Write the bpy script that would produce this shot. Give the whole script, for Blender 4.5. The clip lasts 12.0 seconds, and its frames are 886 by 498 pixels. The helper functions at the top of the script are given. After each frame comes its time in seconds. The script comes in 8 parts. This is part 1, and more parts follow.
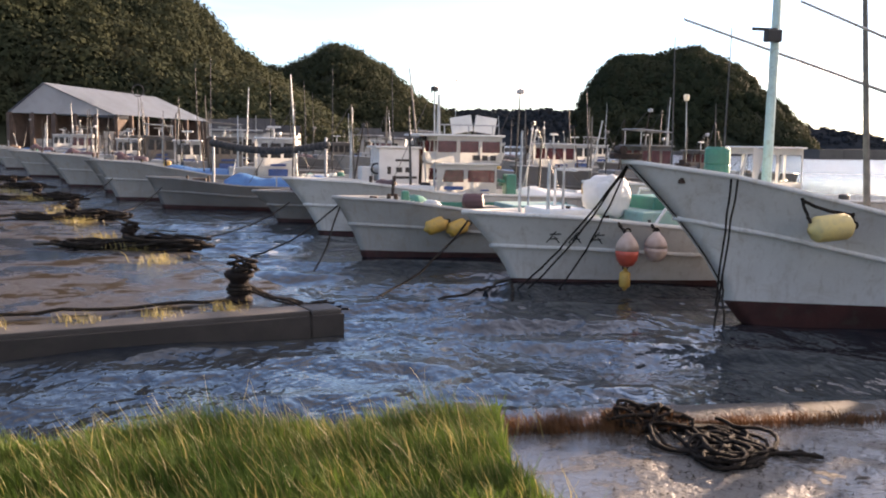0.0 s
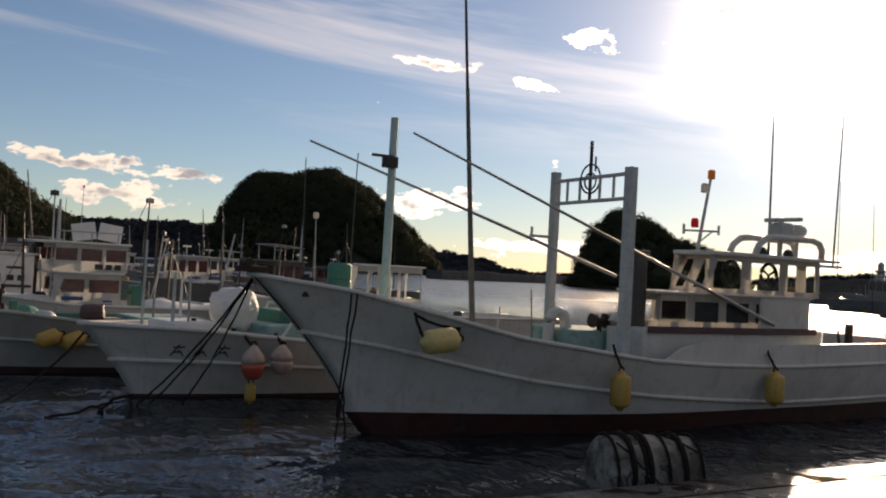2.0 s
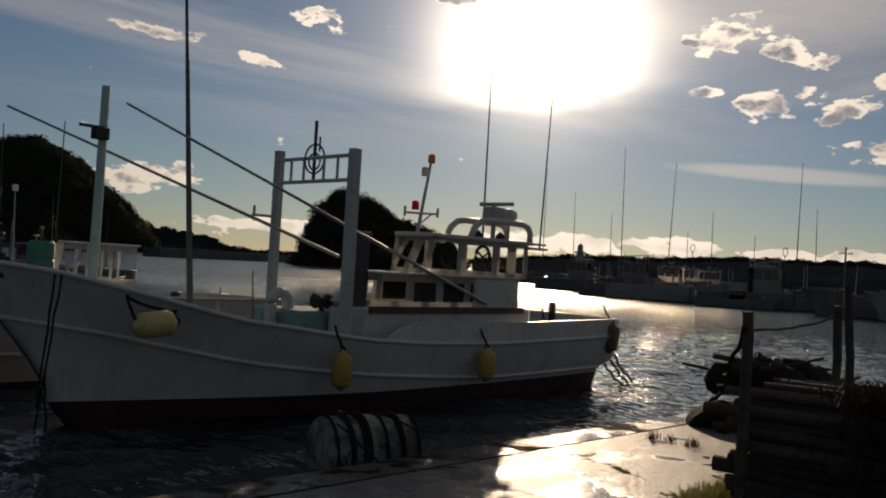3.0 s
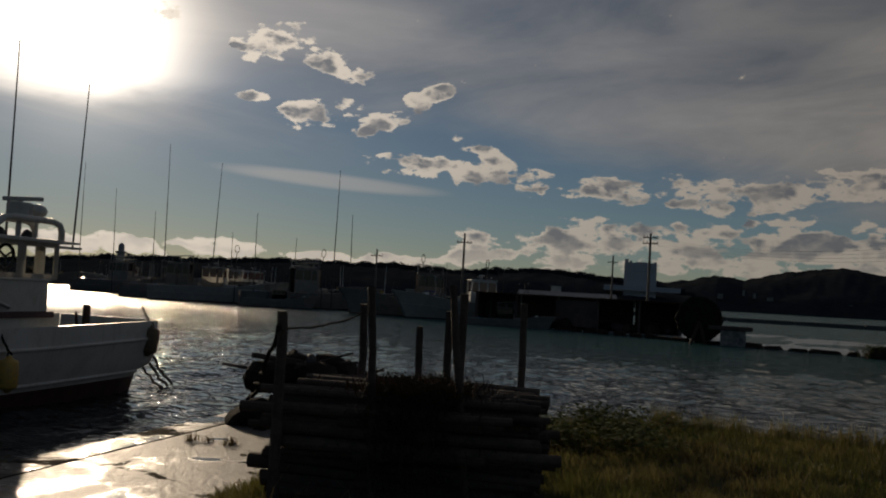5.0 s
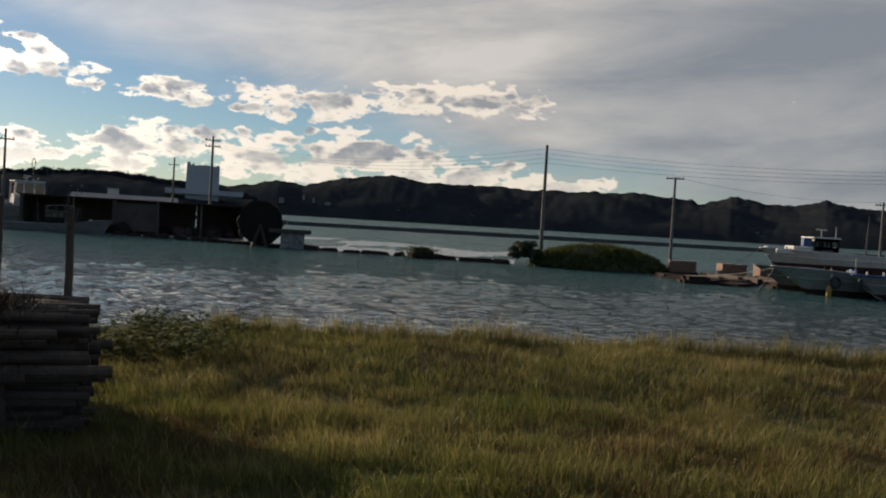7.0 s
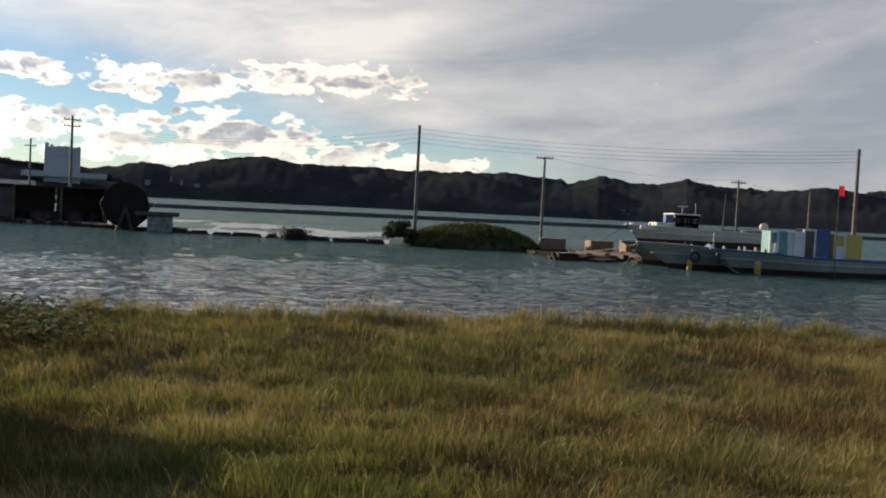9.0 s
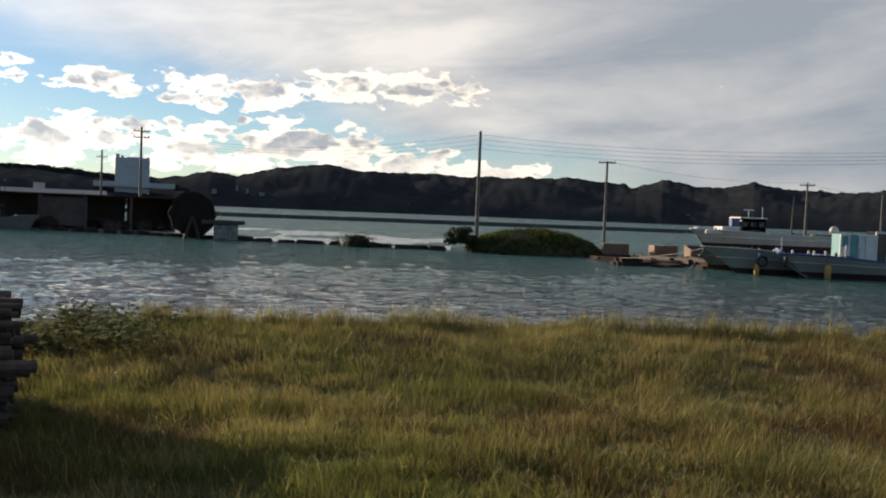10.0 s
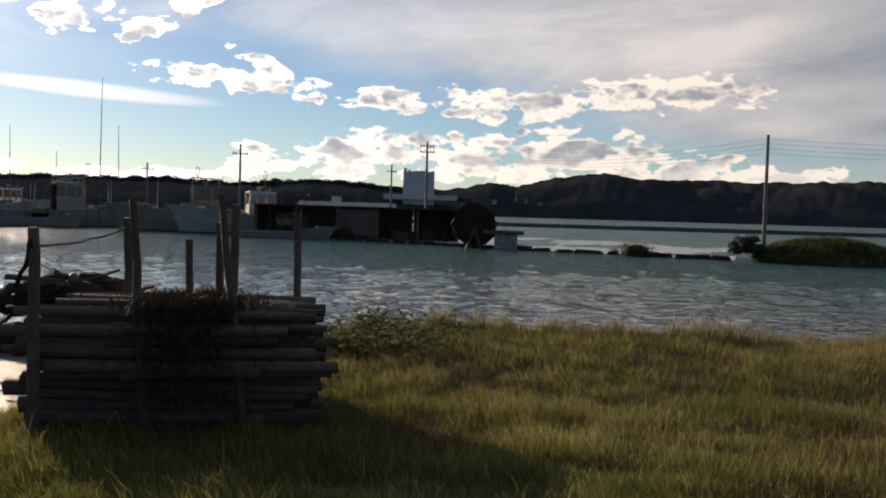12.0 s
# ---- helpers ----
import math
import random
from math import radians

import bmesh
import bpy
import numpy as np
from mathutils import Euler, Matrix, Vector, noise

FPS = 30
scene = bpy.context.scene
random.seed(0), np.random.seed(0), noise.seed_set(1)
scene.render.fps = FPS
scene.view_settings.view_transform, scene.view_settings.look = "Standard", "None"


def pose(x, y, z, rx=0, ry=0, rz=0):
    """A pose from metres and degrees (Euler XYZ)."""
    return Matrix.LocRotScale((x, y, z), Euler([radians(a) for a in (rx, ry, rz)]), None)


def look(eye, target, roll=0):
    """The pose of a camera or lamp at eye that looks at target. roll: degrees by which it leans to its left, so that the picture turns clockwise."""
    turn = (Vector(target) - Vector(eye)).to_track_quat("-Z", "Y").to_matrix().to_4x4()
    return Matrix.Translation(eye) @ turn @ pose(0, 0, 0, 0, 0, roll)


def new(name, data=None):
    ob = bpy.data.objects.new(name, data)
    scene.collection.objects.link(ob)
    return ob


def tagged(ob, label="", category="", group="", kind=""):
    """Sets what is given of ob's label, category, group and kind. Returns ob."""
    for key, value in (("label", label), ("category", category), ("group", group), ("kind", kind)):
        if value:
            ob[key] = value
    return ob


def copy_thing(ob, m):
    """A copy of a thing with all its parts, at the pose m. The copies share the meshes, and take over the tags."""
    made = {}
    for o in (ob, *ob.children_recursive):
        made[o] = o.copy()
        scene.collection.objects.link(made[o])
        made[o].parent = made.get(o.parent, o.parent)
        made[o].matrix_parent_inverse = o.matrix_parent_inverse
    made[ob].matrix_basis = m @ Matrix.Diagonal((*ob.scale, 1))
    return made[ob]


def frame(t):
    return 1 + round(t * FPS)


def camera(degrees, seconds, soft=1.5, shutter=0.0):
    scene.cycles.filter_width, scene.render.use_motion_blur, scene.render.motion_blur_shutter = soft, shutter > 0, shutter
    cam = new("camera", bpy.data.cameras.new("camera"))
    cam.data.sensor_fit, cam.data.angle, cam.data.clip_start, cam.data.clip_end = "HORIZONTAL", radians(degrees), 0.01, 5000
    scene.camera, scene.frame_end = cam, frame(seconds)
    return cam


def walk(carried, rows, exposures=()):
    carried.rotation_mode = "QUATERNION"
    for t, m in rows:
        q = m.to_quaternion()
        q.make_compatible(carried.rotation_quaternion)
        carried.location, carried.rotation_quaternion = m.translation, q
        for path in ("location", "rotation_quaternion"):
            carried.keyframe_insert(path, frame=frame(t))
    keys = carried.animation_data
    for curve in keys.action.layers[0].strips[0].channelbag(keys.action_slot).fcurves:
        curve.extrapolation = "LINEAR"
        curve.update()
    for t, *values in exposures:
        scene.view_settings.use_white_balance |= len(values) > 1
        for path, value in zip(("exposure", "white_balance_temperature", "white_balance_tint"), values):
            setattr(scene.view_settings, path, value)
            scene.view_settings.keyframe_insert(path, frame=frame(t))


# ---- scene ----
# the camera: held at eye height on the grass bank, turning from the moorings to the lagoon
cam = camera(50.16, 12.0, soft=2.0)
WALK = [
    (0.0, pose(-0.293, 0.107, 2.603, 83.59, -1.14, -0.04)),
    (0.5, pose(-0.273, 0.031, 2.603, 84.62, -1.13, -1.17)),
    (1.0, pose(-0.223, -0.046, 2.607, 86.28, -1.76, -9.70)),
    (1.5, pose(-0.173, -0.048, 2.592, 89.22, -2.34, -14.71)),
    (2.0, pose(-0.130, 0.011, 2.576, 91.35, -3.09, -21.65)),
    (2.5, pose(-0.059, 0.083, 2.592, 90.84, -2.96, -30.55)),
    (2.7, pose(-0.054, 0.101, 2.602, 90.74, -3.24, -34.05)),
    (4.3, pose(-0.073, 0.094, 2.630, 93.59, -2.64, -51.99)),
    (4.5, pose(-0.065, 0.080, 2.629, 93.71, -2.73, -55.29)),
    (5.0, pose(-0.027, 0.030, 2.623, 92.64, -3.26, -65.32)),
    (5.5, pose(0.021, 0.018, 2.626, 92.19, -2.98, -72.87)),
    (6.0, pose(0.071, 0.006, 2.623, 90.17, -2.86, -80.27)),
    (6.5, pose(0.116, -0.004, 2.620, 89.59, -3.00, -86.11)),
    (7.0, pose(0.149, 0.013, 2.615, 88.36, -3.42, -91.34)),
    (7.5, pose(0.187, -0.014, 2.600, 88.08, -3.51, -95.75)),
    (7.7, pose(0.185, -0.006, 2.602, 87.51, -3.54, -96.80)),
    (9.3, pose(0.143, -0.033, 2.576, 87.67, -2.80, -99.03)),
    (9.5, pose(0.138, -0.038, 2.575, 87.61, -2.70, -97.99)),
    (10.0, pose(0.138, -0.051, 2.578, 87.81, -2.30, -95.20)),
    (10.5, pose(0.128, -0.057, 2.580, 87.81, -2.39, -94.21)),
    (11.0, pose(0.116, -0.068, 2.578, 87.94, -2.19, -90.99)),
    (11.5, pose(0.107, -0.040, 2.593, 88.92, -2.57, -85.91)),
    (12.0, pose(0.094, -0.023, 2.593, 87.80, -1.68, -78.52)),
]
# seconds, stops, kelvin, tint
EXPOSURES = [(0.0, 2.5, 7700, 28), (0.5, 2.2, 7700, 28), (1.0, 1.6, 7900, 27), (1.5, 1.2, 8300, 26), (2.0, 0.65, 8000, 23), (2.5, 0.1, 8200, 22), (2.7, -0.2, 7900, 20), (4.3, -1.35, 7500, 16), (4.5, -1.35, 7500, 16), (5.0, -1.25, 7300, 15),
             (5.5, -0.76, 7100, 16), (6.0, -0.05, 7250, 18), (6.5, 0.25, 7200, 15), (7.5, 0.56, 7150, 14), (9.5, 0.98, 7150, 14), (10.5, 0.94, 7150, 14), (11.5, 0.7, 7150, 15), (12.0, 0.65, 7150, 18)]
walk(cam, WALK, EXPOSURES)

# ---- world and sun ----
SUN_AZ, SUN_EL = 43.5, 13.4


def heading(az, el=0.0):
    a, e = radians(az), radians(el)
    return Vector((math.sin(a) * math.cos(e), math.cos(a) * math.cos(e), math.sin(e)))


def link(nt, a, b):
    nt.links.new(a, b)


def node(nt, kind, **sets):
    n = nt.nodes.new(kind)
    for k, v in sets.items():
        if k in ("operation", "blend_type", "data_type", "noise_dimensions", "sky_type", "interpolation_type", "feature", "clamp", "use_clamp"):
            if k == "operation":
                n.operation = v
            elif k == "blend_type":
                n.blend_type = v
            elif k == "data_type":
                n.data_type = v
            elif k == "noise_dimensions":
                n.noise_dimensions = v
            elif k == "sky_type":
                n.sky_type = v
            elif k == "interpolation_type":
                n.interpolation_type = v
            elif k == "feature":
                n.feature = v
            elif k == "use_clamp":
                n.use_clamp = v
    return n


def calc(nt, op, a, b=None, c=None):
    """A math node; arguments are numbers or sockets."""
    n = node(nt, "ShaderNodeMath", operation=op)
    for i, v in enumerate((a, b, c)):
        if v is None:
            continue
        if isinstance(v, (int, float)):
            n.inputs[i].default_value = v
        else:
            link(nt, v, n.inputs[i])
    return n.outputs[0]


def smooth(nt, v, lo, hi):
    n = node(nt, "ShaderNodeMapRange", interpolation_type="SMOOTHSTEP")
    link(nt, v, n.inputs["Value"])
    n.inputs["From Min"].default_value, n.inputs["From Max"].default_value = lo, hi
    return n.outputs["Result"]


def mixcol(nt, fac, a, b, kind="MIX"):
    n = node(nt, "ShaderNodeMix", data_type="RGBA")
    n.blend_type = kind
    for i, v in ((0, fac), (6, a), (7, b)):
        if isinstance(v, (int, float)):
            n.inputs[i].default_value = v
        elif isinstance(v, (tuple, list)):
            n.inputs[i].default_value = (*v[:3], 1)
        else:
            link(nt, v, n.inputs[i])
    return n.outputs[2]


def noise_tex(nt, vec, scale, detail=4.0, rough=0.55, distort=0.0):
    n = nt.nodes.new("ShaderNodeTexNoise")
    if vec is not None:
        link(nt, vec, n.inputs["Vector"])
    n.inputs["Scale"].default_value, n.inputs["Detail"].default_value = scale, detail
    n.inputs["Roughness"].default_value, n.inputs["Distortion"].default_value = rough, distort
    return n.outputs["Fac"]


def build_world():
    w = bpy.data.worlds.new("sky")
    scene.world = w
    w.use_nodes = True
    nt = w.node_tree
    nt.nodes.clear()
    out = nt.nodes.new("ShaderNodeOutputWorld")
    bg = nt.nodes.new("ShaderNodeBackground")
    sky = node(nt, "ShaderNodeTexSky", sky_type="NISHITA")
    sky.sun_disc = False
    sky.sun_elevation, sky.sun_rotation = radians(SUN_EL), radians(SUN_AZ)
    sky.air_density, sky.dust_density, sky.ozone_density = 0.9, 0.06, 4.0
    co = nt.nodes.new("ShaderNodeTexCoord").outputs["Generated"]
    sep = nt.nodes.new("ShaderNodeSeparateXYZ")
    link(nt, co, sep.inputs[0])
    X, Y, Z = sep.outputs
    el = calc(nt, "MULTIPLY", calc(nt, "ARCSINE", Z), 57.2958)
    az = calc(nt, "MULTIPLY", calc(nt, "ARCTAN2", X, Y), 57.2958)
    dot = node(nt, "ShaderNodeVectorMath", operation="DOT_PRODUCT")
    link(nt, co, dot.inputs[0])
    dot.inputs[1].default_value = heading(SUN_AZ, SUN_EL)
    near_sun = calc(nt, "MAXIMUM", dot.outputs["Value"], 0.0)
    # clouds lie on a flat layer high above
    flat = nt.nodes.new("ShaderNodeCombineXYZ")
    lift = calc(nt, "ADD", calc(nt, "MAXIMUM", Z, 0.0), 0.22)
    link(nt, calc(nt, "DIVIDE", X, lift), flat.inputs[0])
    link(nt, calc(nt, "DIVIDE", Y, lift), flat.inputs[1])
    low = nt.nodes.new("ShaderNodeCombineXYZ")
    link(nt, calc(nt, "MULTIPLY", az, 0.07), low.inputs[0])
    link(nt, calc(nt, "MULTIPLY", el, 0.16), low.inputs[1])
    # high veil: a sheet whose lower edge slopes down towards the east, thin streaks elsewhere
    veil_n = noise_tex(nt, flat.outputs[0], 1.1, 4, 0.5, 0.0)
    edge = calc(nt, "ADD", 11.5, calc(nt, "MULTIPLY", calc(nt, "SUBTRACT", az, 62.0), -0.21))
    over_edge = calc(nt, "SUBTRACT", el, edge)
    rise = calc(nt, "MULTIPLY", calc(nt, "MAXIMUM", calc(nt, "MINIMUM", over_edge, 8.0), -6.0), 0.075)
    west = calc(nt, "MULTIPLY", smooth(nt, az, 52.0, 20.0), -0.30)
    comb = nt.nodes.new("ShaderNodeCombineXYZ")
    link(nt, calc(nt, "MULTIPLY", az, 0.028), comb.inputs[0])
    link(nt, calc(nt, "MULTIPLY", calc(nt, "SUBTRACT", el, calc(nt, "MULTIPLY", az, 0.10)), 0.115), comb.inputs[1])
    veil_tone = calc(nt, "ADD", calc(nt, "MULTIPLY", noise_tex(nt, flat.outputs[0], 1.4, 5, 0.5, 0.0), 0.45), calc(nt, "MULTIPLY", noise_tex(nt, comb.outputs[0], 2.1, 7, 0.58, 0.5), 0.55))
    veil = smooth(nt, calc(nt, "ADD", calc(nt, "ADD", calc(nt, "ADD", calc(nt, "MULTIPLY", veil_n, 0.5), calc(nt, "MULTIPLY", veil_tone, 0.5)), rise), west), 0.36, 0.66)
    streak = nt.nodes.new("ShaderNodeCombineXYZ")
    link(nt, calc(nt, "MULTIPLY", calc(nt, "ADD", az, calc(nt, "MULTIPLY", el, 2.2)), 0.022), streak.inputs[0])
    link(nt, calc(nt, "MULTIPLY", calc(nt, "ADD", el, calc(nt, "MULTIPLY", az, 0.08)), 0.17), streak.inputs[1])
    streak_n = noise_tex(nt, streak.outputs[0], 1.3, 5, 0.6, 0.7)
    wisps = calc(nt, "MULTIPLY", smooth(nt, streak_n, 0.46, 0.80), calc(nt, "MULTIPLY", smooth(nt, el, 5.0, 10.0), smooth(nt, az, 66.0, 50.0)))
    sa, se = calc(nt, "DIVIDE", calc(nt, "SUBTRACT", az, 58.0), 7.5), calc(nt, "DIVIDE", calc(nt, "SUBTRACT", calc(nt, "ADD", el, calc(nt, "MULTIPLY", calc(nt, "SUBTRACT", az, 58.0), 0.05)), 6.35), 0.55)
    ribbon = smooth(nt, calc(nt, "ADD", calc(nt, "ADD", calc(nt, "MULTIPLY", sa, sa), calc(nt, "MULTIPLY", se, se)), calc(nt, "MULTIPLY", calc(nt, "SUBTRACT", streak_n, 0.5), 1.6)), 1.0, 0.1)
    wisps = calc(nt, "MAXIMUM", wisps, ribbon)
    # heaped clouds: a broken chain under the edge of the veil, banks low over the hills, small puffs by the sun
    round_c = nt.nodes.new("ShaderNodeCombineXYZ")
    link(nt, calc(nt, "MULTIPLY", az, 0.10), round_c.inputs[0])
    link(nt, calc(nt, "MULTIPLY", el, 0.15), round_c.inputs[1])
    lumps = node(nt, "ShaderNodeTexVoronoi", feature="SMOOTH_F1")
    lumps.normalize = True
    warp = nt.nodes.new("ShaderNodeTexNoise")
    link(nt, round_c.outputs[0], warp.inputs["Vector"])
    warp.inputs["Scale"].default_value, warp.inputs["Detail"].default_value = 9.0, 3.0
    bent = node(nt, "ShaderNodeVectorMath", operation="MULTIPLY_ADD")
    link(nt, warp.outputs["Color"], bent.inputs[0])
    bent.inputs[1].default_value = (0.09, 0.09, 0.0)
    link(nt, round_c.outputs[0], bent.inputs[2])
    link(nt, bent.outputs[0], lumps.inputs["Vector"])
    lumps.inputs["Scale"].default_value, lumps.inputs["Detail"].default_value = 7.0, 3.0
    lumps.inputs["Roughness"].default_value, lumps.inputs["Smoothness"].default_value = 0.55, 0.35
    lump = calc(nt, "SUBTRACT", 0.297, lumps.outputs["Distance"])
    broad = calc(nt, "SUBTRACT", noise_tex(nt, low.outputs[0], 6.0, 7, 0.55, 0.2), 0.5)
    heap_n = calc(nt, "ADD", 0.5, calc(nt, "ADD", calc(nt, "MULTIPLY", broad, 1.35), calc(nt, "MULTIPLY", lump, 1.1)))
    field = None
    for a0, e0, ra, re, tilt in CLOUD_CHAIN + CLOUD_BANKS:
        da = calc(nt, "SUBTRACT", az, a0)
        de = calc(nt, "SUBTRACT", el, calc(nt, "ADD", e0, calc(nt, "MULTIPLY", da, tilt)))
        qa, qe = calc(nt, "DIVIDE", da, ra), calc(nt, "DIVIDE", de, re)
        puff = calc(nt, "SUBTRACT", 1.0, calc(nt, "ADD", calc(nt, "MULTIPLY", qa, qa), calc(nt, "MULTIPLY", qe, qe)))
        field = puff if field is None else calc(nt, "MAXIMUM", field, puff)
    low_bank = calc(nt, "MULTIPLY", smooth(nt, el, 3.2, 1.2), 0.16)
    heap_d = calc(nt, "ADD", calc(nt, "ADD", heap_n, low_bank), calc(nt, "MULTIPLY", calc(nt, "MAXIMUM", field, -1.1), 0.27))
    heap = smooth(nt, heap_d, 0.555, 0.665)
    up = nt.nodes.new("ShaderNodeVectorMath")
    up.operation = "ADD"
    link(nt, low.outputs[0], up.inputs[0])
    up.inputs[1].default_value = (-0.055, 0.075, 0.0)
    slope = calc(nt, "SUBTRACT", noise_tex(nt, low.outputs[0], 4.5, 2, 0.5, 0.2), noise_tex(nt, up.outputs[0], 4.5, 2, 0.5, 0.2))
    # thick middles and undersides are grey, thin rims and the tops towards the sun are lit
    thick = smooth(nt, calc(nt, "ADD", heap_d, calc(nt, "MULTIPLY", slope, -1.5)), 0.64, 0.98)
    core = calc(nt, "MULTIPLY", thick, calc(nt, "ADD", 0.80, calc(nt, "MULTIPLY", lump, 2.6)))
    core = calc(nt, "MULTIPLY", core, calc(nt, "ADD", 0.3, calc(nt, "MULTIPLY", smooth(nt, el, 1.5, 4.0), 0.7)))
    # brightness of cloud by the angle to the sun
    fwd = calc(nt, "POWER", near_sun, 9.0)
    lit = calc(nt, "ADD", 0.50, calc(nt, "MULTIPLY", fwd, 0.55))
    dull = calc(nt, "ADD", 0.20, calc(nt, "MULTIPLY", fwd, 0.20))

    def grey(v, tint):
        c = nt.nodes.new("ShaderNodeVectorMath")
        c.operation = "SCALE"
        c.inputs[0].default_value = tint
        link(nt, v, c.inputs["Scale"])
        return c.outputs[0]
    scaled = nt.nodes.new("ShaderNodeVectorMath")
    scaled.operation = "SCALE"
    link(nt, sky.outputs[0], scaled.inputs[0])
    scaled.inputs["Scale"].default_value = SKY_GAIN
    tint = nt.nodes.new("ShaderNodeVectorMath")
    tint.operation = "MULTIPLY"
    link(nt, scaled.outputs[0], tint.inputs[0])
    tint.inputs[1].default_value = SKY_TINT
    # the sheet is creamy towards the east, low down, and slate grey beyond and overhead
    toward = smooth(nt, calc(nt, "ABSOLUTE", calc(nt, "SUBTRACT", az, 75.0)), 42.0, 8.0)
    even = smooth(nt, az, 92.0, 112.0)
    mottle = calc(nt, "MULTIPLY", calc(nt, "SUBTRACT", veil_tone, 0.5), calc(nt, "SUBTRACT", 4.2, calc(nt, "MULTIPLY", even, 2.3)))
    lean = calc(nt, "SUBTRACT", calc(nt, "MULTIPLY", toward, 0.72), calc(nt, "ADD", 0.12, calc(nt, "MULTIPLY", smooth(nt, el, 11.0, 24.0), 0.22)))
    veil_mix = calc(nt, "MULTIPLY", calc(nt, "MAXIMUM", calc(nt, "MINIMUM", calc(nt, "ADD", calc(nt, "ADD", lean, calc(nt, "MULTIPLY", calc(nt, "MULTIPLY", smooth(nt, el, 26.0, 1.0), even), 0.28)), mottle), 1.0), 0.0), 0.85)
    veil_col = mixcol(nt, veil_mix, grey(dull, (0.84, 0.99, 1.18)), grey(lit, (1.0, 1.0, 0.97)))
    col = mixcol(nt, calc(nt, "MULTIPLY", veil, calc(nt, "ADD", 0.55, calc(nt, "MULTIPLY", smooth(nt, az, 66.0, 92.0), 0.38))), tint.outputs[0], veil_col)
    col = mixcol(nt, calc(nt, "MULTIPLY", wisps, 0.45), col, grey(lit, (0.98, 0.98, 0.97)))
    heap_col = mixcol(nt, core, grey(calc(nt, "MULTIPLY", lit, calc(nt, "ADD", 1.2, calc(nt, "MULTIPLY", fwd, 0.55))), (1.0, 0.96, 0.87)), grey(calc(nt, "MULTIPLY", dull, 1.15), (0.90, 1.0, 1.14)))
    col = mixcol(nt, calc(nt, "MULTIPLY", heap, 0.92), col, heap_col)
    # glare of the sun in the thin cloud before it
    glare = calc(nt, "ADD", calc(nt, "MULTIPLY", calc(nt, "POWER", near_sun, 330.0), 6.0), calc(nt, "MULTIPLY", calc(nt, "POWER", near_sun, 70.0), 0.42))
    sheet_in = calc(nt, "ADD", 0.22, calc(nt, "MULTIPLY", smooth(nt, calc(nt, "ADD", el, calc(nt, "MULTIPLY", calc(nt, "SUBTRACT", veil_tone, 0.5), 7.0)), 9.0, 11.4), 0.78))
    col = mixcol(nt, 1.0, col, grey(calc(nt, "MULTIPLY", calc(nt, "ADD", calc(nt, "MULTIPLY", glare, sheet_in), calc(nt, "MULTIPLY", calc(nt, "POWER", near_sun, 14.0), 0.10)), calc(nt, "SUBTRACT", 1.0, calc(nt, "MULTIPLY", heap, 0.85))), (1.0, 0.95, 0.84)), "ADD")
    link(nt, col, bg.inputs[0])
    bg.inputs[1].default_value = 1.0
    link(nt, bg.outputs[0], out.inputs[0])
    lamp = bpy.data.lights.new("sun", "SUN")
    lamp.energy, lamp.angle, lamp.color = 3.4, radians(0.8), (1.0, 0.86, 0.66)
    ob = new("sun", lamp)
    ob.matrix_world = look(heading(SUN_AZ, SUN_EL) * 100, (0, 0, 0))


SKY_GAIN = 0.062
# clouds: bearing, elevation, half width, half height (degrees), slope
CLOUD_CHAIN = [(54.0, 14.2, 2.6, 1.0, 0.22), (58.4, 13.0, 2.0, 1.1, -0.3), (57.2, 10.3, 2.7, 0.85, 0.05), (60.7, 9.9, 1.7, 0.7, 0.2), (63.6, 11.5, 2.2, 0.7, 0.45),
               (53.2, 10.9, 1.1, 0.4, 0.0), (67.6, 8.4, 3.2, 0.6, -0.35), (67.0, 7.3, 6.4, 0.85, -0.06), (75.5, 6.6, 4.6, 0.8, -0.03), (82.8, 6.6, 5.6, 1.4, 0.0), (91.0, 7.2, 7.0, 1.1, 0.03)]
CLOUD_BANKS = [(44.0, 1.7, 6.0, 0.6, 0.02), (51.5, 1.9, 2.6, 0.6, 0.0), (57.5, 1.8, 2.0, 0.3, 0.0), (62.6, 1.6, 2.6, 0.6, 0.0), (31.0, 1.9, 6.0, 0.5, 0.0), (73.0, 3.3, 4.2, 1.5, 0.0), (80.0, 3.5, 7.0, 1.7, 0.03), (86.5, 3.7, 7.0, 1.5, -0.03), (93.5, 2.7, 7.5, 1.1, 0.0), (67.0, 2.8, 1.8, 1.1, 0.1), (38.1, 16.0, 1.8, 0.8, -0.3), (46.0, 16.5, 2.3, 1.1, -0.35),
               (30.2, 14.1, 2.1, 0.8, -0.1), (26.7, 11.4, 1.5, 0.35, -0.08), (20.6, 12.4, 3.2, 0.4, -0.06), (0.8, 5.1, 6.0, 0.6, -0.05), (3.0, 3.5, 4.0, 0.9, 0.0), (20.0, 4.1, 3.6, 0.9, 0.1), (-9.5, 10.5, 2.8, 0.7, 0.1)]
SKY_TINT = (0.99, 1.0, 0.99)
build_world()

# ---- materials ----


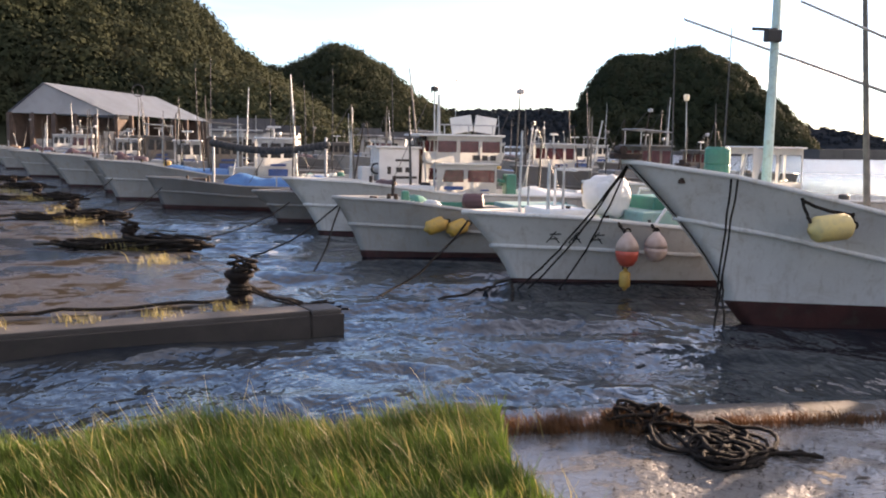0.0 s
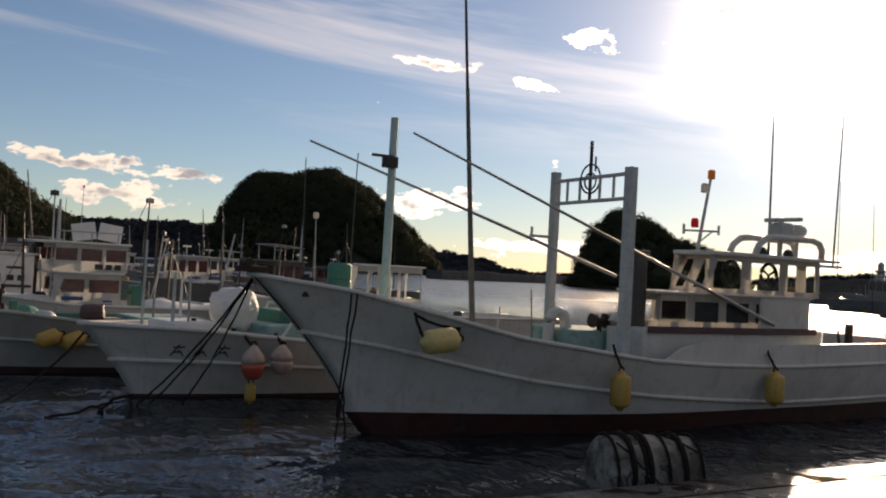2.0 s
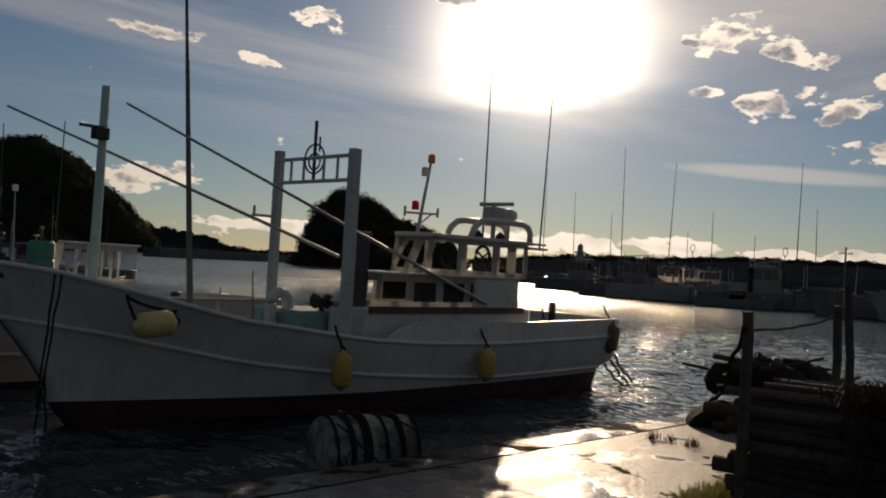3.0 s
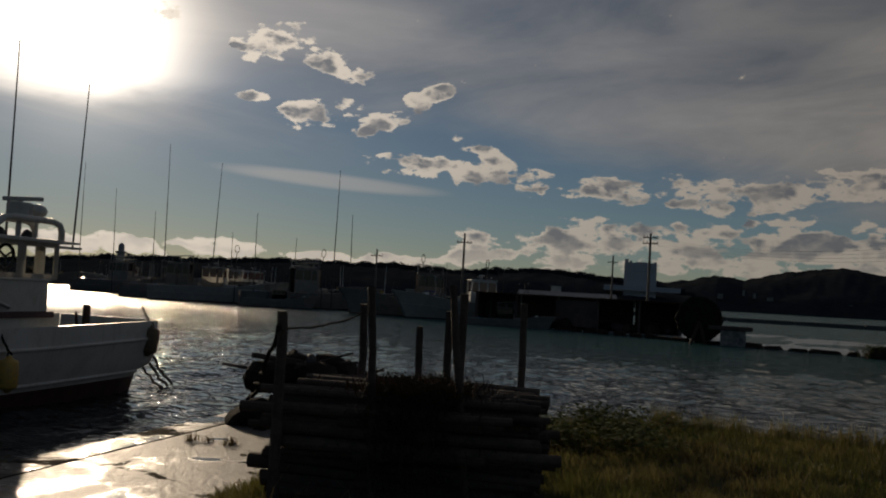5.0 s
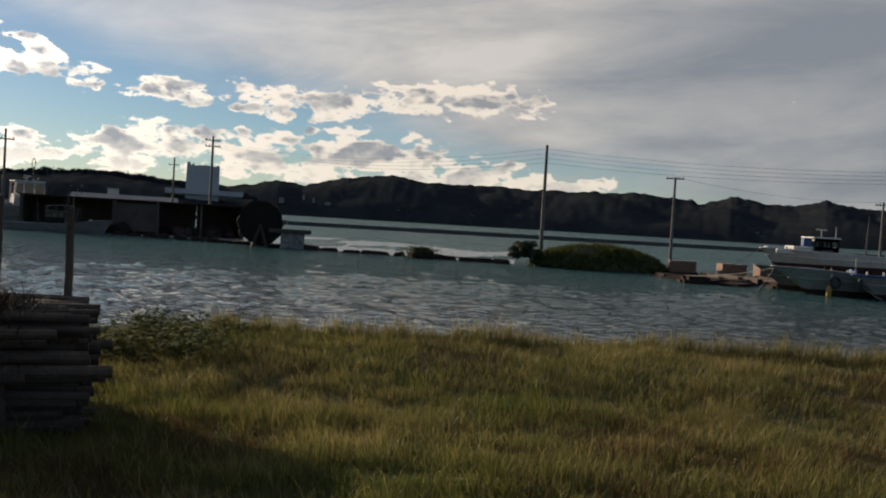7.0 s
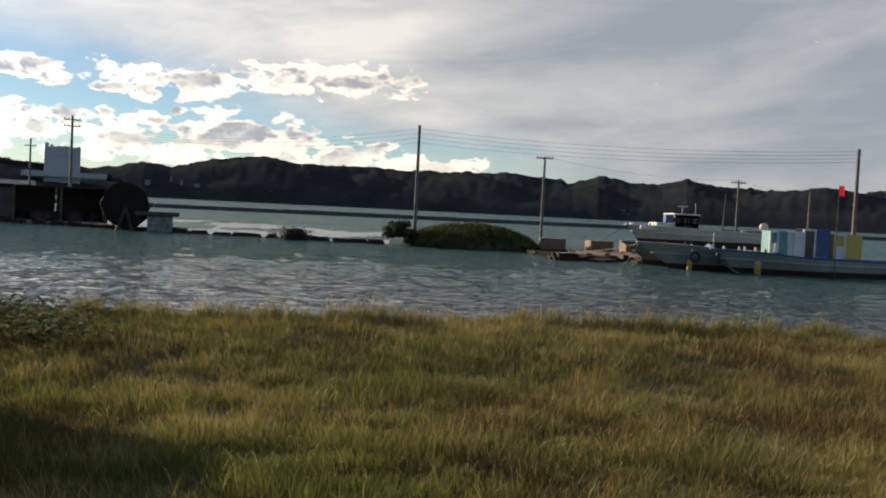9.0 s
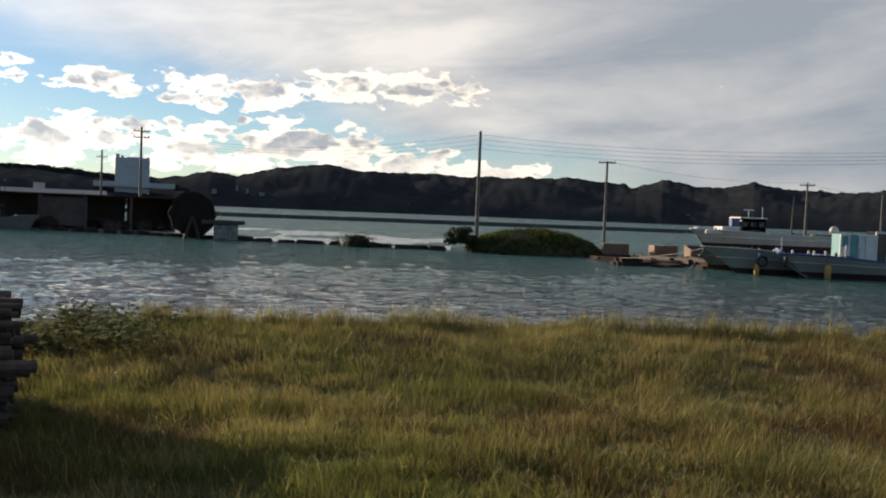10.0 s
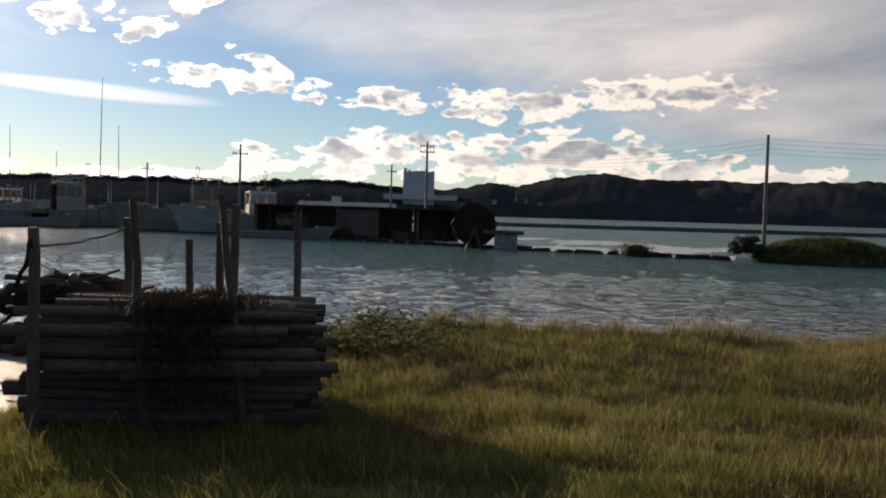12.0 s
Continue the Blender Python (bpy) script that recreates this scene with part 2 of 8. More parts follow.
def material(name, a, b, scale=3.0, rough=0.6, metal=0.0, bump=0.2, grain=40.0, dirt=None, dirt_amt=0.0, rnd=0.0, spec=0.5, trans=0.0, coat=0.0, island=0.0, streak=0.0):
    """Two tones mixed by a broad noise, fine grain on bump and roughness, and dirt patches; rnd varies it object by object."""
    m = bpy.data.materials.new(name)
    m.use_nodes = True
    nt = m.node_tree
    bs = nt.nodes["Principled BSDF"]
    co = nt.nodes.new("ShaderNodeTexCoord").outputs["Object"]
    big = noise_tex(nt, co, scale, 5, 0.6, 0.3)
    fine = noise_tex(nt, co, grain, 3, 0.6)
    col = mixcol(nt, smooth(nt, big, 0.35, 0.65), a, b)
    col = mixcol(nt, calc(nt, "MULTIPLY", fine, 0.35), col, tuple(v * 0.55 for v in a))
    if dirt:
        spots = noise_tex(nt, co, scale * 2.3, 7, 0.68, 0.8)
        col = mixcol(nt, calc(nt, "MULTIPLY", smooth(nt, spots, 0.5, 0.68), dirt_amt), col, dirt)
    if streak:
        run = nt.nodes.new("ShaderNodeMapping")
        link(nt, co, run.inputs[0])
        run.inputs["Scale"].default_value = (5.0, 5.0, 0.45)
        lines = noise_tex(nt, run.outputs[0], 1.6, 5, 0.65, 0.2)
        col = mixcol(nt, calc(nt, "MULTIPLY", smooth(nt, lines, 0.52, 0.72), streak), col, (0.26, 0.19, 0.12))
    if rnd:
        r = nt.nodes.new("ShaderNodeObjectInfo").outputs["Random"]
        col = mixcol(nt, calc(nt, "MULTIPLY", r, rnd), col, tuple(v * 0.35 for v in a))
    if island:
        r = nt.nodes.new("ShaderNodeNewGeometry").outputs["Random Per Island"]
        col = mixcol(nt, calc(nt, "MULTIPLY", r, island), col, tuple(v * 0.3 for v in b))
    link(nt, col, bs.inputs["Base Color"])
    link(nt, calc(nt, "ADD", rough - 0.1, calc(nt, "MULTIPLY", fine, 0.2)), bs.inputs["Roughness"])
    bs.inputs["Metallic"].default_value = metal
    bs.inputs["Specular IOR Level"].default_value = spec
    bs.inputs["Coat Weight"].default_value = coat
    if bump:
        bn = nt.nodes.new("ShaderNodeBump")
        bn.inputs["Strength"].default_value = bump
        bn.inputs["Distance"].default_value = 0.02
        link(nt, calc(nt, "ADD", fine, calc(nt, "MULTIPLY", big, 0.6)), bn.inputs["Height"])
        link(nt, bn.outputs[0], bs.inputs["Normal"])
    if trans:
        tr = nt.nodes.new("ShaderNodeBsdfTranslucent")
        link(nt, col, tr.inputs[0])
        mx = nt.nodes.new("ShaderNodeMixShader")
        mx.inputs[0].default_value = trans
        link(nt, bs.outputs[0], mx.inputs[1])
        link(nt, tr.outputs[0], mx.inputs[2])
        link(nt, mx.outputs[0], nt.nodes["Material Output"].inputs[0])
    return m


def water_material(name, deep, shallow, strength):
    m = bpy.data.materials.new(name)
    m.use_nodes = True
    nt = m.node_tree
    bs = nt.nodes["Principled BSDF"]
    co = nt.nodes.new("ShaderNodeTexCoord").outputs["Object"]
    sep = nt.nodes.new("ShaderNodeSeparateXYZ")
    link(nt, co, sep.inputs[0])
    # the lagoon to the east goes from grey close by to green with distance; dark in the harbour basin
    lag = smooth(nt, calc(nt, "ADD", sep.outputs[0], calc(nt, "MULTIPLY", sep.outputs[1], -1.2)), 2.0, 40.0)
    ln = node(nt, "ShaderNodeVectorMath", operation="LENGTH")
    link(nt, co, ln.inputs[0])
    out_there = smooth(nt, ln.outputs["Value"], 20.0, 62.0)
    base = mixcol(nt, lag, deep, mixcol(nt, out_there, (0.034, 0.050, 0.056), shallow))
    foam_n = noise_tex(nt, co, 1.3, 9, 0.72, 1.6)
    foam = calc(nt, "MULTIPLY", calc(nt, "MULTIPLY", smooth(nt, foam_n, 0.63, 0.72), 0.6), lag)
    base = mixcol(nt, foam, base, (0.55, 0.58, 0.58))
    link(nt, base, bs.inputs["Base Color"])
    # ripples far out blend into a duller gloss
    link(nt, calc(nt, "ADD", 0.035, calc(nt, "MULTIPLY", smooth(nt, ln.outputs["Value"], 45.0, 120.0), 0.24)), bs.inputs["Roughness"])
    bs.inputs["IOR"].default_value = 1.33
    link(nt, calc(nt, "SUBTRACT", 0.5, calc(nt, "MULTIPLY", lag, 0.39)), bs.inputs["Specular IOR Level"])
    st = nt.nodes.new("ShaderNodeMapping")
    link(nt, co, st.inputs[0])
    st.inputs["Rotation"].default_value = (0, 0, radians(25))
    st.inputs["Scale"].default_value = (1.0, 0.62, 1.0)
    open_w = smooth(nt, calc(nt, "ADD", sep.outputs[0], calc(nt, "MULTIPLY", sep.outputs[1], 0.45)), 14.5, 20.0)
    a = noise_tex(nt, st.outputs[0], 1.3, 3, 0.5, 0.5)
    c = noise_tex(nt, st.outputs[0], 3.6, 1, 0.5, 0.2)
    b = noise_tex(nt, st.outputs[0], 5.0, 3, 0.5, 0.3)
    gust = noise_tex(nt, st.outputs[0], 0.7, 3, 0.6, 0.8)
    bn = nt.nodes.new("ShaderNodeBump")
    link(nt, calc(nt, "MULTIPLY", calc(nt, "ADD", 0.5, calc(nt, "MULTIPLY", calc(nt, "MAXIMUM", lag, smooth(nt, ln.outputs["Value"], 18.0, 55.0)), 0.5)), strength), bn.inputs["Strength"])
    bn.inputs["Distance"].default_value = 0.34
    link(nt, calc(nt, "ADD", calc(nt, "MULTIPLY", gust, 0.55), calc(nt, "ADD", a, calc(nt, "ADD", calc(nt, "MULTIPLY", b, calc(nt, "ADD", 0.24, calc(nt, "MULTIPLY", lag, 0.36))), calc(nt, "MULTIPLY", c, calc(nt, "MULTIPLY", open_w, calc(nt, "SUBTRACT", 1.0, calc(nt, "MULTIPLY", lag, 0.85))))))), bn.inputs["Height"])
    link(nt, bn.outputs[0], bs.inputs["Normal"])
    silt = nt.nodes.new("ShaderNodeBsdfDiffuse")
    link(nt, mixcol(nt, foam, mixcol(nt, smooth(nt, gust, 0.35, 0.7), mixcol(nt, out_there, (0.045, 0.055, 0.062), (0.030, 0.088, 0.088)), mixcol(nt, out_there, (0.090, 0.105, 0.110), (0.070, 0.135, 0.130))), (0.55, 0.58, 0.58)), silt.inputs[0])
    link(nt, bn.outputs[0], silt.inputs["Normal"])
    mx = nt.nodes.new("ShaderNodeMixShader")
    link(nt, calc(nt, "MULTIPLY", lag, 0.30), mx.inputs[0])
    link(nt, bs.outputs[0], mx.inputs[1])
    link(nt, silt.outputs[0], mx.inputs[2])
    link(nt, mx.outputs[0], nt.nodes["Material Output"].inputs[0])
    return m


def glass_material():
    m = bpy.data.materials.new("glass")
    m.use_nodes = True
    nt = m.node_tree
    bs = nt.nodes["Principled BSDF"]
    bs.inputs["Base Color"].default_value = (0.85, 0.9, 0.9, 1)
    bs.inputs["Transmission Weight"].default_value = 1.0
    bs.inputs["Roughness"].default_value = 0.03
    bs.inputs["IOR"].default_value = 1.1
    return m


def wet_material(name, dry, wet, scale, puddle, weed=0.0, drier=0.0):
    """Concrete under a film of water: smooth pools between rough patches."""
    m = bpy.data.materials.new(name)
    m.use_nodes = True
    nt = m.node_tree
    bs = nt.nodes["Principled BSDF"]
    co = nt.nodes.new("ShaderNodeTexCoord").outputs["Object"]
    big = noise_tex(nt, co, scale, 6, 0.6, 0.5)
    fine = noise_tex(nt, co, 17.0, 4, 0.7)
    sep = nt.nodes.new("ShaderNodeSeparateXYZ")
    link(nt, co, sep.inputs[0])
    film = calc(nt, "SUBTRACT", big, calc(nt, "MULTIPLY", smooth(nt, sep.outputs[0], 6.5, 10.5), drier))
    pool = smooth(nt, film, puddle, puddle + 0.12)
    col = mixcol(nt, pool, dry, wet)
    col = mixcol(nt, calc(nt, "MULTIPLY", fine, 0.5), col, tuple(v * 0.5 for v in dry))
    rough = calc(nt, "ADD", 0.48, calc(nt, "MULTIPLY", pool, -0.38))
    if weed:
        slime = smooth(nt, noise_tex(nt, co, scale * 1.7, 7, 0.62, 0.6), 1.0 - weed, 1.04 - weed)
        col = mixcol(nt, slime, col, (0.022, 0.016, 0.009))
        rough = calc(nt, "ADD", rough, calc(nt, "MULTIPLY", slime, 0.5))
        link(nt, calc(nt, "SUBTRACT", calc(nt, "ADD", 0.22, calc(nt, "MULTIPLY", pool, 0.28)), calc(nt, "MULTIPLY", slime, 0.17)), bs.inputs["Specular IOR Level"])
    link(nt, col, bs.inputs["Base Color"])
    link(nt, rough, bs.inputs["Roughness"])
    bn = nt.nodes.new("ShaderNodeBump")
    bn.inputs["Distance"].default_value = 0.03
    link(nt, calc(nt, "SUBTRACT", 0.85, calc(nt, "MULTIPLY", pool, 0.65)), bn.inputs["Strength"])
    rip = noise_tex(nt, co, 9.0, 3, 0.5)
    link(nt, calc(nt, "ADD", fine, rip), bn.inputs["Height"])
    link(nt, bn.outputs[0], bs.inputs["Normal"])
    return m


M_WATER = water_material("sea_water", (0.012, 0.017, 0.023), (0.024, 0.086, 0.090), 0.9)
M_SOIL = material("soil", (0.060, 0.060, 0.026), (0.042, 0.040, 0.020), 1.2, 0.9, bump=0.6)
M_APRON = wet_material("wet_concrete", (0.125, 0.116, 0.105), (0.080, 0.074, 0.067), 0.9, 0.42, 0.39, 0.13)
M_PIER = wet_material("pier_concrete", (0.060, 0.052, 0.046), (0.018, 0.016, 0.015), 0.7, 0.44, 0.47)
M_KERB = material("pier_edge_concrete", (0.066, 0.058, 0.052), (0.04, 0.035, 0.031), 1.5, 0.7, dirt=(0.04, 0.035, 0.03), dirt_amt=0.8)
M_DARKWALL = material("tide_stained_concrete", (0.035, 0.03, 0.027), (0.018, 0.016, 0.015), 2.0, 0.6, dirt=(0.02, 0.022, 0.015), dirt_amt=0.7)
M_WHITE = material("white_gelcoat", (0.62, 0.60, 0.56), (0.54, 0.52, 0.48), 0.9, 0.4, bump=0.06, grain=18, dirt=(0.30, 0.24, 0.17), dirt_amt=0.34, rnd=0.12, streak=0.35)
M_CREAM = material("cream_gelcoat", (0.40, 0.385, 0.355), (0.33, 0.315, 0.29), 0.8, 0.42, bump=0.06, grain=18, dirt=(0.25, 0.20, 0.14), dirt_amt=0.38, rnd=0.12, streak=0.4)
M_DULL = material("weathered_grey_gelcoat", (0.24, 0.225, 0.21), (0.18, 0.17, 0.155), 0.9, 0.5, bump=0.08, grain=18, dirt=(0.18, 0.14, 0.10), dirt_amt=0.5, rnd=0.3, streak=0.4)
M_RED = material("antifouling_red", (0.07, 0.020, 0.016), (0.04, 0.013, 0.011), 2.0, 0.65, dirt=(0.05, 0.04, 0.03), dirt_amt=0.6)
M_DECK = material("pale_green_deck", (0.20, 0.36, 0.32), (0.28, 0.38, 0.35), 2.0, 0.6, dirt=(0.12, 0.11, 0.09), dirt_amt=0.5)
M_GREEN = material("green_plastic", (0.02, 0.20, 0.14), (0.03, 0.15, 0.11), 3, 0.5, bump=0.1, rnd=0.2)
M_BLUE = material("blue_tarpaulin", (0.04, 0.18, 0.40), (0.03, 0.12, 0.30), 3, 0.5, bump=0.5, grain=14, rnd=0.2)
M_MAROON = material("maroon_tarpaulin", (0.09, 0.04, 0.045), (0.06, 0.03, 0.035), 3, 0.6, bump=0.5, grain=14)
M_YELLOW = material("yellow_float", (0.58, 0.34, 0.06), (0.44, 0.27, 0.07), 6, 0.5, bump=0.12, dirt=(0.28, 0.2, 0.1), dirt_amt=0.5, rnd=0.3)
M_PALEBUOY = material("faded_yellow_float", (0.62, 0.47, 0.17), (0.52, 0.40, 0.17), 6, 0.55, bump=0.12, dirt=(0.3, 0.25, 0.15), dirt_amt=0.4)
M_OLDFLOAT = material("worn_brown_float", (0.16, 0.10, 0.045), (0.09, 0.055, 0.03), 6, 0.6, bump=0.2, dirt=(0.03, 0.025, 0.02), dirt_amt=0.7)
M_ORANGE = material("orange_float", (0.55, 0.085, 0.05), (0.42, 0.07, 0.045), 6, 0.45, bump=0.1)
M_PINKWHITE = material("pale_float", (0.50, 0.37, 0.31), (0.40, 0.27, 0.22), 5, 0.5, bump=0.1)
M_ROPE = material("dark_rope", (0.030, 0.024, 0.019), (0.016, 0.013, 0.011), 12, 0.9, bump=0.8, grain=90, spec=0.12)
M_RUBBER = material("rubber", (0.022, 0.022, 0.023), (0.03, 0.03, 0.03), 6, 0.7, bump=0.3)
M_IRON = material("rusty_iron", (0.032, 0.023, 0.019), (0.060, 0.031, 0.019), 8, 0.75, 0.2, bump=0.6)
M_BOLLARD = material("black_tarred_iron", (0.014, 0.011, 0.010), (0.025, 0.017, 0.014), 8, 0.8, 0.0, bump=0.7, spec=0.15)
M_DRUM = material("weed_grown_float", (0.34, 0.31, 0.26), (0.06, 0.052, 0.044), 2.6, 0.8, bump=0.7, dirt=(0.015, 0.014, 0.01), dirt_amt=1.0)
M_STEEL = material("painted_steel", (0.55, 0.57, 0.56), (0.45, 0.47, 0.46), 4, 0.45, 0.1, bump=0.1, dirt=(0.2, 0.13, 0.08), dirt_amt=0.4, rnd=0.3)
M_GALV = material("galvanised_steel", (0.40, 0.41, 0.42), (0.30, 0.31, 0.32), 6, 0.4, 0.8, bump=0.15)
M_MINT = material("mint_painted_steel", (0.48, 0.62, 0.57), (0.42, 0.55, 0.50), 4, 0.45, 0.1, bump=0.1, dirt=(0.2, 0.14, 0.08), dirt_amt=0.4)
M_POLE = material("weathered_pole", (0.17, 0.15, 0.13), (0.11, 0.10, 0.085), 5, 0.8, bump=0.5)
M_DARKPOLE = material("dark_fibre_pole", (0.05, 0.048, 0.045), (0.035, 0.034, 0.033), 5, 0.5, bump=0.1)
M_LOG = material("weathered_log", (0.115, 0.078, 0.058), (0.06, 0.042, 0.032), 5, 0.85, bump=0.9, grain=30, dirt=(0.03, 0.025, 0.02), dirt_amt=0.7, rnd=0.7)
M_GLASS = glass_material()
M_DARKGLASS = material("dark_window", (0.02, 0.022, 0.024), (0.03, 0.03, 0.03), 4, 0.15, bump=0.0)
M_CURTAIN = material("curtained_window", (0.12, 0.035, 0.04), (0.07, 0.022, 0.026), 5, 0.2, bump=0.0, coat=0.6)
M_REDLAMP = material("red_lens", (0.75, 0.03, 0.04), (0.65, 0.02, 0.03), 5, 0.3, bump=0.0, trans=0.5)
M_AMBER = material("amber_lens", (0.75, 0.36, 0.05), (0.7, 0.3, 0.04), 5, 0.3, bump=0.0, trans=0.5)
M_CLEAR = material("frosted_lens", (0.75, 0.72, 0.62), (0.7, 0.68, 0.6), 5, 0.3, bump=0.0, trans=0.4)
M_ROOF = material("weathered_roof_sheet", (0.30, 0.34, 0.385), (0.24, 0.27, 0.30), 0.4, 0.45, 0.2, bump=0.15, dirt=(0.25, 0.22, 0.2), dirt_amt=0.4)
M_GABLE = material("grey_sheet_wall", (0.30, 0.32, 0.34), (0.24, 0.26, 0.28), 0.5, 0.6, bump=0.15)
M_WOODWALL = material("dark_timber", (0.12, 0.088, 0.075), (0.08, 0.062, 0.055), 1.2, 0.85, bump=0.5, spec=0.15)
M_PLASTER = material("pale_plaster", (0.62, 0.60, 0.55), (0.54, 0.52, 0.48), 0.5, 0.8, bump=0.2, rnd=0.25)
M_TILE = material("dark_roof_tile", (0.07, 0.07, 0.075), (0.10, 0.10, 0.10), 0.8, 0.55, bump=0.4, rnd=0.3)
M_WHITEWALL = material("white_stucco", (0.46, 0.46, 0.47), (0.40, 0.40, 0.41), 0.05, 0.8, bump=0.1)
M_FOREST = material("forest_floor", (0.024, 0.029, 0.013), (0.038, 0.038, 0.018), 0.05, 0.95, bump=1.0, grain=0.8)
M_CANOPY = material("evergreen_canopy", (0.030, 0.039, 0.022), (0.046, 0.051, 0.028), 0.03, 0.95, bump=0.0, grain=1.6, dirt=(0.058, 0.052, 0.032), dirt_amt=0.4, island=0.08, trans=0.2, spec=0.05)
M_GRASS = material("green_grass", (0.135, 0.165, 0.038), (0.185, 0.18, 0.05), 0.8, 0.6, bump=0.0, trans=0.5, island=0.6)
M_LUSH = material("lush_grass", (0.070, 0.135, 0.022), (0.115, 0.165, 0.034), 1.5, 0.7, bump=0.0, trans=0.4, island=0.6, spec=0.2)
M_DRYGRASS = material("dry_grass", (0.40, 0.33, 0.12), (0.31, 0.25, 0.09), 0.8, 0.6, bump=0.0, trans=0.4, island=0.5)
M_WEED = material("drowned_weed", (0.22, 0.10, 0.035), (0.14, 0.065, 0.03), 3, 0.7, bump=0.0, trans=0.25, island=0.6)
M_BROWNGRASS = material("brown_grass", (0.20, 0.13, 0.052), (0.13, 0.09, 0.038), 0.9, 0.7, bump=0.0, trans=0.3, island=0.6, spec=0.2)
M_FERN = material("withered_fern", (0.06, 0.038, 0.02), (0.035, 0.024, 0.014), 3, 0.8, bump=0.0, trans=0.15, island=0.6)
M_LEAF = material("leafy_herb", (0.075, 0.11, 0.026), (0.11, 0.115, 0.034), 2, 0.85, bump=0.0, trans=0.3, island=0.6, spec=0.15)
M_SCRUB = material("dark_scrub", (0.058, 0.080, 0.022), (0.09, 0.098, 0.03), 1, 0.9, bump=0.0, trans=0.3, island=0.6, spec=0.15)
# woods of the far ridges: the blue-grey of distance haze is in the base colour
M_HILLWOOD = material("haze_blue_woods", (0.026, 0.031, 0.037), (0.040, 0.045, 0.050), 0.02, 0.95, bump=0.0, grain=0.1, trans=0.0, island=0.15, spec=0.0, dirt=(0.052, 0.050, 0.047), dirt_amt=0.6)
M_ROCK = material("wet_rock", (0.030, 0.022, 0.020), (0.050, 0.032, 0.027), 1.0, 0.85, bump=1.0, grain=6, dirt=(0.06, 0.030, 0.023), dirt_amt=0.3, spec=0.15)
M_BREAK = material("breakwater_concrete", (0.10, 0.10, 0.095), (0.07, 0.068, 0.065), 0.2, 0.8, bump=0.4)
M_FOAM = material("sea_foam", (0.13, 0.17, 0.17), (0.26, 0.29, 0.285), 0.35, 0.3, bump=1.0, grain=4.0, dirt=(0.62, 0.64, 0.63), dirt_amt=0.7)
M_PAINTWHITE = material("white_paint", (0.72, 0.72, 0.70), (0.64, 0.64, 0.62), 3, 0.5, bump=0.05, rnd=0.2)
M_TEAL = material("teal_paint", (0.10, 0.30, 0.32), (0.08, 0.25, 0.28), 3, 0.5, bump=0.05)
M_NAVY = material("blue_paint", (0.03, 0.08, 0.24), (0.03, 0.07, 0.19), 3, 0.5, bump=0.05)
M_OCHRE = material("yellow_paint", (0.62, 0.42, 0.07), (0.55, 0.38, 0.08), 3, 0.5, bump=0.05)
M_BLACK = material("black_paint", (0.02, 0.02, 0.02), (0.025, 0.025, 0.025), 3, 0.5, bump=0.0)
M_PINK = material("red_flag_cloth", (0.80, 0.06, 0.10), (0.70, 0.05, 0.09), 3, 0.7, bump=0.2, trans=0.3)
M_CRATE = material("faded_orange_crate", (0.30, 0.17, 0.11), (0.22, 0.13, 0.085), 3, 0.7, bump=0.2, rnd=0.3)
M_STYRO = material("old_styrofoam", (0.34, 0.33, 0.30), (0.16, 0.15, 0.14), 3, 0.8, bump=0.5, dirt=(0.04, 0.035, 0.03), dirt_amt=0.9)

# ---- mesh tools ----


def mesh_of(name, bm, mat):
    bmesh.ops.recalc_face_normals(bm, faces=bm.faces)
    me = bpy.data.meshes.new(name)
    bm.to_mesh(me)
    bm.free()
    me.materials.append(mat)
    return me


def part(name, bm, mat, parent=None, label="", shade=False):
    me = mesh_of(name, bm, mat)
    if shade:
        me.shade_smooth()
    ob = new(name, me)
    if parent is not None:
        ob.parent = parent
    if label:
        tagged(ob, label)
    return ob


def thing(name, m, label, category, group="", kind=""):
    ob = new(name)
    ob.empty_display_size = 0.2
    ob.matrix_basis = m
    return tagged(ob, label, category, group, kind)


def fast_mesh(name, verts, faces, mat):
    me = bpy.data.meshes.new(name)
    me.from_pydata(verts, [], faces)
    me.materials.append(mat)
    return me


def array_mesh(name, co, tri, mat):
    """A mesh straight from arrays of points and triangles."""
    me = bpy.data.meshes.new(name)
    me.vertices.add(len(co))
    me.vertices.foreach_set("co", np.ascontiguousarray(co, dtype=np.float32).ravel())
    n = len(tri)
    me.loops.add(n * 3)
    me.loops.foreach_set("vertex_index", np.ascontiguousarray(tri, dtype=np.int32).ravel())
    me.polygons.add(n)
    me.polygons.foreach_set("loop_start", np.arange(0, n * 3, 3, dtype=np.int32))
    me.update(calc_edges=True)
    me.materials.append(mat)
    return me


def box(bm, c, s, rz=0.0, bevel=0.0, ry=0.0, rx=0.0):
    r = bmesh.ops.create_cube(bm, size=1.0, matrix=pose(*c, rx, ry, rz) @ Matrix.Diagonal((*s, 1)))
    if bevel:
        ed = list({e for v in r["verts"] for e in v.link_edges})
        bmesh.ops.bevel(bm, geom=ed, offset=bevel, segments=2, affect="EDGES", profile=0.6)


def tube(bm, a, b, r0, r1=None, n=8):
    a, b = Vector(a), Vector(b)
    r1 = r0 if r1 is None else r1
    q = (b - a).to_track_quat("Z", "Y").to_matrix().to_4x4()
    bmesh.ops.create_cone(bm, cap_ends=True, segments=n, radius1=r0, radius2=r1, depth=(b - a).length, matrix=Matrix.Translation((a + b) / 2) @ q)


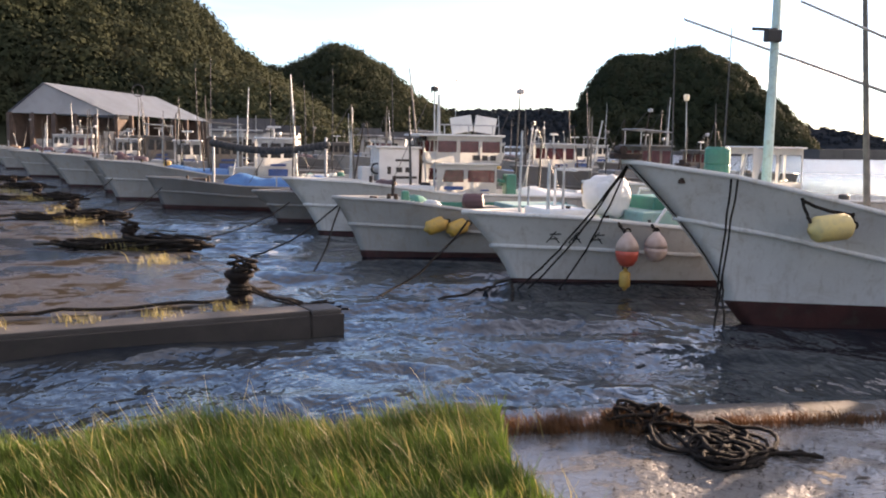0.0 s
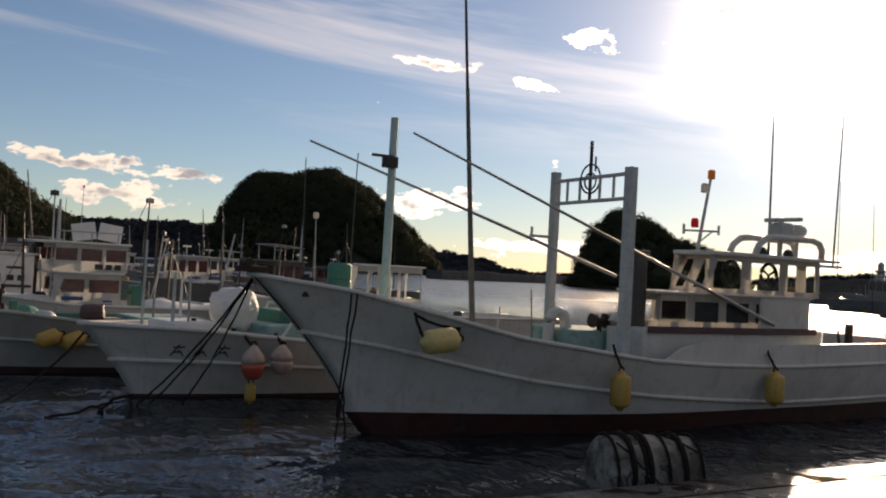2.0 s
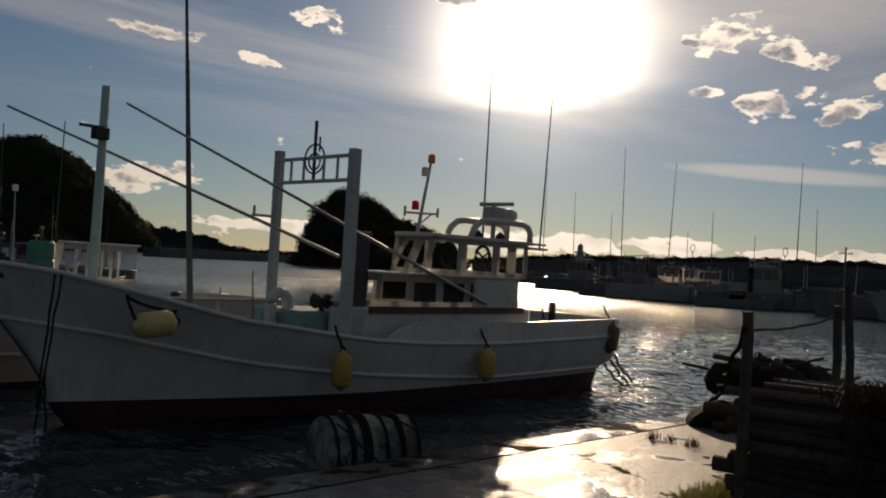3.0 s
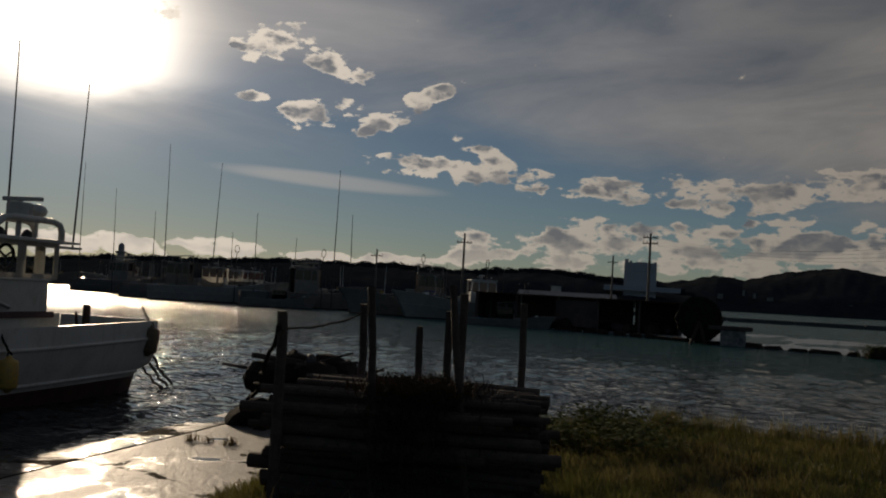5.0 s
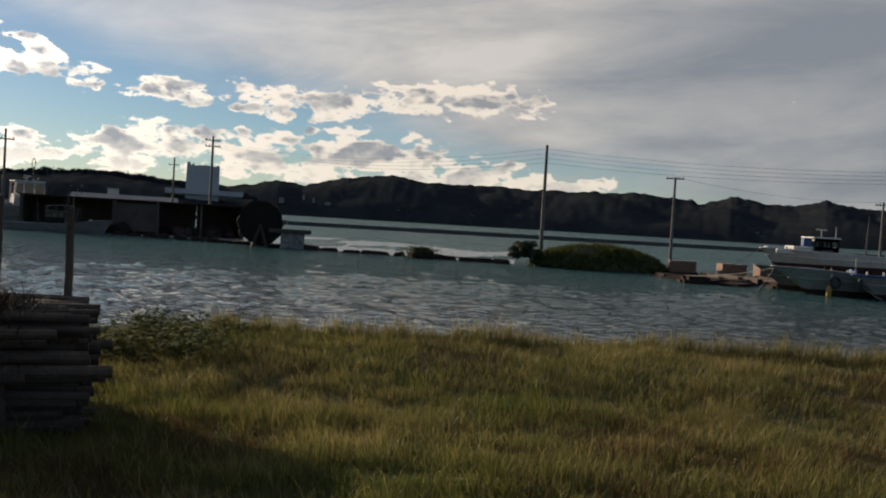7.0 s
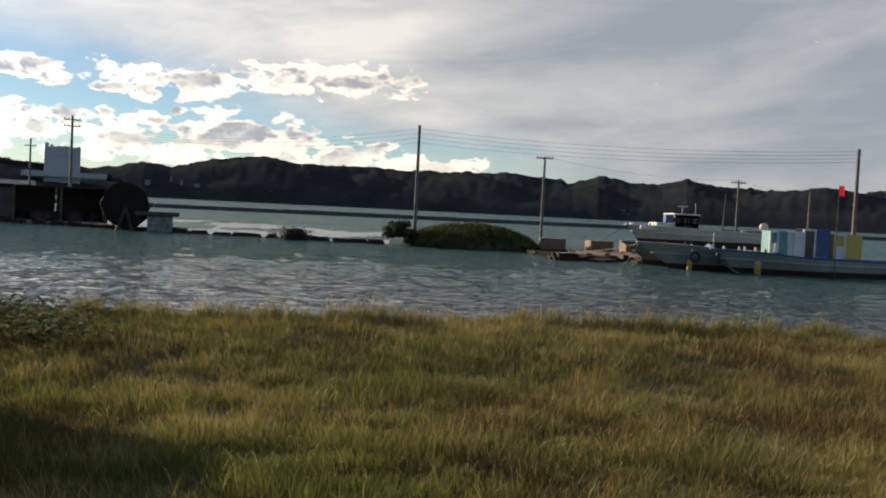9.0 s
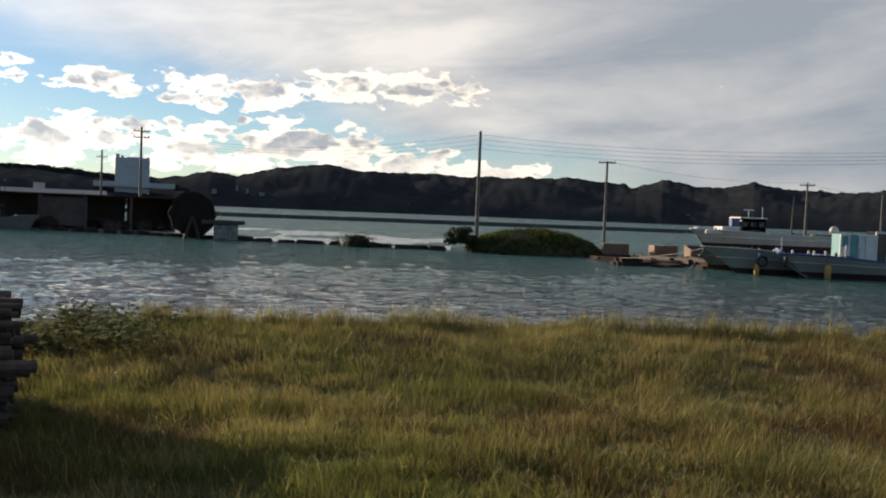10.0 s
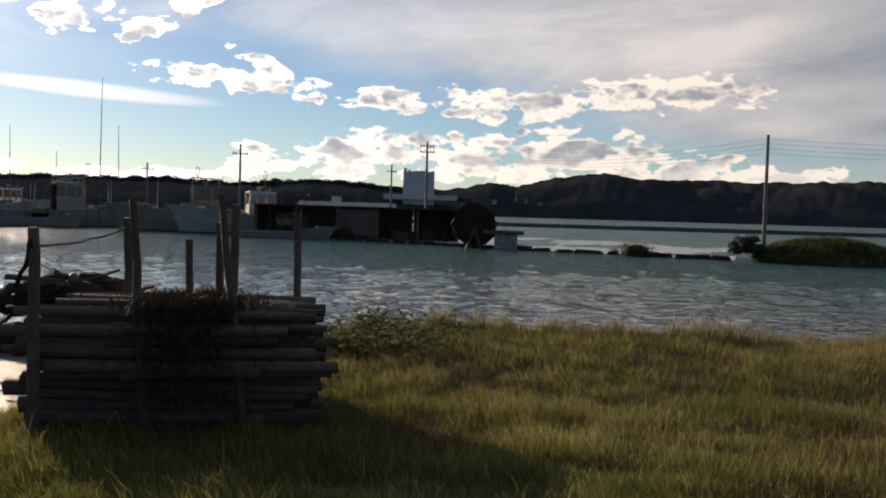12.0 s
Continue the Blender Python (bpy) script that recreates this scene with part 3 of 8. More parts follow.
def snake(bm, pts, r, n=6, closed=False):
    """A round tube along a line of points."""
    pts = [Vector(p) for p in pts]
    rings = []
    for i, p in enumerate(pts):
        if closed:
            d = pts[(i + 1) % len(pts)] - pts[i - 1]
        else:
            d = pts[min(i + 1, len(pts) - 1)] - pts[max(i - 1, 0)]
        d.normalize()
        u = d.cross(Vector((0, 0, 1)))
        if u.length < 0.05:
            u = d.cross(Vector((1, 0, 0)))
        u.normalize()
        w = d.cross(u)
        rr = r[i] if isinstance(r, (list, tuple)) else r
        rings.append([bm.verts.new(p + (u * math.cos(k * math.tau / n) + w * math.sin(k * math.tau / n)) * rr) for k in range(n)])
    m = len(rings)
    for i in range(m if closed else m - 1):
        A, B = rings[i], rings[(i + 1) % m]
        for k in range(n):
            bm.faces.new((A[k], A[(k + 1) % n], B[(k + 1) % n], B[k]))
    if not closed:
        bm.faces.new(rings[0])
        bm.faces.new(rings[-1])


def lathe(bm, prof, m=Matrix(), n=16):
    """Turn a profile of (radius, height) pairs about z."""
    rings = []
    for r, z in prof:
        rings.append([bm.verts.new(m @ Vector((r * math.cos(k * math.tau / n), r * math.sin(k * math.tau / n), z))) for k in range(n)])
    for A, B in zip(rings, rings[1:]):
        for k in range(n):
            bm.faces.new((A[k], A[(k + 1) % n], B[(k + 1) % n], B[k]))
    bm.faces.new(rings[0])
    bm.faces.new(rings[-1])


def sag(a, b, drop, n=12, jitter=0.0, seed=0):
    a, b = Vector(a), Vector(b)
    rng = random.Random(seed)
    out = []
    for i in range(n + 1):
        u = i / n
        p = a.lerp(b, u)
        p.z -= drop * 4 * u * (1 - u)
        if 0 < i < n and jitter:
            p += Vector((rng.uniform(-1, 1), rng.uniform(-1, 1), rng.uniform(-1, 1))) * jitter
        out.append(p)
    return out


def rope(name, pts, r, label, group="mooring ropes", mat=None):
    bm = bmesh.new()
    snake(bm, pts, r, 6)
    ob = part(name, bm, mat or M_ROPE)
    return tagged(ob, label, "rope", group)

# ---- ground, water, piers ----
EDGE_A, EDGE_S = 8.55, 0.165          # quay edge of the apron: y = A + S x
PIER = Vector((-1.66, 13.10, 0.0))    # near corner of the flooded pier
PU, PN = Vector((-0.5, 0.866, 0.0)), Vector((0.866, 0.5, 0.0))


def sstep(a, b, v):
    u = min(1.0, max(0.0, (v - a) / (b - a)))
    return u * u * (3 - 2 * u)


def inner(x):
    """Where the bank runs out onto the apron."""
    return float(np.interp(x, (0.02, 0.72, 4.0, 6.2, 7.2, 8.4, 10.0, 15.0), (6.65, 4.65, 4.2, 5.3, 6.5, 7.2, 7.7, 8.0)))


def bank(x, y):
    """Height of the ground."""
    if x < -60 or x > 60 or y > 60 or y < -120:
        return -3.0
    z = 1.0 - 0.033 * math.hypot(x, y) + 0.05 * noise.noise((x * 0.6, y * 0.6, 0))
    z -= sstep(2.0, 5.0, x) * 0.34 * sstep(2.0, 5.8, math.hypot(x, y)) * sstep(17.0, 10.5, math.hypot(x, y))
    z -= 0.10 * math.exp(-((x - 8.5) ** 2 + (y - 4.3) ** 2) / 5.0)
    z = max(z, 0.3) + 0.15 * sstep(11.5, 15.5, x) * sstep(5.5, 3.5, y)
    if x < 0.12:
        z = -2 + (z + 2) * sstep(-0.7, 0.35, 6.27 + 0.3 * max(x + 0.26, -12) - y)
    elif x < 15.5:
        z = 0.06 + (z - 0.06) * sstep(0.0, 1.6, inner(x) - y)
        z = -2 + (z + 2) * sstep(-0.1, 0.3, EDGE_A + EDGE_S * x - y - 0.5)
    else:
        z = -2 + (z + 2) * sstep(-0.3, 0.8, 8.5 - y)
    wob = 0.5 * noise.noise((y * 0.35, 3.1, 0.0))
    return -2 + (z + 2) * sstep(-0.4, 0.9, 17.0 + wob - x)


def axis(fine_lo, fine_hi, step, far):
    mid = list(np.arange(fine_lo, fine_hi + 1e-6, step))
    up, d = [], step
    while (up[-1] if up else fine_hi) < far:
        d *= 1.16
        up.append((up[-1] if up else fine_hi) + d)
    down, d = [], step
    while (down[-1] if down else fine_lo) > -far:
        d *= 1.16
        down.append((down[-1] if down else fine_lo) - d)
    return np.array(down[::-1] + mid + up)


def sheet(name, xs, ys, height, mat):
    nx, ny = len(xs), len(ys)
    verts = [(float(x), float(y), height(float(x), float(y))) for y in ys for x in xs]
    faces = [(j * nx + i, j * nx + i + 1, (j + 1) * nx + i + 1, (j + 1) * nx + i) for j in range(ny - 1) for i in range(nx - 1)]
    me = fast_mesh(name, verts, faces, mat)
    me.shade_smooth()
    return new(name, me)


def swell(x, y):
    r = math.hypot(x, y)
    k = (1.0 - 0.55 * sstep(2.0, 30.0, x - 1.2 * y)) / (1.0 + (r / 45.0) ** 2)
    a = noise.noise((x * 0.30 + y * 0.2, y * 0.95 - x * 0.1, 0.0))
    b = noise.noise((x * 0.7 + 7, y * 2.1 - x * 0.25, 4.0))
    c = noise.noise((x * 1.9, y * 3.6 - x * 0.4, 8.0))
    lagoon = sstep(2.0, 30.0, x - 1.2 * y) / (1.0 + (r / 60.0) ** 2)
    chop = 0.10 * (0.42 - abs(noise.noise((x * 0.9 + y * 0.15, y * 0.55, 3.0)))) + 0.05 * (0.4 - abs(noise.noise((x * 2.0, y * 1.2 + x * 0.2, 6.0))))
    return (0.15 * a + 0.055 * b + 0.012 * c) * k + chop * lagoon


tagged(sheet("ground", axis(-8, 22, 0.4, 4000), axis(-12, 14, 0.4, 4000), bank, M_SOIL), "earth bank sloping down to the harbour water", "ground", kind="structure")
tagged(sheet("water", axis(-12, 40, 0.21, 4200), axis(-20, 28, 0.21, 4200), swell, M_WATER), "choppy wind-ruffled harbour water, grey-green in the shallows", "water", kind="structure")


def build_apron():
    ap = thing("pavement", Matrix(), "flooded grey concrete quay apron under a film of water", "pavement", kind="structure")
    rng = random.Random(4)
    xs = [-0.6, 3.1, 6.8, 10.5, 14.6]
    for x0, x1 in zip(xs, xs[1:]):
        bm = bmesh.new()
        lo = 0.16 + rng.uniform(-0.002, 0.002)
        a = [(x0 + 0.002, inner(x0) - 1.4), (x1 - 0.002, inner(x1) - 1.4), (x1 - 0.002, EDGE_A + EDGE_S * x1 - 0.62), (x0 + 0.002, EDGE_A + EDGE_S * x0 - 0.62)]
        top = [bm.verts.new((x, y, lo)) for x, y in a]
        bot = [bm.verts.new((x, y, -0.4)) for x, y in a]
        bm.faces.new(top)
        for i in range(4):
            bm.faces.new((top[i], top[(i + 1) % 4], bot[(i + 1) % 4], bot[i]))
        part("slab", bm, M_APRON, ap)
    for x0, x1 in zip(xs, xs[1:]):
        bm = bmesh.new()
        a = [(x0 + 0.01, EDGE_A + EDGE_S * x0 - 0.59), (x1 - 0.01, EDGE_A + EDGE_S * x1 - 0.59), (x1 - 0.01, EDGE_A + EDGE_S * x1), (x0 + 0.01, EDGE_A + EDGE_S * x0)]
        top = [bm.verts.new((x, y, 0.17)) for x, y in a]
        bot = [bm.verts.new((x, y, -1.6)) for x, y in a]
        bm.faces.new(top)
        for i in range(4):
            bm.faces.new((top[i], top[(i + 1) % 4], bot[(i + 1) % 4], bot[i]))
        part("edge_beam", bm, M_PIER, ap, "pale concrete edge beam awash")


build_apron()


def pier_point(u, n, z=0.0):
    p = PIER + PU * u + PN * n
    return Vector((p.x, p.y, z))


def build_pier():
    pr = thing("pier", Matrix(), "low grey concrete pier awash with shallow water and weed", "pier", kind="structure")
    ang = math.degrees(math.atan2(PN.y, PN.x))
    rng = random.Random(9)
    for i in range(12):
        for j in range(5):
            bm = bmesh.new()
            u0 = 0.45 + i * 6.5
            n0 = -0.45 - j * 4.4
            c = pier_point(u0 + 3.25, n0 - 2.2, 0.0)
            box(bm, (c.x, c.y, 0.265 - 0.5 + rng.uniform(-0.02, 0.01)), (4.38, 6.48, 1.0), ang, 0.012)
            part("slab", bm, M_PIER, pr)
    for j in range(5):
        bm = bmesh.new()
        c = pier_point(0.21, -0.45 - j * 4.4 - 2.2)
        box(bm, (c.x, c.y, -0.6), (4.37, 0.46, 1.78), ang, 0.02)
        part("kerb", bm, M_KERB, pr, "worn concrete edge kerb")
        bm = bmesh.new()
        c = pier_point(-0.06, -0.45 - j * 4.4 - 2.2)
        box(bm, (c.x, c.y, -0.735), (4.40, 0.08, 1.92), ang)
        part("facing", bm, M_DARKWALL, pr, "dark tide-stained concrete facing")
    for i in range(12):
        bm = bmesh.new()
        c = pier_point(0.45 + i * 6.5 + 3.25, -0.21)
        box(bm, (c.x, c.y, -0.635), (0.46, 6.47, 1.8), ang, 0.02)
        part("kerb", bm, M_PIER, pr)
    bm = bmesh.new()
    c = pier_point(0.2, -0.22)
    box(bm, (c.x, c.y, -0.6), (0.45, 0.47, 1.785), ang, 0.03)
    part("kerb", bm, M_KERB, pr)
    bm = bmesh.new()
    c = pier_point(-0.06, -0.24)
    box(bm, (c.x, c.y, -0.735), (0.5, 0.08, 1.92), ang)
    part("facing", bm, M_DARKWALL, pr)


build_pier()

# ---- hills, islets, far shores ----


def rock_template(sub, seed, amp=0.5):
    bm = bmesh.new()
    bmesh.ops.create_icosphere(bm, subdivisions=sub, radius=1.0)
    co = np.array([v.co[:] for v in bm.verts])
    tri = np.array([[v.index for v in f.verts] for f in bm.faces])
    bm.free()
    rng = np.random.default_rng(seed)
    return co * (1 + rng.uniform(-amp, amp, (len(co), 1))), tri


def crowns(name, centres, radii, n_leaf, leaf, mat, seed):
    """Tree crowns built of single tilted leaf sprays, all in one mesh."""
    g = np.random.default_rng(seed)
    c = np.repeat(np.asarray(centres, dtype=float), n_leaf, 0)
    r = np.repeat(np.asarray(radii, dtype=float), n_leaf)
    m = len(c)
    d = g.normal(0, 1, (m, 3))
    d[:, 2] = np.abs(d[:, 2]) * 0.9 - 0.25
    d /= np.linalg.norm(d, axis=1, keepdims=True)
    p = c + d * (r * g.uniform(0.7, 1.08, m))[:, None] * np.array([1, 1, 0.85])
    nrm = d + g.normal(0, 0.2, (m, 3))
    nrm /= np.linalg.norm(nrm, axis=1, keepdims=True)
    t = np.cross(nrm, g.normal(0, 1, (m, 3)))
    t /= np.linalg.norm(t, axis=1, keepdims=True) + 1e-9
    b = np.cross(nrm, t)
    s = (leaf * g.uniform(0.5, 1.25, m))[:, None]
    co = np.stack([p - t * s, p + t * s * 0.8 - b * s * 0.7, p + t * s * 0.6 + b * s * 0.9], 1).reshape(-1, 3)
    tri = np.arange(m * 3).reshape(-1, 3)
    return array_mesh(name, co, tri, mat)


def hill(name, dist, depth, prof, trees, size, label, mat=None, foot=0.0, seed=1, cat="hill", mat_trees=None, n_leaf=50, leaf=1.0, fold=0.35, ncol=160, rug=0.0, near=None, low=0.0):
    """A wooded ridge: its crest line follows heights given over bearings, seen from the bank; gullies fold its face."""
    az = [p[0] for p in prof]
    crest = [2.6 + dist * math.tan(radians(p[1])) - (size * 0.8 if trees else 0.0) for p in prof]
    nrow = 16
    rows = [i / nrow for i in range(nrow + 1)]

    def spot(a, v):
        h = max(0.3, float(np.interp(a, az, crest)))
        r = dist - depth * (1 - v) if v <= 1 else dist + depth * (v - 1)
        w = min(1.0, v if v <= 1 else 2 - v)
        s = math.sin(w * math.pi / 2) ** 0.75
        d = heading(a)
        x = a * dist * 0.01745
        gully = abs(noise.noise(((x + 90 * v * math.sin(x / 310.0)) / (depth * 0.4), seed * 3.3, v * 1.6))) - 0.25
        z = foot + (h - foot) * s * (1 + fold * gully * (1 - w) * 2.0) + noise.noise((x / (size * 3), v * depth / (size * 3), seed)) * size * 0.6 * s + rug * w ** 4 * (noise.noise((x / 42.0, seed * 1.7, 0.0)) + 0.5 * noise.noise((x / 17.0, seed * 2.9, 0.0)) + 0.22 * noise.noise((x / 6.0, seed * 4.1, 0.0)))
        return Vector((d.x * r, d.y * r, z - (1.0 if v in (0, 2) else 0)))
    verts, faces = [], []
    vs = rows + [1.25, 1.6, 2.0]
    for i in range(ncol + 1):
        a = az[0] + (az[-1] - az[0]) * i / ncol
        for v in vs:
            verts.append(spot(a, v))
    m = len(vs)
    for i in range(ncol):
        for j in range(m - 1):
            faces.append((i * m + j, (i + 1) * m + j, (i + 1) * m + j + 1, i * m + j + 1))
    ob = tagged(new(name, fast_mesh(name, verts, faces, mat or M_FOREST)), label, cat, kind="structure")
    ob.data.shade_smooth()
    g = random.Random(seed)
    cs, ss = [], []
    for _ in range(trees):
        a = g.uniform(az[0] if near is None or g.random() < 0.15 else near, az[-1])
        v = low + (1.06 - low) * g.random() ** 0.75
        p = spot(a, max(0.03, v))
        q = size * (0.45 + 0.75 * g.random() ** 2)
        cs.append((p.x, p.y, p.z + q * 0.1))
        ss.append(q)
    if trees:
        w = new("woods", crowns("woods", cs, ss, n_leaf, leaf, mat_trees or M_CANOPY, seed))
        tagged(w, "dense dark evergreen woods covering the slope", "trees", kind="stuff")
    return ob


hill("backdrop_hill", 300, 130, [(-46, 10), (-36, 12.5), (-30, 13), (-24.6, 12), (-20, 9.6), (-17, 8.3), (-15.2, 7.2), (-14, 6.0), (-12.7, 4.9), (-11.2, 4.1), (-10, 3.3), (-8, 1.9), (-6, 0.6)], 2300, 5.0, "steep dark green wooded hill behind the harbour", seed=2, n_leaf=260, leaf=0.5, near=-27)
hill("backdrop_hill", 430, 90, [(-13, 2.6), (-11.2, 3.9), (-9.8, 4.1), (-8.2, 4.9), (-6.2, 5.75), (-4.6, 4.95), (-2.9, 3.75), (-1.5, 2.6), (0, 2.0), (1.2, 0.6)], 1000, 6.0, "rounded wooded hill by the harbour mouth", seed=3, n_leaf=190, leaf=0.68)
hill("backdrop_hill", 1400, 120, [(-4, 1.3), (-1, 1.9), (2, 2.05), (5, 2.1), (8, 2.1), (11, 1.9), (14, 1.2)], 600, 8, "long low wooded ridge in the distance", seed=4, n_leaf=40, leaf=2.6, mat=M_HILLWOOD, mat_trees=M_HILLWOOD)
hill("islet", 540, 62, [(8.0, 0.2), (8.2, 1.6), (8.5, 2.8), (9.1, 4.05), (10.2, 5.0), (11.5, 5.3), (13, 5.4), (14.8, 5.5), (15.8, 5.2), (16.7, 4.75), (18.3, 3.35), (19.9, 1.9), (20.6, 1.1), (21.1, 0.2)], 1050, 6.0, "domed wooded islet with steep sides", seed=5, n_leaf=210, leaf=0.85, cat="island")
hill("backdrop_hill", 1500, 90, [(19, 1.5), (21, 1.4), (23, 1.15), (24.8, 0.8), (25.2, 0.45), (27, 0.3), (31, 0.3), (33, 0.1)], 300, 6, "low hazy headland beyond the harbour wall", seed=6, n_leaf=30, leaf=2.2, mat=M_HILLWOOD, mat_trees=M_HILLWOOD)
hill("islet", 300, 16, [(29.5, 0.1), (29.9, 1.2), (30.2, 2.3), (30.8, 3.2), (31.4, 4.0), (32.0, 4.1), (33.0, 3.9), (34, 3.6), (35, 2.9), (36, 2.5), (37.2, 2.2), (38.5, 1.3), (39.3, 0.2)], 330, 3.6, "small rocky islet topped with leafy trees", seed=7, n_leaf=300, leaf=0.42, cat="island")
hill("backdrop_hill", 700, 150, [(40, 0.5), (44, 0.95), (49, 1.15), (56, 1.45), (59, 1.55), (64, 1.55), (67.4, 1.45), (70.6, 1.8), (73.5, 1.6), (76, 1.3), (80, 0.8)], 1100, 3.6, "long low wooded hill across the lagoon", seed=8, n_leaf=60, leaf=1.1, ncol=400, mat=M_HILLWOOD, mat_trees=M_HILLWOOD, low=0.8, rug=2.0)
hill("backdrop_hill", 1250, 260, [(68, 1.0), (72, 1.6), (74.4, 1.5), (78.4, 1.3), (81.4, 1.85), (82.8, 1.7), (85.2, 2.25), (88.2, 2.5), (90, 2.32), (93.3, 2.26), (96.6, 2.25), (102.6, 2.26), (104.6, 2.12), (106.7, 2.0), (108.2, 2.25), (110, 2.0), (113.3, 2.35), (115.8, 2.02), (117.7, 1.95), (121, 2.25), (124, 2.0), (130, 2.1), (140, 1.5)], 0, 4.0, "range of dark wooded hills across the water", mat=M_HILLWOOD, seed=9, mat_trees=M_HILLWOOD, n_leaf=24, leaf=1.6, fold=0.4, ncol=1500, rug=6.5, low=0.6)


def wall_run(name, pts, h, w, mat, label, cat="breakwater", seed=0):
    """A low wall of butted blocks along a line, one mesh piece per block."""
    ob = thing(name, Matrix(), label, cat, kind="structure")
    rng = random.Random(seed)
    for a, b in zip(pts, pts[1:]):
        a, b = Vector((*a, 0)), Vector((*b, 0))
        n = max(1, round((b - a).length / 14))
        for i in range(n):
            p, q = a.lerp(b, i / n), a.lerp(b, (i + 1) / n)
            d = q - p
            bm = bmesh.new()
            c = (p + q) / 2
            hh = h * rng.uniform(0.93, 1.05)
            box(bm, (c.x, c.y, hh / 2 - 0.5), (d.length - 0.15, w, hh + 1.0), math.degrees(math.atan2(d.y, d.x)), 0.08)
            part("block", bm, mat, ob)
    return ob


wall_run("breakwater", [(108, 280), (150, 312), (206, 356)], 3.0, 6.0, M_BREAK, "long grey concrete harbour breakwater", seed=1)
wall_run("breakwater", [(205, 62), (207, 29), (214, -24), (223, -77), (240, -180)], 0.9, 2.5, M_BREAK, "low dark breakwater across the lagoon", seed=2)
wall_run("breakwater", [(-20, 300), (40, 330), (105, 330)], 1.4, 8.0, M_BREAK, "far grey quay wall below the islet", seed=3)

# ---- boats ----


class Hull:
    """Lines of a wooden or fibreglass fishing boat. x runs aft from the stem at the waterline, z from the water."""

    def __init__(self, length, beam, sheer, over, draft=0.45, paint=0.16, counter=0.0):
        self.counter = counter
        self.L, self.B, self.over, self.draft, self.paint = length, beam, over, draft, paint
        self.sx, self.sz = [p[0] for p in sheer], [p[1] for p in sheer]
        self.zb = self.sz[0]

    def stem(self, z):
        return -self.over * max(0.0, z / self.zb) ** 1.35 + max(0.0, -z) * 0.9

    def sheer_at(self, u):
        x = -self.over + u * (self.L + self.over)
        return float(np.interp(x, self.sx, self.sz))

    def half(self, u, z):
        zr = min(1.0, max(0.0, (z + self.draft) / (self.sheer_at(u) + self.draft)))
        full = self.B / 2 * (0.60 + 0.40 * zr ** 0.7)
        p = 1.45 + 1.0 * zr
        e = 1 - (1 - min(u / (0.55 - 0.12 * zr), 1.0)) ** p
        aft = 1 - 0.16 * max(0.0, (u - 0.6) / 0.4) ** 2
        return full * e * aft

    def at(self, u, z, side, inset=0.0):
        x0 = self.stem(z)
        x1 = self.L - self.counter * (1.0 - sstep(0.16, 0.34, z))
        return Vector((x0 + u * (x1 - x0), side * max(0.0, self.half(u, z) - inset), z))

    def skin(self, lo, hi, rows, cols=26, transom=True):
        bm = bmesh.new()
        ends = {}
        for side in (-1, 1):
            grid = []
            for i in range(cols + 1):
                u = (i / cols) ** 1.25
                a, b = lo(u), hi(u)
                grid.append([bm.verts.new(self.at(u, a + (b - a) * j / rows, side)) for j in range(rows + 1)])
            for i in range(cols):
                for j in range(rows):
                    bm.faces.new((grid[i][j], grid[i + 1][j], grid[i + 1][j + 1], grid[i][j + 1]))
            ends[side] = grid[-1]
        if transom:
            A, B = ends[-1], ends[1]
            for j in range(rows):
                bm.faces.new((A[j], B[j], B[j + 1], A[j + 1]))
        bmesh.ops.remove_doubles(bm, verts=bm.verts, dist=0.0005)
        return bm

    def deck(self, drop):
        bm = bmesh.new()
        prev = None
        for i in range(21):
            u = 0.01 + 0.985 * i / 20
            z = self.sheer_at(u) - drop
            a, b = bm.verts.new(self.at(u, z, -1, 0.02)), bm.verts.new(self.at(u, z, 1, 0.02))
            if prev:
                bm.faces.new((prev[0], a, b, prev[1]))
            prev = (a, b)
        return bm

    def rail(self, side, dz, r, u0=0.0, u1=1.0, frac=None, out=0.02):
        bm = bmesh.new()
        pts = []
        for i in range(25):
            u = u0 + (u1 - u0) * (i / 24) ** 1.2
            z = self.sheer_at(u) + dz if frac is None else self.paint + (self.sheer_at(u) - self.paint) * frac(u)
            pts.append(self.at(u, z, side, -out))
        snake(bm, pts, r, 6)
        return bm

    def inner_wall(self, drop):
        bm = bmesh.new()
        for side in (-1, 1):
            prev = None
            for i in range(21):
                u = 0.015 + 0.98 * i / 20
                z = self.sheer_at(u)
                a, b = bm.verts.new(self.at(u, z, side, 0.07)), bm.verts.new(self.at(u, z - drop, side, 0.07))
                if prev:
                    bm.faces.new((prev[0], a, b, prev[1]))
                prev = (a, b)
        return bm


def lay_hull(boat, hl, paint, drop=0.35, deck_mat=None, cap=None, low=None, knuckle=lambda u: 0.5):
    part("hull", hl.skin(lambda u: hl.paint, hl.sheer_at, 7), paint, boat, shade=True)
    part("bottom", hl.skin(lambda u: -hl.draft, lambda u: hl.paint, 4), low or M_RED, boat, "dull red antifouling bottom", shade=True)
    part("bulwark_lining", hl.inner_wall(drop), paint, boat)
    part("deck", hl.deck(drop), deck_mat or M_DECK, boat)
    for side in (-1, 1):
        part("gunwale", hl.rail(side, 0.0, 0.05, out=-0.02), cap or paint, boat, shade=True)
        part("rubbing_strake", hl.rail(side, 0, 0.045, 0.0, 1.0, knuckle, 0.015), paint, boat, shade=True)


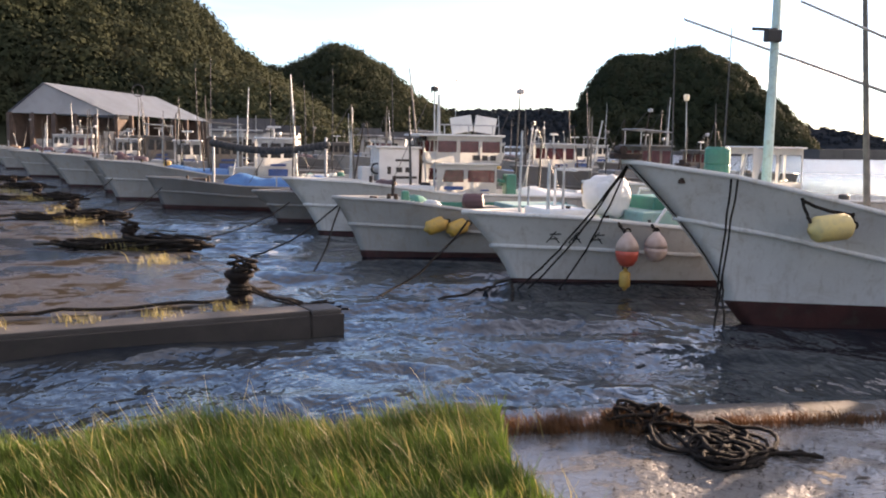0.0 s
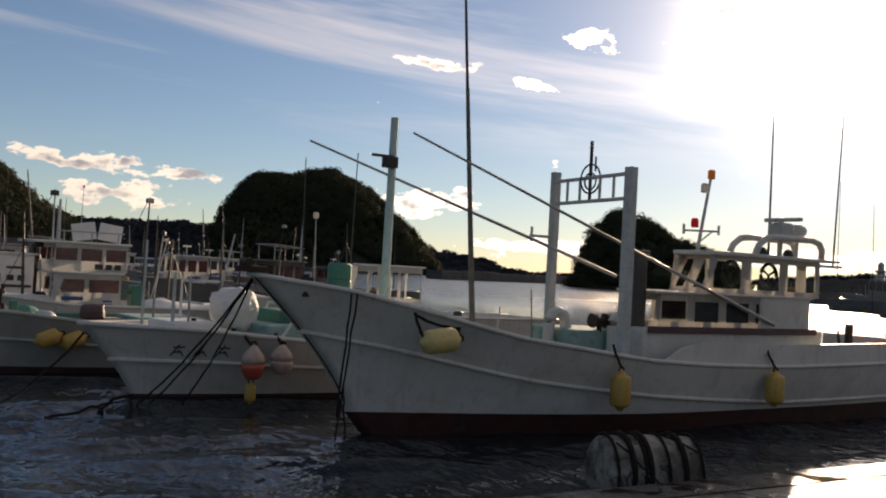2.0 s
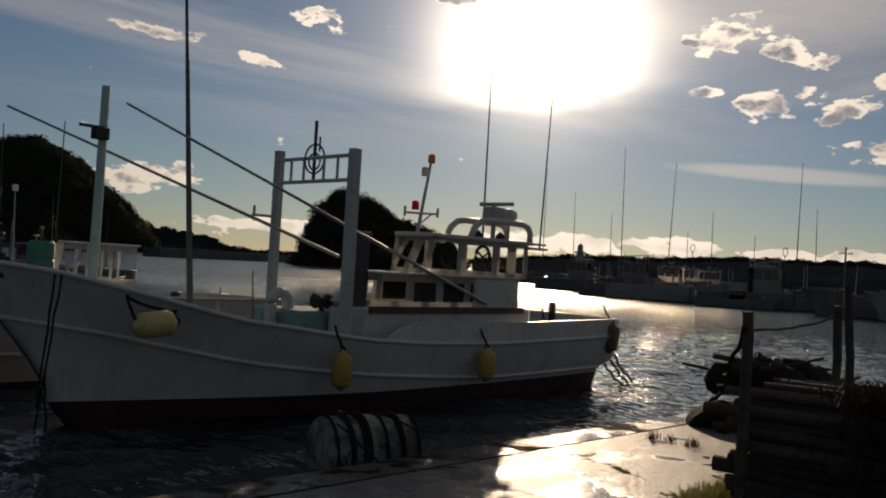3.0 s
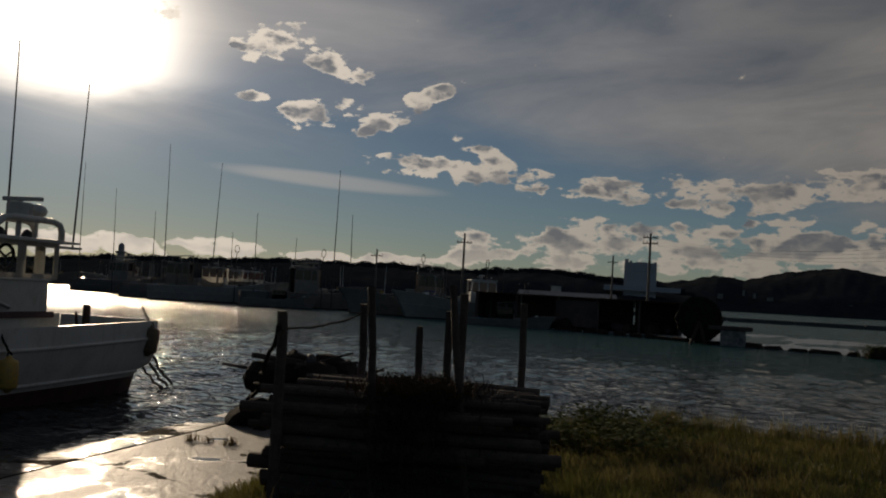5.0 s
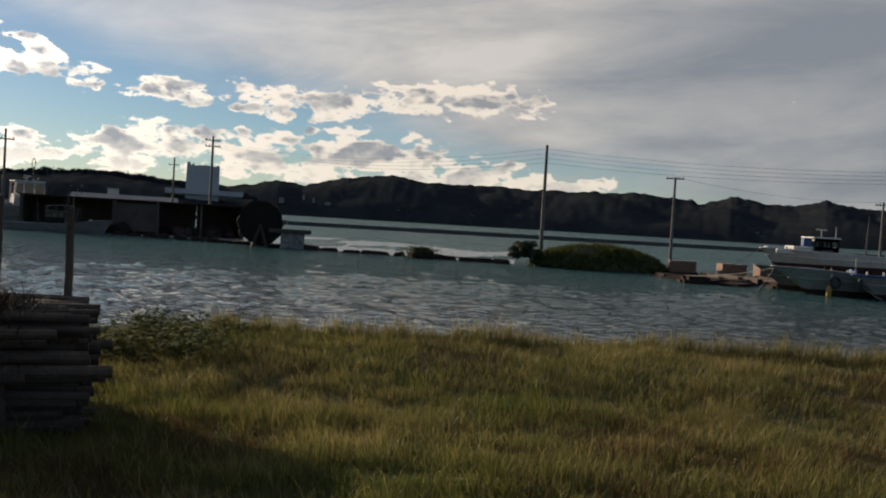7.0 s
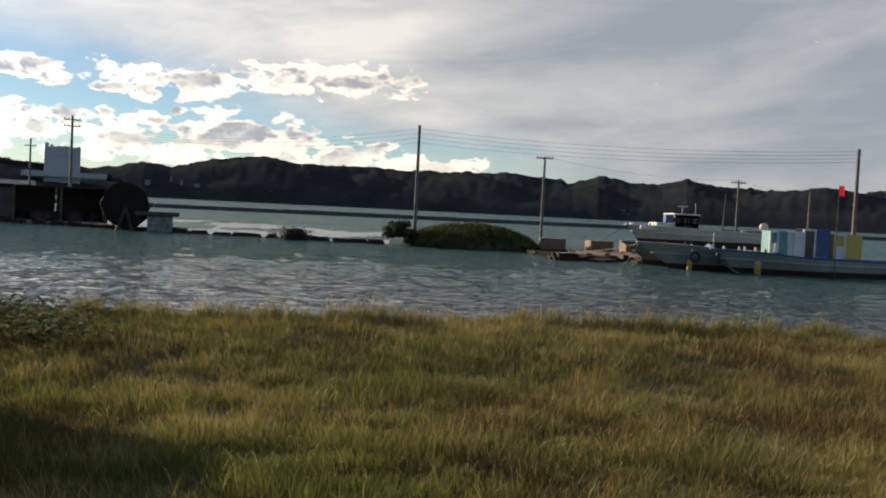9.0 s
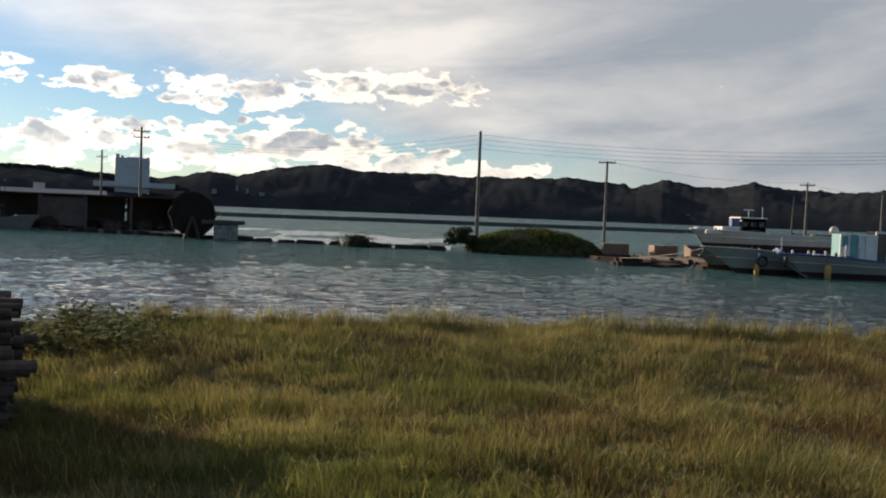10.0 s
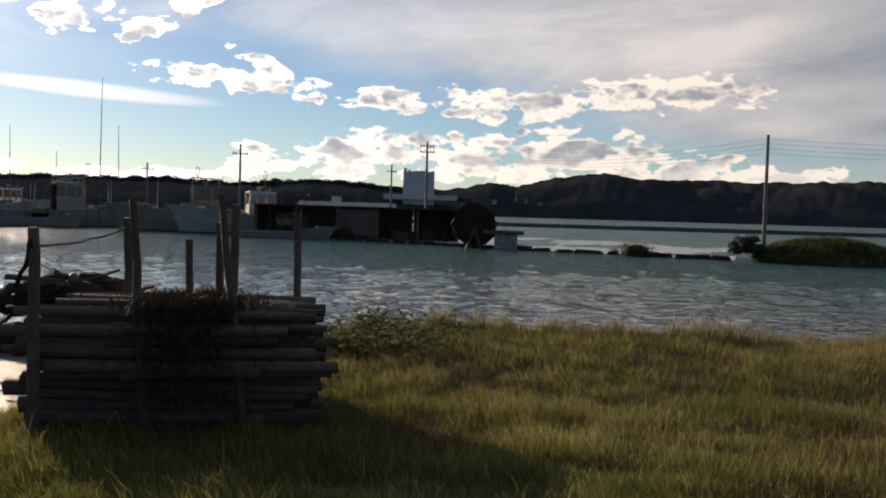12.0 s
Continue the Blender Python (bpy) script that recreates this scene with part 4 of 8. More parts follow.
def window_house(boat, name, x0, x1, y, z0, z1, n, paint, zw0, zw1, rake=0.0, glass=None, roof=0.08, brow=0.15, edge_w=0.06, yc=0.0):
    """A deckhouse of corner and mullion posts over a low wall, with glazed openings and a roof slab."""
    bm = bmesh.new()
    t = 0.05
    zs = (z0, zw0, zw1, z1)

    def cuts(a, b, k):
        out, w = [], (b - a) / k
        for i in range(k):
            out += [(a + w * i, False), (a + w * i + edge_w, True), (a + w * (i + 1) - edge_w, False)]
        return out
    loop = []
    for q, op in cuts(x0, x1, n):
        loop.append(((q, -y), op))
    for q, op in cuts(-y, y, 2):
        loop.append(((x1, q), op))
    for q, op in cuts(-x1, -x0, n):
        loop.append(((-q, y), op))
    for q, op in cuts(-y, y, 2):
        loop.append(((x0, -q), op))
    cols = []
    for (px, py), op in loop:
        cols.append([bm.verts.new((px + (rake * (z - z0) if px <= x0 + 1e-6 else 0), py + yc, z)) for z in zs])
    for i, (_, op) in enumerate(loop):
        A, B = cols[i], cols[(i + 1) % len(cols)]
        for r in range(3):
            if not (r == 1 and op):
                bm.faces.new((A[r], B[r], B[r + 1], A[r + 1]))
    bmesh.ops.solidify(bm, geom=bm.faces[:], thickness=-t)
    house = part(name, bm, paint, boat)
    for s in (-1, 1):
        for i in range(n):
            bm = bmesh.new()
            a = x0 + (x1 - x0) * (i + 0.5) / n
            box(bm, (a + (rake * (zw0 - z0) if i == 0 else 0), yc + s * (y - t / 2), (zw0 + zw1) / 2), ((x1 - x0) / n - 0.1, 0.012, zw1 - zw0))
            part("pane", bm, glass[i % len(glass)] if isinstance(glass, tuple) else glass or M_GLASS, house).visible_shadow = False
    bm = bmesh.new()
    box(bm, ((x0 + x1) / 2 - brow * 0.5 + (rake * (z1 - z0) * 0.5), yc, z1 + roof / 2), (x1 - x0 + brow + 0.15 - rake * (z1 - z0), 2 * y + 0.16, roof), 0, 0.025)
    part("roof", bm, paint, boat)
    return house


def stick(boat, name, a, b, r0, r1, mat, n=8, label=""):
    bm = bmesh.new()
    tube(bm, a, b, r0, r1, n)
    return part(name, bm, mat, boat, label, shade=False)


def ring(bm, c, R, r, ax="y", n=20, m=6):
    pts = []
    for i in range(n):
        a = i * math.tau / n
        if ax == "y":
            pts.append((c[0] + R * math.cos(a), c[1], c[2] + R * math.sin(a)))
        elif ax == "x":
            pts.append((c[0], c[1] + R * math.cos(a), c[2] + R * math.sin(a)))
        else:
            pts.append((c[0] + R * math.cos(a), c[1] + R * math.sin(a), c[2]))
    snake(bm, pts, r, m, closed=True)


def aft_pose(x, y, hx, hy, roll=0.0):
    return pose(x, y, 0, roll, 0, math.degrees(math.atan2(hy, hx)))


def build_large_boat():
    m = pose(3.964, 14.11, 0.323, 0, 0, 10.85) @ Matrix.Diagonal((0.885, 0.885, 0.885, 1))
    bt = thing("fishing_boat", m, "large white fishing boat with gantry and flybridge, moored afloat", "fishing boat", "moored fishing boats")
    hl = Hull(15.1, 3.75, [(-1.9, 2.34), (-0.5, 2.13), (0.65, 1.80), (1.8, 1.46), (4.6, 1.08), (6.5, 0.97), (9.0, 0.92), (15.2, 0.98)], 1.9, 1.0, 0.02, 0.66)
    lay_hull(bt, hl, M_WHITE, 0.15, knuckle=lambda u: 0.60 - 0.46 * min(1.0, u * 1.5))
    # raised bulwark amidships and aft
    for s in (-1, 1):
        bm = bmesh.new()
        prev = None
        for i in range(19):
            x = 5.8 + 9.3 * i / 18
            u = (x + 1.0) / (15.2 + 1.0)
            z0 = hl.sheer_at((x + 1.95) / 17.15)
            z1 = z0 + min(0.46, max(0.02, (x - 5.8) * 0.62))
            y = hl.half(u, z0) - 0.04
            ring_v = [bm.verts.new((x, s * y, z0)), bm.verts.new((x, s * y, z1)), bm.verts.new((x, s * (y - 0.08), z1)), bm.verts.new((x, s * (y - 0.08), z0 - 0.1))]
            if prev:
                for k in range(3):
                    bm.faces.new((prev[k], ring_v[k], ring_v[k + 1], prev[k + 1]))
            prev = ring_v
        part("bulwark", bm, M_WHITE, bt)
    bm = bmesh.new()
    box(bm, (15.14, 0, 1.2), (0.08, 2.8, 0.5), 0, 0.02)
    part("transom_board", bm, M_WHITE, bt)
    # foredeck: mast, drum, cleats
    stick(bt, "foremast", (0.66, 0, 1.6), (0.68, 0, 5.24), 0.085, 0.07, M_MINT, 10, "pale mint painted mast")
    bm = bmesh.new()
    box(bm, (0.55, -0.14, 4.42), (0.26, 0.16, 0.2), 0, 0.02)
    box(bm, (0.4, -0.14, 4.52), (0.44, 0.03, 0.05))
    part("floodlight", bm, M_BLACK, bt)
    bm = bmesh.new()
    lathe(bm, [(0.20, 0), (0.22, 0.03), (0.215, 0.28), (0.2, 0.3), (0.215, 0.33), (0.21, 0.56), (0.17, 0.6)], pose(-0.12, 0.25, 2.0), 14)
    part("drum", bm, M_GREEN, bt, "green plastic drum")
    for x, s in ((-1.0, -1), (2.9, -1), (3.4, 1)):
        bm = bmesh.new()
        tube(bm, (x, s * 0.3, hl.sheer_at((x + 1.95) / 17.15) - 0.2), (x, s * 0.3, hl.sheer_at((x + 1.95) / 17.15) + 0.18), 0.06)
        tube(bm, (x - 0.13, s * 0.3, hl.sheer_at((x + 1.95) / 17.15) + 0.1), (x + 0.13, s * 0.3, hl.sheer_at((x + 1.95) / 17.15) + 0.1), 0.03)
        part("bitt", bm, M_IRON, bt)
    bm = bmesh.new()
    box(bm, (-1.85, 0, 2.42), (0.5, 0.22, 0.1), 0, 0.02)
    tube(bm, (-1.95, -0.14, 2.52), (-1.95, 0.14, 2.52), 0.07, n=10)
    part("bow_roller", bm, M_IRON, bt)
    # tall dark whip mast
    stick(bt, "whip_mast", (2.62, 0, 1.2), (2.2, 0, 6.0), 0.062, 0.036, M_POLE)
    stick(bt, "whip", (2.2, 0, 5.95), (1.75, 0, 11.2), 0.034, 0.012, M_DARKPOLE, 6)
    stick(bt, "stay_rod", (3.35, -0.9, 1.05), (3.25, -0.9, 2.3), 0.02, 0.012, M_POLE, 6)
    for k in range(2):
        bm = bmesh.new()
        tube(bm, (3.55 + 0.3 * k, -0.9, 0.95), (3.55 + 0.3 * k, -0.9, 1.32), 0.1, 0.1, 10)
        part("vent_pipe", bm, M_STEEL, bt)
    bm = bmesh.new()
    box(bm, (2.9, 0, 1.26), (1.9, 1.5, 0.36), 0, 0.04, ry=6)
    part("hatch", bm, M_WHITE, bt)
    # gantry
    for s, x, r, zt in ((1, 5.55, 0.085, 4.84), (-1, 5.15, 0.095, 4.74)):
        bm = bmesh.new()
        box(bm, (x, s * 1.38, (zt + 1.0) / 2), (r * 2, r * 2, zt - 1.0), 0, 0.02)
        part("gantry_post", bm, M_STEEL, bt)
    bm = bmesh.new()
    for z in (4.62, 4.14):
        tube(bm, (5.5, 1.38, z), (5.15, -1.38, z), 0.04)
    for k in (0.2, 0.37, 0.63, 0.8):
        p = Vector((5.5, 1.38, 4.14)).lerp(Vector((5.15, -1.38, 4.14)), k)
        tube(bm, p, p + Vector((0, 0, 0.48)), 0.03)
    part("gantry_truss", bm, M_STEEL, bt)
    bm = bmesh.new()
    ring(bm, (5.33, 0.0, 4.60), 0.30, 0.02, "x", 18)
    ring(bm, (5.33, 0.0, 4.55), 0.17, 0.02, "x", 14)
    tube(bm, (5.33, 0.0, 4.14), (5.33, 0.0, 5.38), 0.035)
    tube(bm, (5.33, -0.14, 4.75), (5.33, -0.14, 5.05), 0.02)
    part("aerial", bm, M_DARKPOLE, bt)
    bm = bmesh.new()
    tube(bm, (5.5, 1.38, 3.42), (5.0, 1.5, 3.42), 0.03)
    tube(bm, (5.05, 1.5, 3.3), (5.05, 1.5, 3.62), 0.03)
    part("boom_cradle", bm, M_STEEL, bt)
    # fishing booms laid forward over the gantry
    stick(bt, "boom", (7.27, 1.2, 2.65), (-0.4, 1.2, 4.81), 0.045, 0.02, M_GALV)
    stick(bt, "boom", (9.74, -1.2, 1.77), (0.38, -1.2, 4.82), 0.045, 0.02, M_GALV)
    # winch and arched vents
    for x, y in ((4.9, 0.3), (5.9, -0.5)):
        bm = bmesh.new()
        pts = [(x - 0.22, y, 1.1)] + [(x - 0.22 * math.cos(a * math.pi / 8), y, 1.62 + 0.22 * math.sin(a * math.pi / 8)) for a in range(9)] + [(x + 0.22, y, 1.4)]
        snake(bm, pts, 0.12, 8)
        part("cowl_vent", bm, M_WHITE, bt)
    bm = bmesh.new()
    lathe(bm, [(0.15, -0.2), (0.15, -0.14), (0.07, -0.13), (0.07, 0.13), (0.15, 0.14), (0.15, 0.2)], pose(5.5, -0.3, 1.72, 0, 90, 0), 12)
    tube(bm, (5.5, -0.3, 1.0), (5.5, -0.3, 1.7), 0.05)
    part("winch", bm, M_IRON, bt)
    bm = bmesh.new()
    box(bm, (5.6, 0.4, 1.28), (1.5, 1.5, 0.5), 0, 0.05)
    part("fish_box", bm, M_DECK, bt)
    # lower house and flybridge
    bm = bmesh.new()
    box(bm, (8.6, -0.55, 1.28), (5.6, 1.4, 0.75), 0, 0.06)
    part("coaming", bm, M_WHITE, bt)
    window_house(bt, "deckhouse", 6.3, 11.05, 0.5, 1.6, 2.34, 5, M_WHITE, 1.78, 2.20, 0.12, (M_GLASS, M_DARKGLASS, M_DARKGLASS, M_DARKGLASS, M_DARKGLASS), roof=0.06, edge_w=0.12, yc=-0.6)
    bm = bmesh.new()
    box(bm, (6.0, -0.75, 2.05), (0.34, 0.34, 2.1), 0, 0.05)
    box(bm, (6.0, -0.75, 3.14), (0.40, 0.40, 0.08), 0, 0.02)
    part("exhaust_stack", bm, M_DARKPOLE, bt, "sooty dark exhaust stack")
    for s in (-1,):
        bm = bmesh.new()
        box(bm, (10.2, s * 1.12, 2.0), (1.7, 0.05, 0.78), 0, 0.015)
        part("side_panel", bm, M_WHITE, bt)
    bm = bmesh.new()
    box(bm, (8.5, -1.28, 1.62), (5.2, 0.06, 0.14), 0, 0.015)
    part("timber_rail", bm, M_MAROON, bt, "dark red-brown rail under the windows")
    window_house(bt, "flybridge", 7.6, 11.4, 0.5, 2.38, 3.2, 3, M_WHITE, 2.5, 3.12, 0.55, roof=0.09, brow=0.2, edge_w=0.14, yc=-0.6)
    bm = bmesh.new()
    box(bm, (11.75, -0.6, 3.25), (0.7, 1.1, 0.06), 0, 0.03)
    part("roof_brow", bm, M_WHITE, bt)
    for s in (-1, 1):
        bm = bmesh.new()
        hy = -0.62 + s * 0.36
        pts = [(9.3, hy, 3.28), (9.42, hy, 3.5), (9.65, hy, 3.66), (9.95, hy, 3.7), (11.25, hy, 3.7), (11.5, hy, 3.64), (11.6, hy, 3.5), (11.6, hy, 3.28)]
        snake(bm, pts, 0.075, 8)
        part("roof_hoop", bm, M_WHITE, bt, shade=True)
    bm = bmesh.new()
    box(bm, (9.75, -0.62, 3.69), (0.14, 0.72, 0.05))
    part("hoop_crossbar", bm, M_WHITE, bt)
    bm = bmesh.new()
    box(bm, (11.2, -0.62, 3.70), (0.14, 0.72, 0.05))
    part("hoop_crossbar", bm, M_WHITE, bt)
    for x in (8.75, 10.0):
        bm = bmesh.new()
        ring(bm, (x, -0.8, 2.84), 0.26, 0.04, "y", 22, 8)
        for a in (0.5, 2.6, 4.7):
            tube(bm, (x, -0.8, 2.84), (x + 0.26 * math.cos(a), -0.8, 2.84 + 0.26 * math.sin(a)), 0.025)
        tube(bm, (x, -0.8, 2.4), (x, -0.8, 2.84), 0.03)
        part("steering_wheel", bm, M_BLACK, bt)
    bm = bmesh.new()
    box(bm, (10.7, -0.6, 4.15), (1.25, 0.12, 0.1), 0, 0.03, ry=-5)
    box(bm, (10.6, -0.6, 3.9), (0.5, 0.36, 0.34), 0, 0.06)
    tube(bm, (10.6, -0.6, 3.2), (10.6, -0.6, 4.1), 0.06)
    part("radar", bm, M_STEEL, bt)
    bm = bmesh.new()
    bmesh.ops.create_uvsphere(bm, u_segments=12, v_segments=8, radius=0.2, matrix=pose(11.2, -0.6, 3.92) @ Matrix.Diagonal((1.25, 1, 0.8, 1)))
    tube(bm, (11.2, -0.6, 3.2), (11.2, -0.6, 3.85), 0.04)
    part("searchlight", bm, M_STEEL, bt)
    for x in (10.0, 10.9):
        bm = bmesh.new()
        bmesh.ops.create_uvsphere(bm, u_segments=10, v_segments=8, radius=0.12, matrix=pose(x, -0.6, 3.34) @ Matrix.Diagonal((1, 1, 1.2, 1)))
        part("roof_lamp", bm, M_BLACK, bt)
    # signal mast with lamps
    stick(bt, "lamp_mast", (8.4, 0, 2.5), (8.88, 0, 4.95), 0.05, 0.03, M_STEEL)
    bm = bmesh.new()
    tube(bm, (8.1, 0, 3.74), (9.22, 0, 3.78), 0.025)
    tube(bm, (8.1, 0, 3.66), (8.1, 0, 3.88), 0.03)
    tube(bm, (9.22, 0, 3.7), (9.22, 0, 3.92), 0.03)
    tube(bm, (8.6, 0, 3.5), (9.0, 0, 3.76), 0.02)
    part("crossarm", bm, M_STEEL, bt)
    for x, z, mat, nm in ((8.88, 5.04, M_AMBER, "amber_lamp"), (8.68, 4.72, M_CLEAR, "white_lamp"), (8.42, 3.92, M_REDLAMP, "red_lamp"), (8.12, 3.12, M_REDLAMP, "red_lamp")):
        bm = bmesh.new()
        lathe(bm, [(0.07, -0.1), (0.085, -0.08), (0.085, 0.08), (0.05, 0.11)], pose(x, -0.02, z), 10)
        part(nm, bm, mat, bt)
    stick(bt, "whip", (11.34, 0.3, 3.2), (11.3, 0.3, 7.9), 0.03, 0.012, M_DARKPOLE, 6)
    stick(bt, "whip", (13.0, -0.3, 3.15), (13.2, -0.3, 7.3), 0.026, 0.012, M_DARKPOLE, 6)
    bm = bmesh.new()
    box(bm, (12.6, -0.35, 3.16), (1.0, 0.3, 0.06))
    part("bracket", bm, M_STEEL, bt)
    bm = bmesh.new()
    tube(bm, (14.5, 0.2, 0.9), (14.5, 0.2, 1.75), 0.1, 0.1, 10)
    tube(bm, (13.9, 0.0, 0.9), (13.75, 0.0, 1.6), 0.06, 0.03)
    part("stern_post", bm, M_IRON, bt)
    return m, hl


A_POSE, A_HULL = build_large_boat()


def fender(p, r, length, mat, label, axis_rot=(0, 0, 0), name="fender", grp="fenders"):
    f = thing(name, pose(*p, *axis_rot), label, "fender", grp)
    bm = bmesh.new()
    h = length / 2
    lathe(bm, [(r * 0.25, -h - 0.05), (r * 0.42, -h), (r * 0.84, -h + r * 0.16), (r * 0.98, -h + r * 0.42), (r, 0), (r * 0.98, h - r * 0.42), (r * 0.84, h - r * 0.16), (r * 0.42, h), (r * 0.25, h + 0.06)], Matrix(), 16)
    part("body", bm, mat, f, shade=True)
    bm = bmesh.new()
    ring(bm, (0, 0, h + 0.07), 0.045, 0.018, "y", 10, 5)
    part("eye", bm, M_ROPE, f)
    return f


def on_boat(m, x, y, z):
    return m @ Vector((x, y, z))


def line_to(a, b, r=0.018, drop=0.02, seed=0, label="dark mooring rope hanging down the hull"):
    rope("rope", sag(a, b, drop, 8, 0.012, seed), r, label)


for x, y, z, r, ln, rot, mat, lab in ((0.86, -1.62, 1.40, 0.185, 0.56, (0, 84, 10), M_PALEBUOY, "faded yellow fender float lashed along a white hull"),
                                      (4.54, -2.02, 0.55, 0.17, 0.54, (0, 0, 0), M_YELLOW, "yellow fender float hanging at a white hull"),
                                      (8.79, -2.05, 0.50, 0.17, 0.54, (0, 0, 0), M_YELLOW, "yellow fender float hanging at a white hull"),
                                      (14.72, -1.55, 0.92, 0.22, 0.62, (0, 8, 0), M_OLDFLOAT, "worn brown fender float hanging at the stern")):
    p = on_boat(A_POSE, x, y, z)
    fender(p, r, ln, mat, lab, rot)
    if rot[1] < 50:
        line_to(p + Vector((0, 0, ln / 2 + 0.1)), on_boat(A_POSE, x, y + 0.25, z + ln / 2 + 0.55), 0.022)
line_to(on_boat(A_POSE, 0.52, -1.6, 1.48), on_boat(A_POSE, 0.5, -1.36, 1.84), 0.024)
line_to(on_boat(A_POSE, 1.2, -1.66, 1.47), on_boat(A_POSE, 1.3, -1.5, 1.62), 0.024)
line_to(on_boat(A_POSE, 0.5, -1.40, 1.80), on_boat(A_POSE, 1.25, -1.56, 1.6), 0.026, 0.04)
line_to(on_boat(A_POSE, -0.45, -0.9, 2.1), on_boat(A_POSE, -0.36, -0.42, 0.0), 0.016, 0.05)
rope('rope', [A_POSE @ (A_HULL.at(0.004, 2.3 - 0.21 * k, 0) + Vector((-0.03, -0.05, 0))) for k in range(11)], 0.012, 'dark chain lying along the raked stem')
line_to(on_boat(A_POSE, -0.35, -0.92, 2.1), on_boat(A_POSE, -0.40, -0.47, -0.4), 0.016, 0.03, 2)
line_to(on_boat(A_POSE, -0.15, -0.2, 0.5), on_boat(A_POSE, -0.2, -0.5, -0.5), 0.016, 0.02, 3)
for k in range(3):
    rope("rope", sag(on_boat(A_POSE, 15.1, -0.95 + 0.15 * k, 1.25 - 0.1 * k), on_boat(A_POSE, 16.75 - 0.42 * k, -1.15 - 0.1 * k, -0.4), 0.10 + 0.06 * k, 14, 0.035, 20 + k), 0.03, "knotted dark rope trailing from the stern into the water")


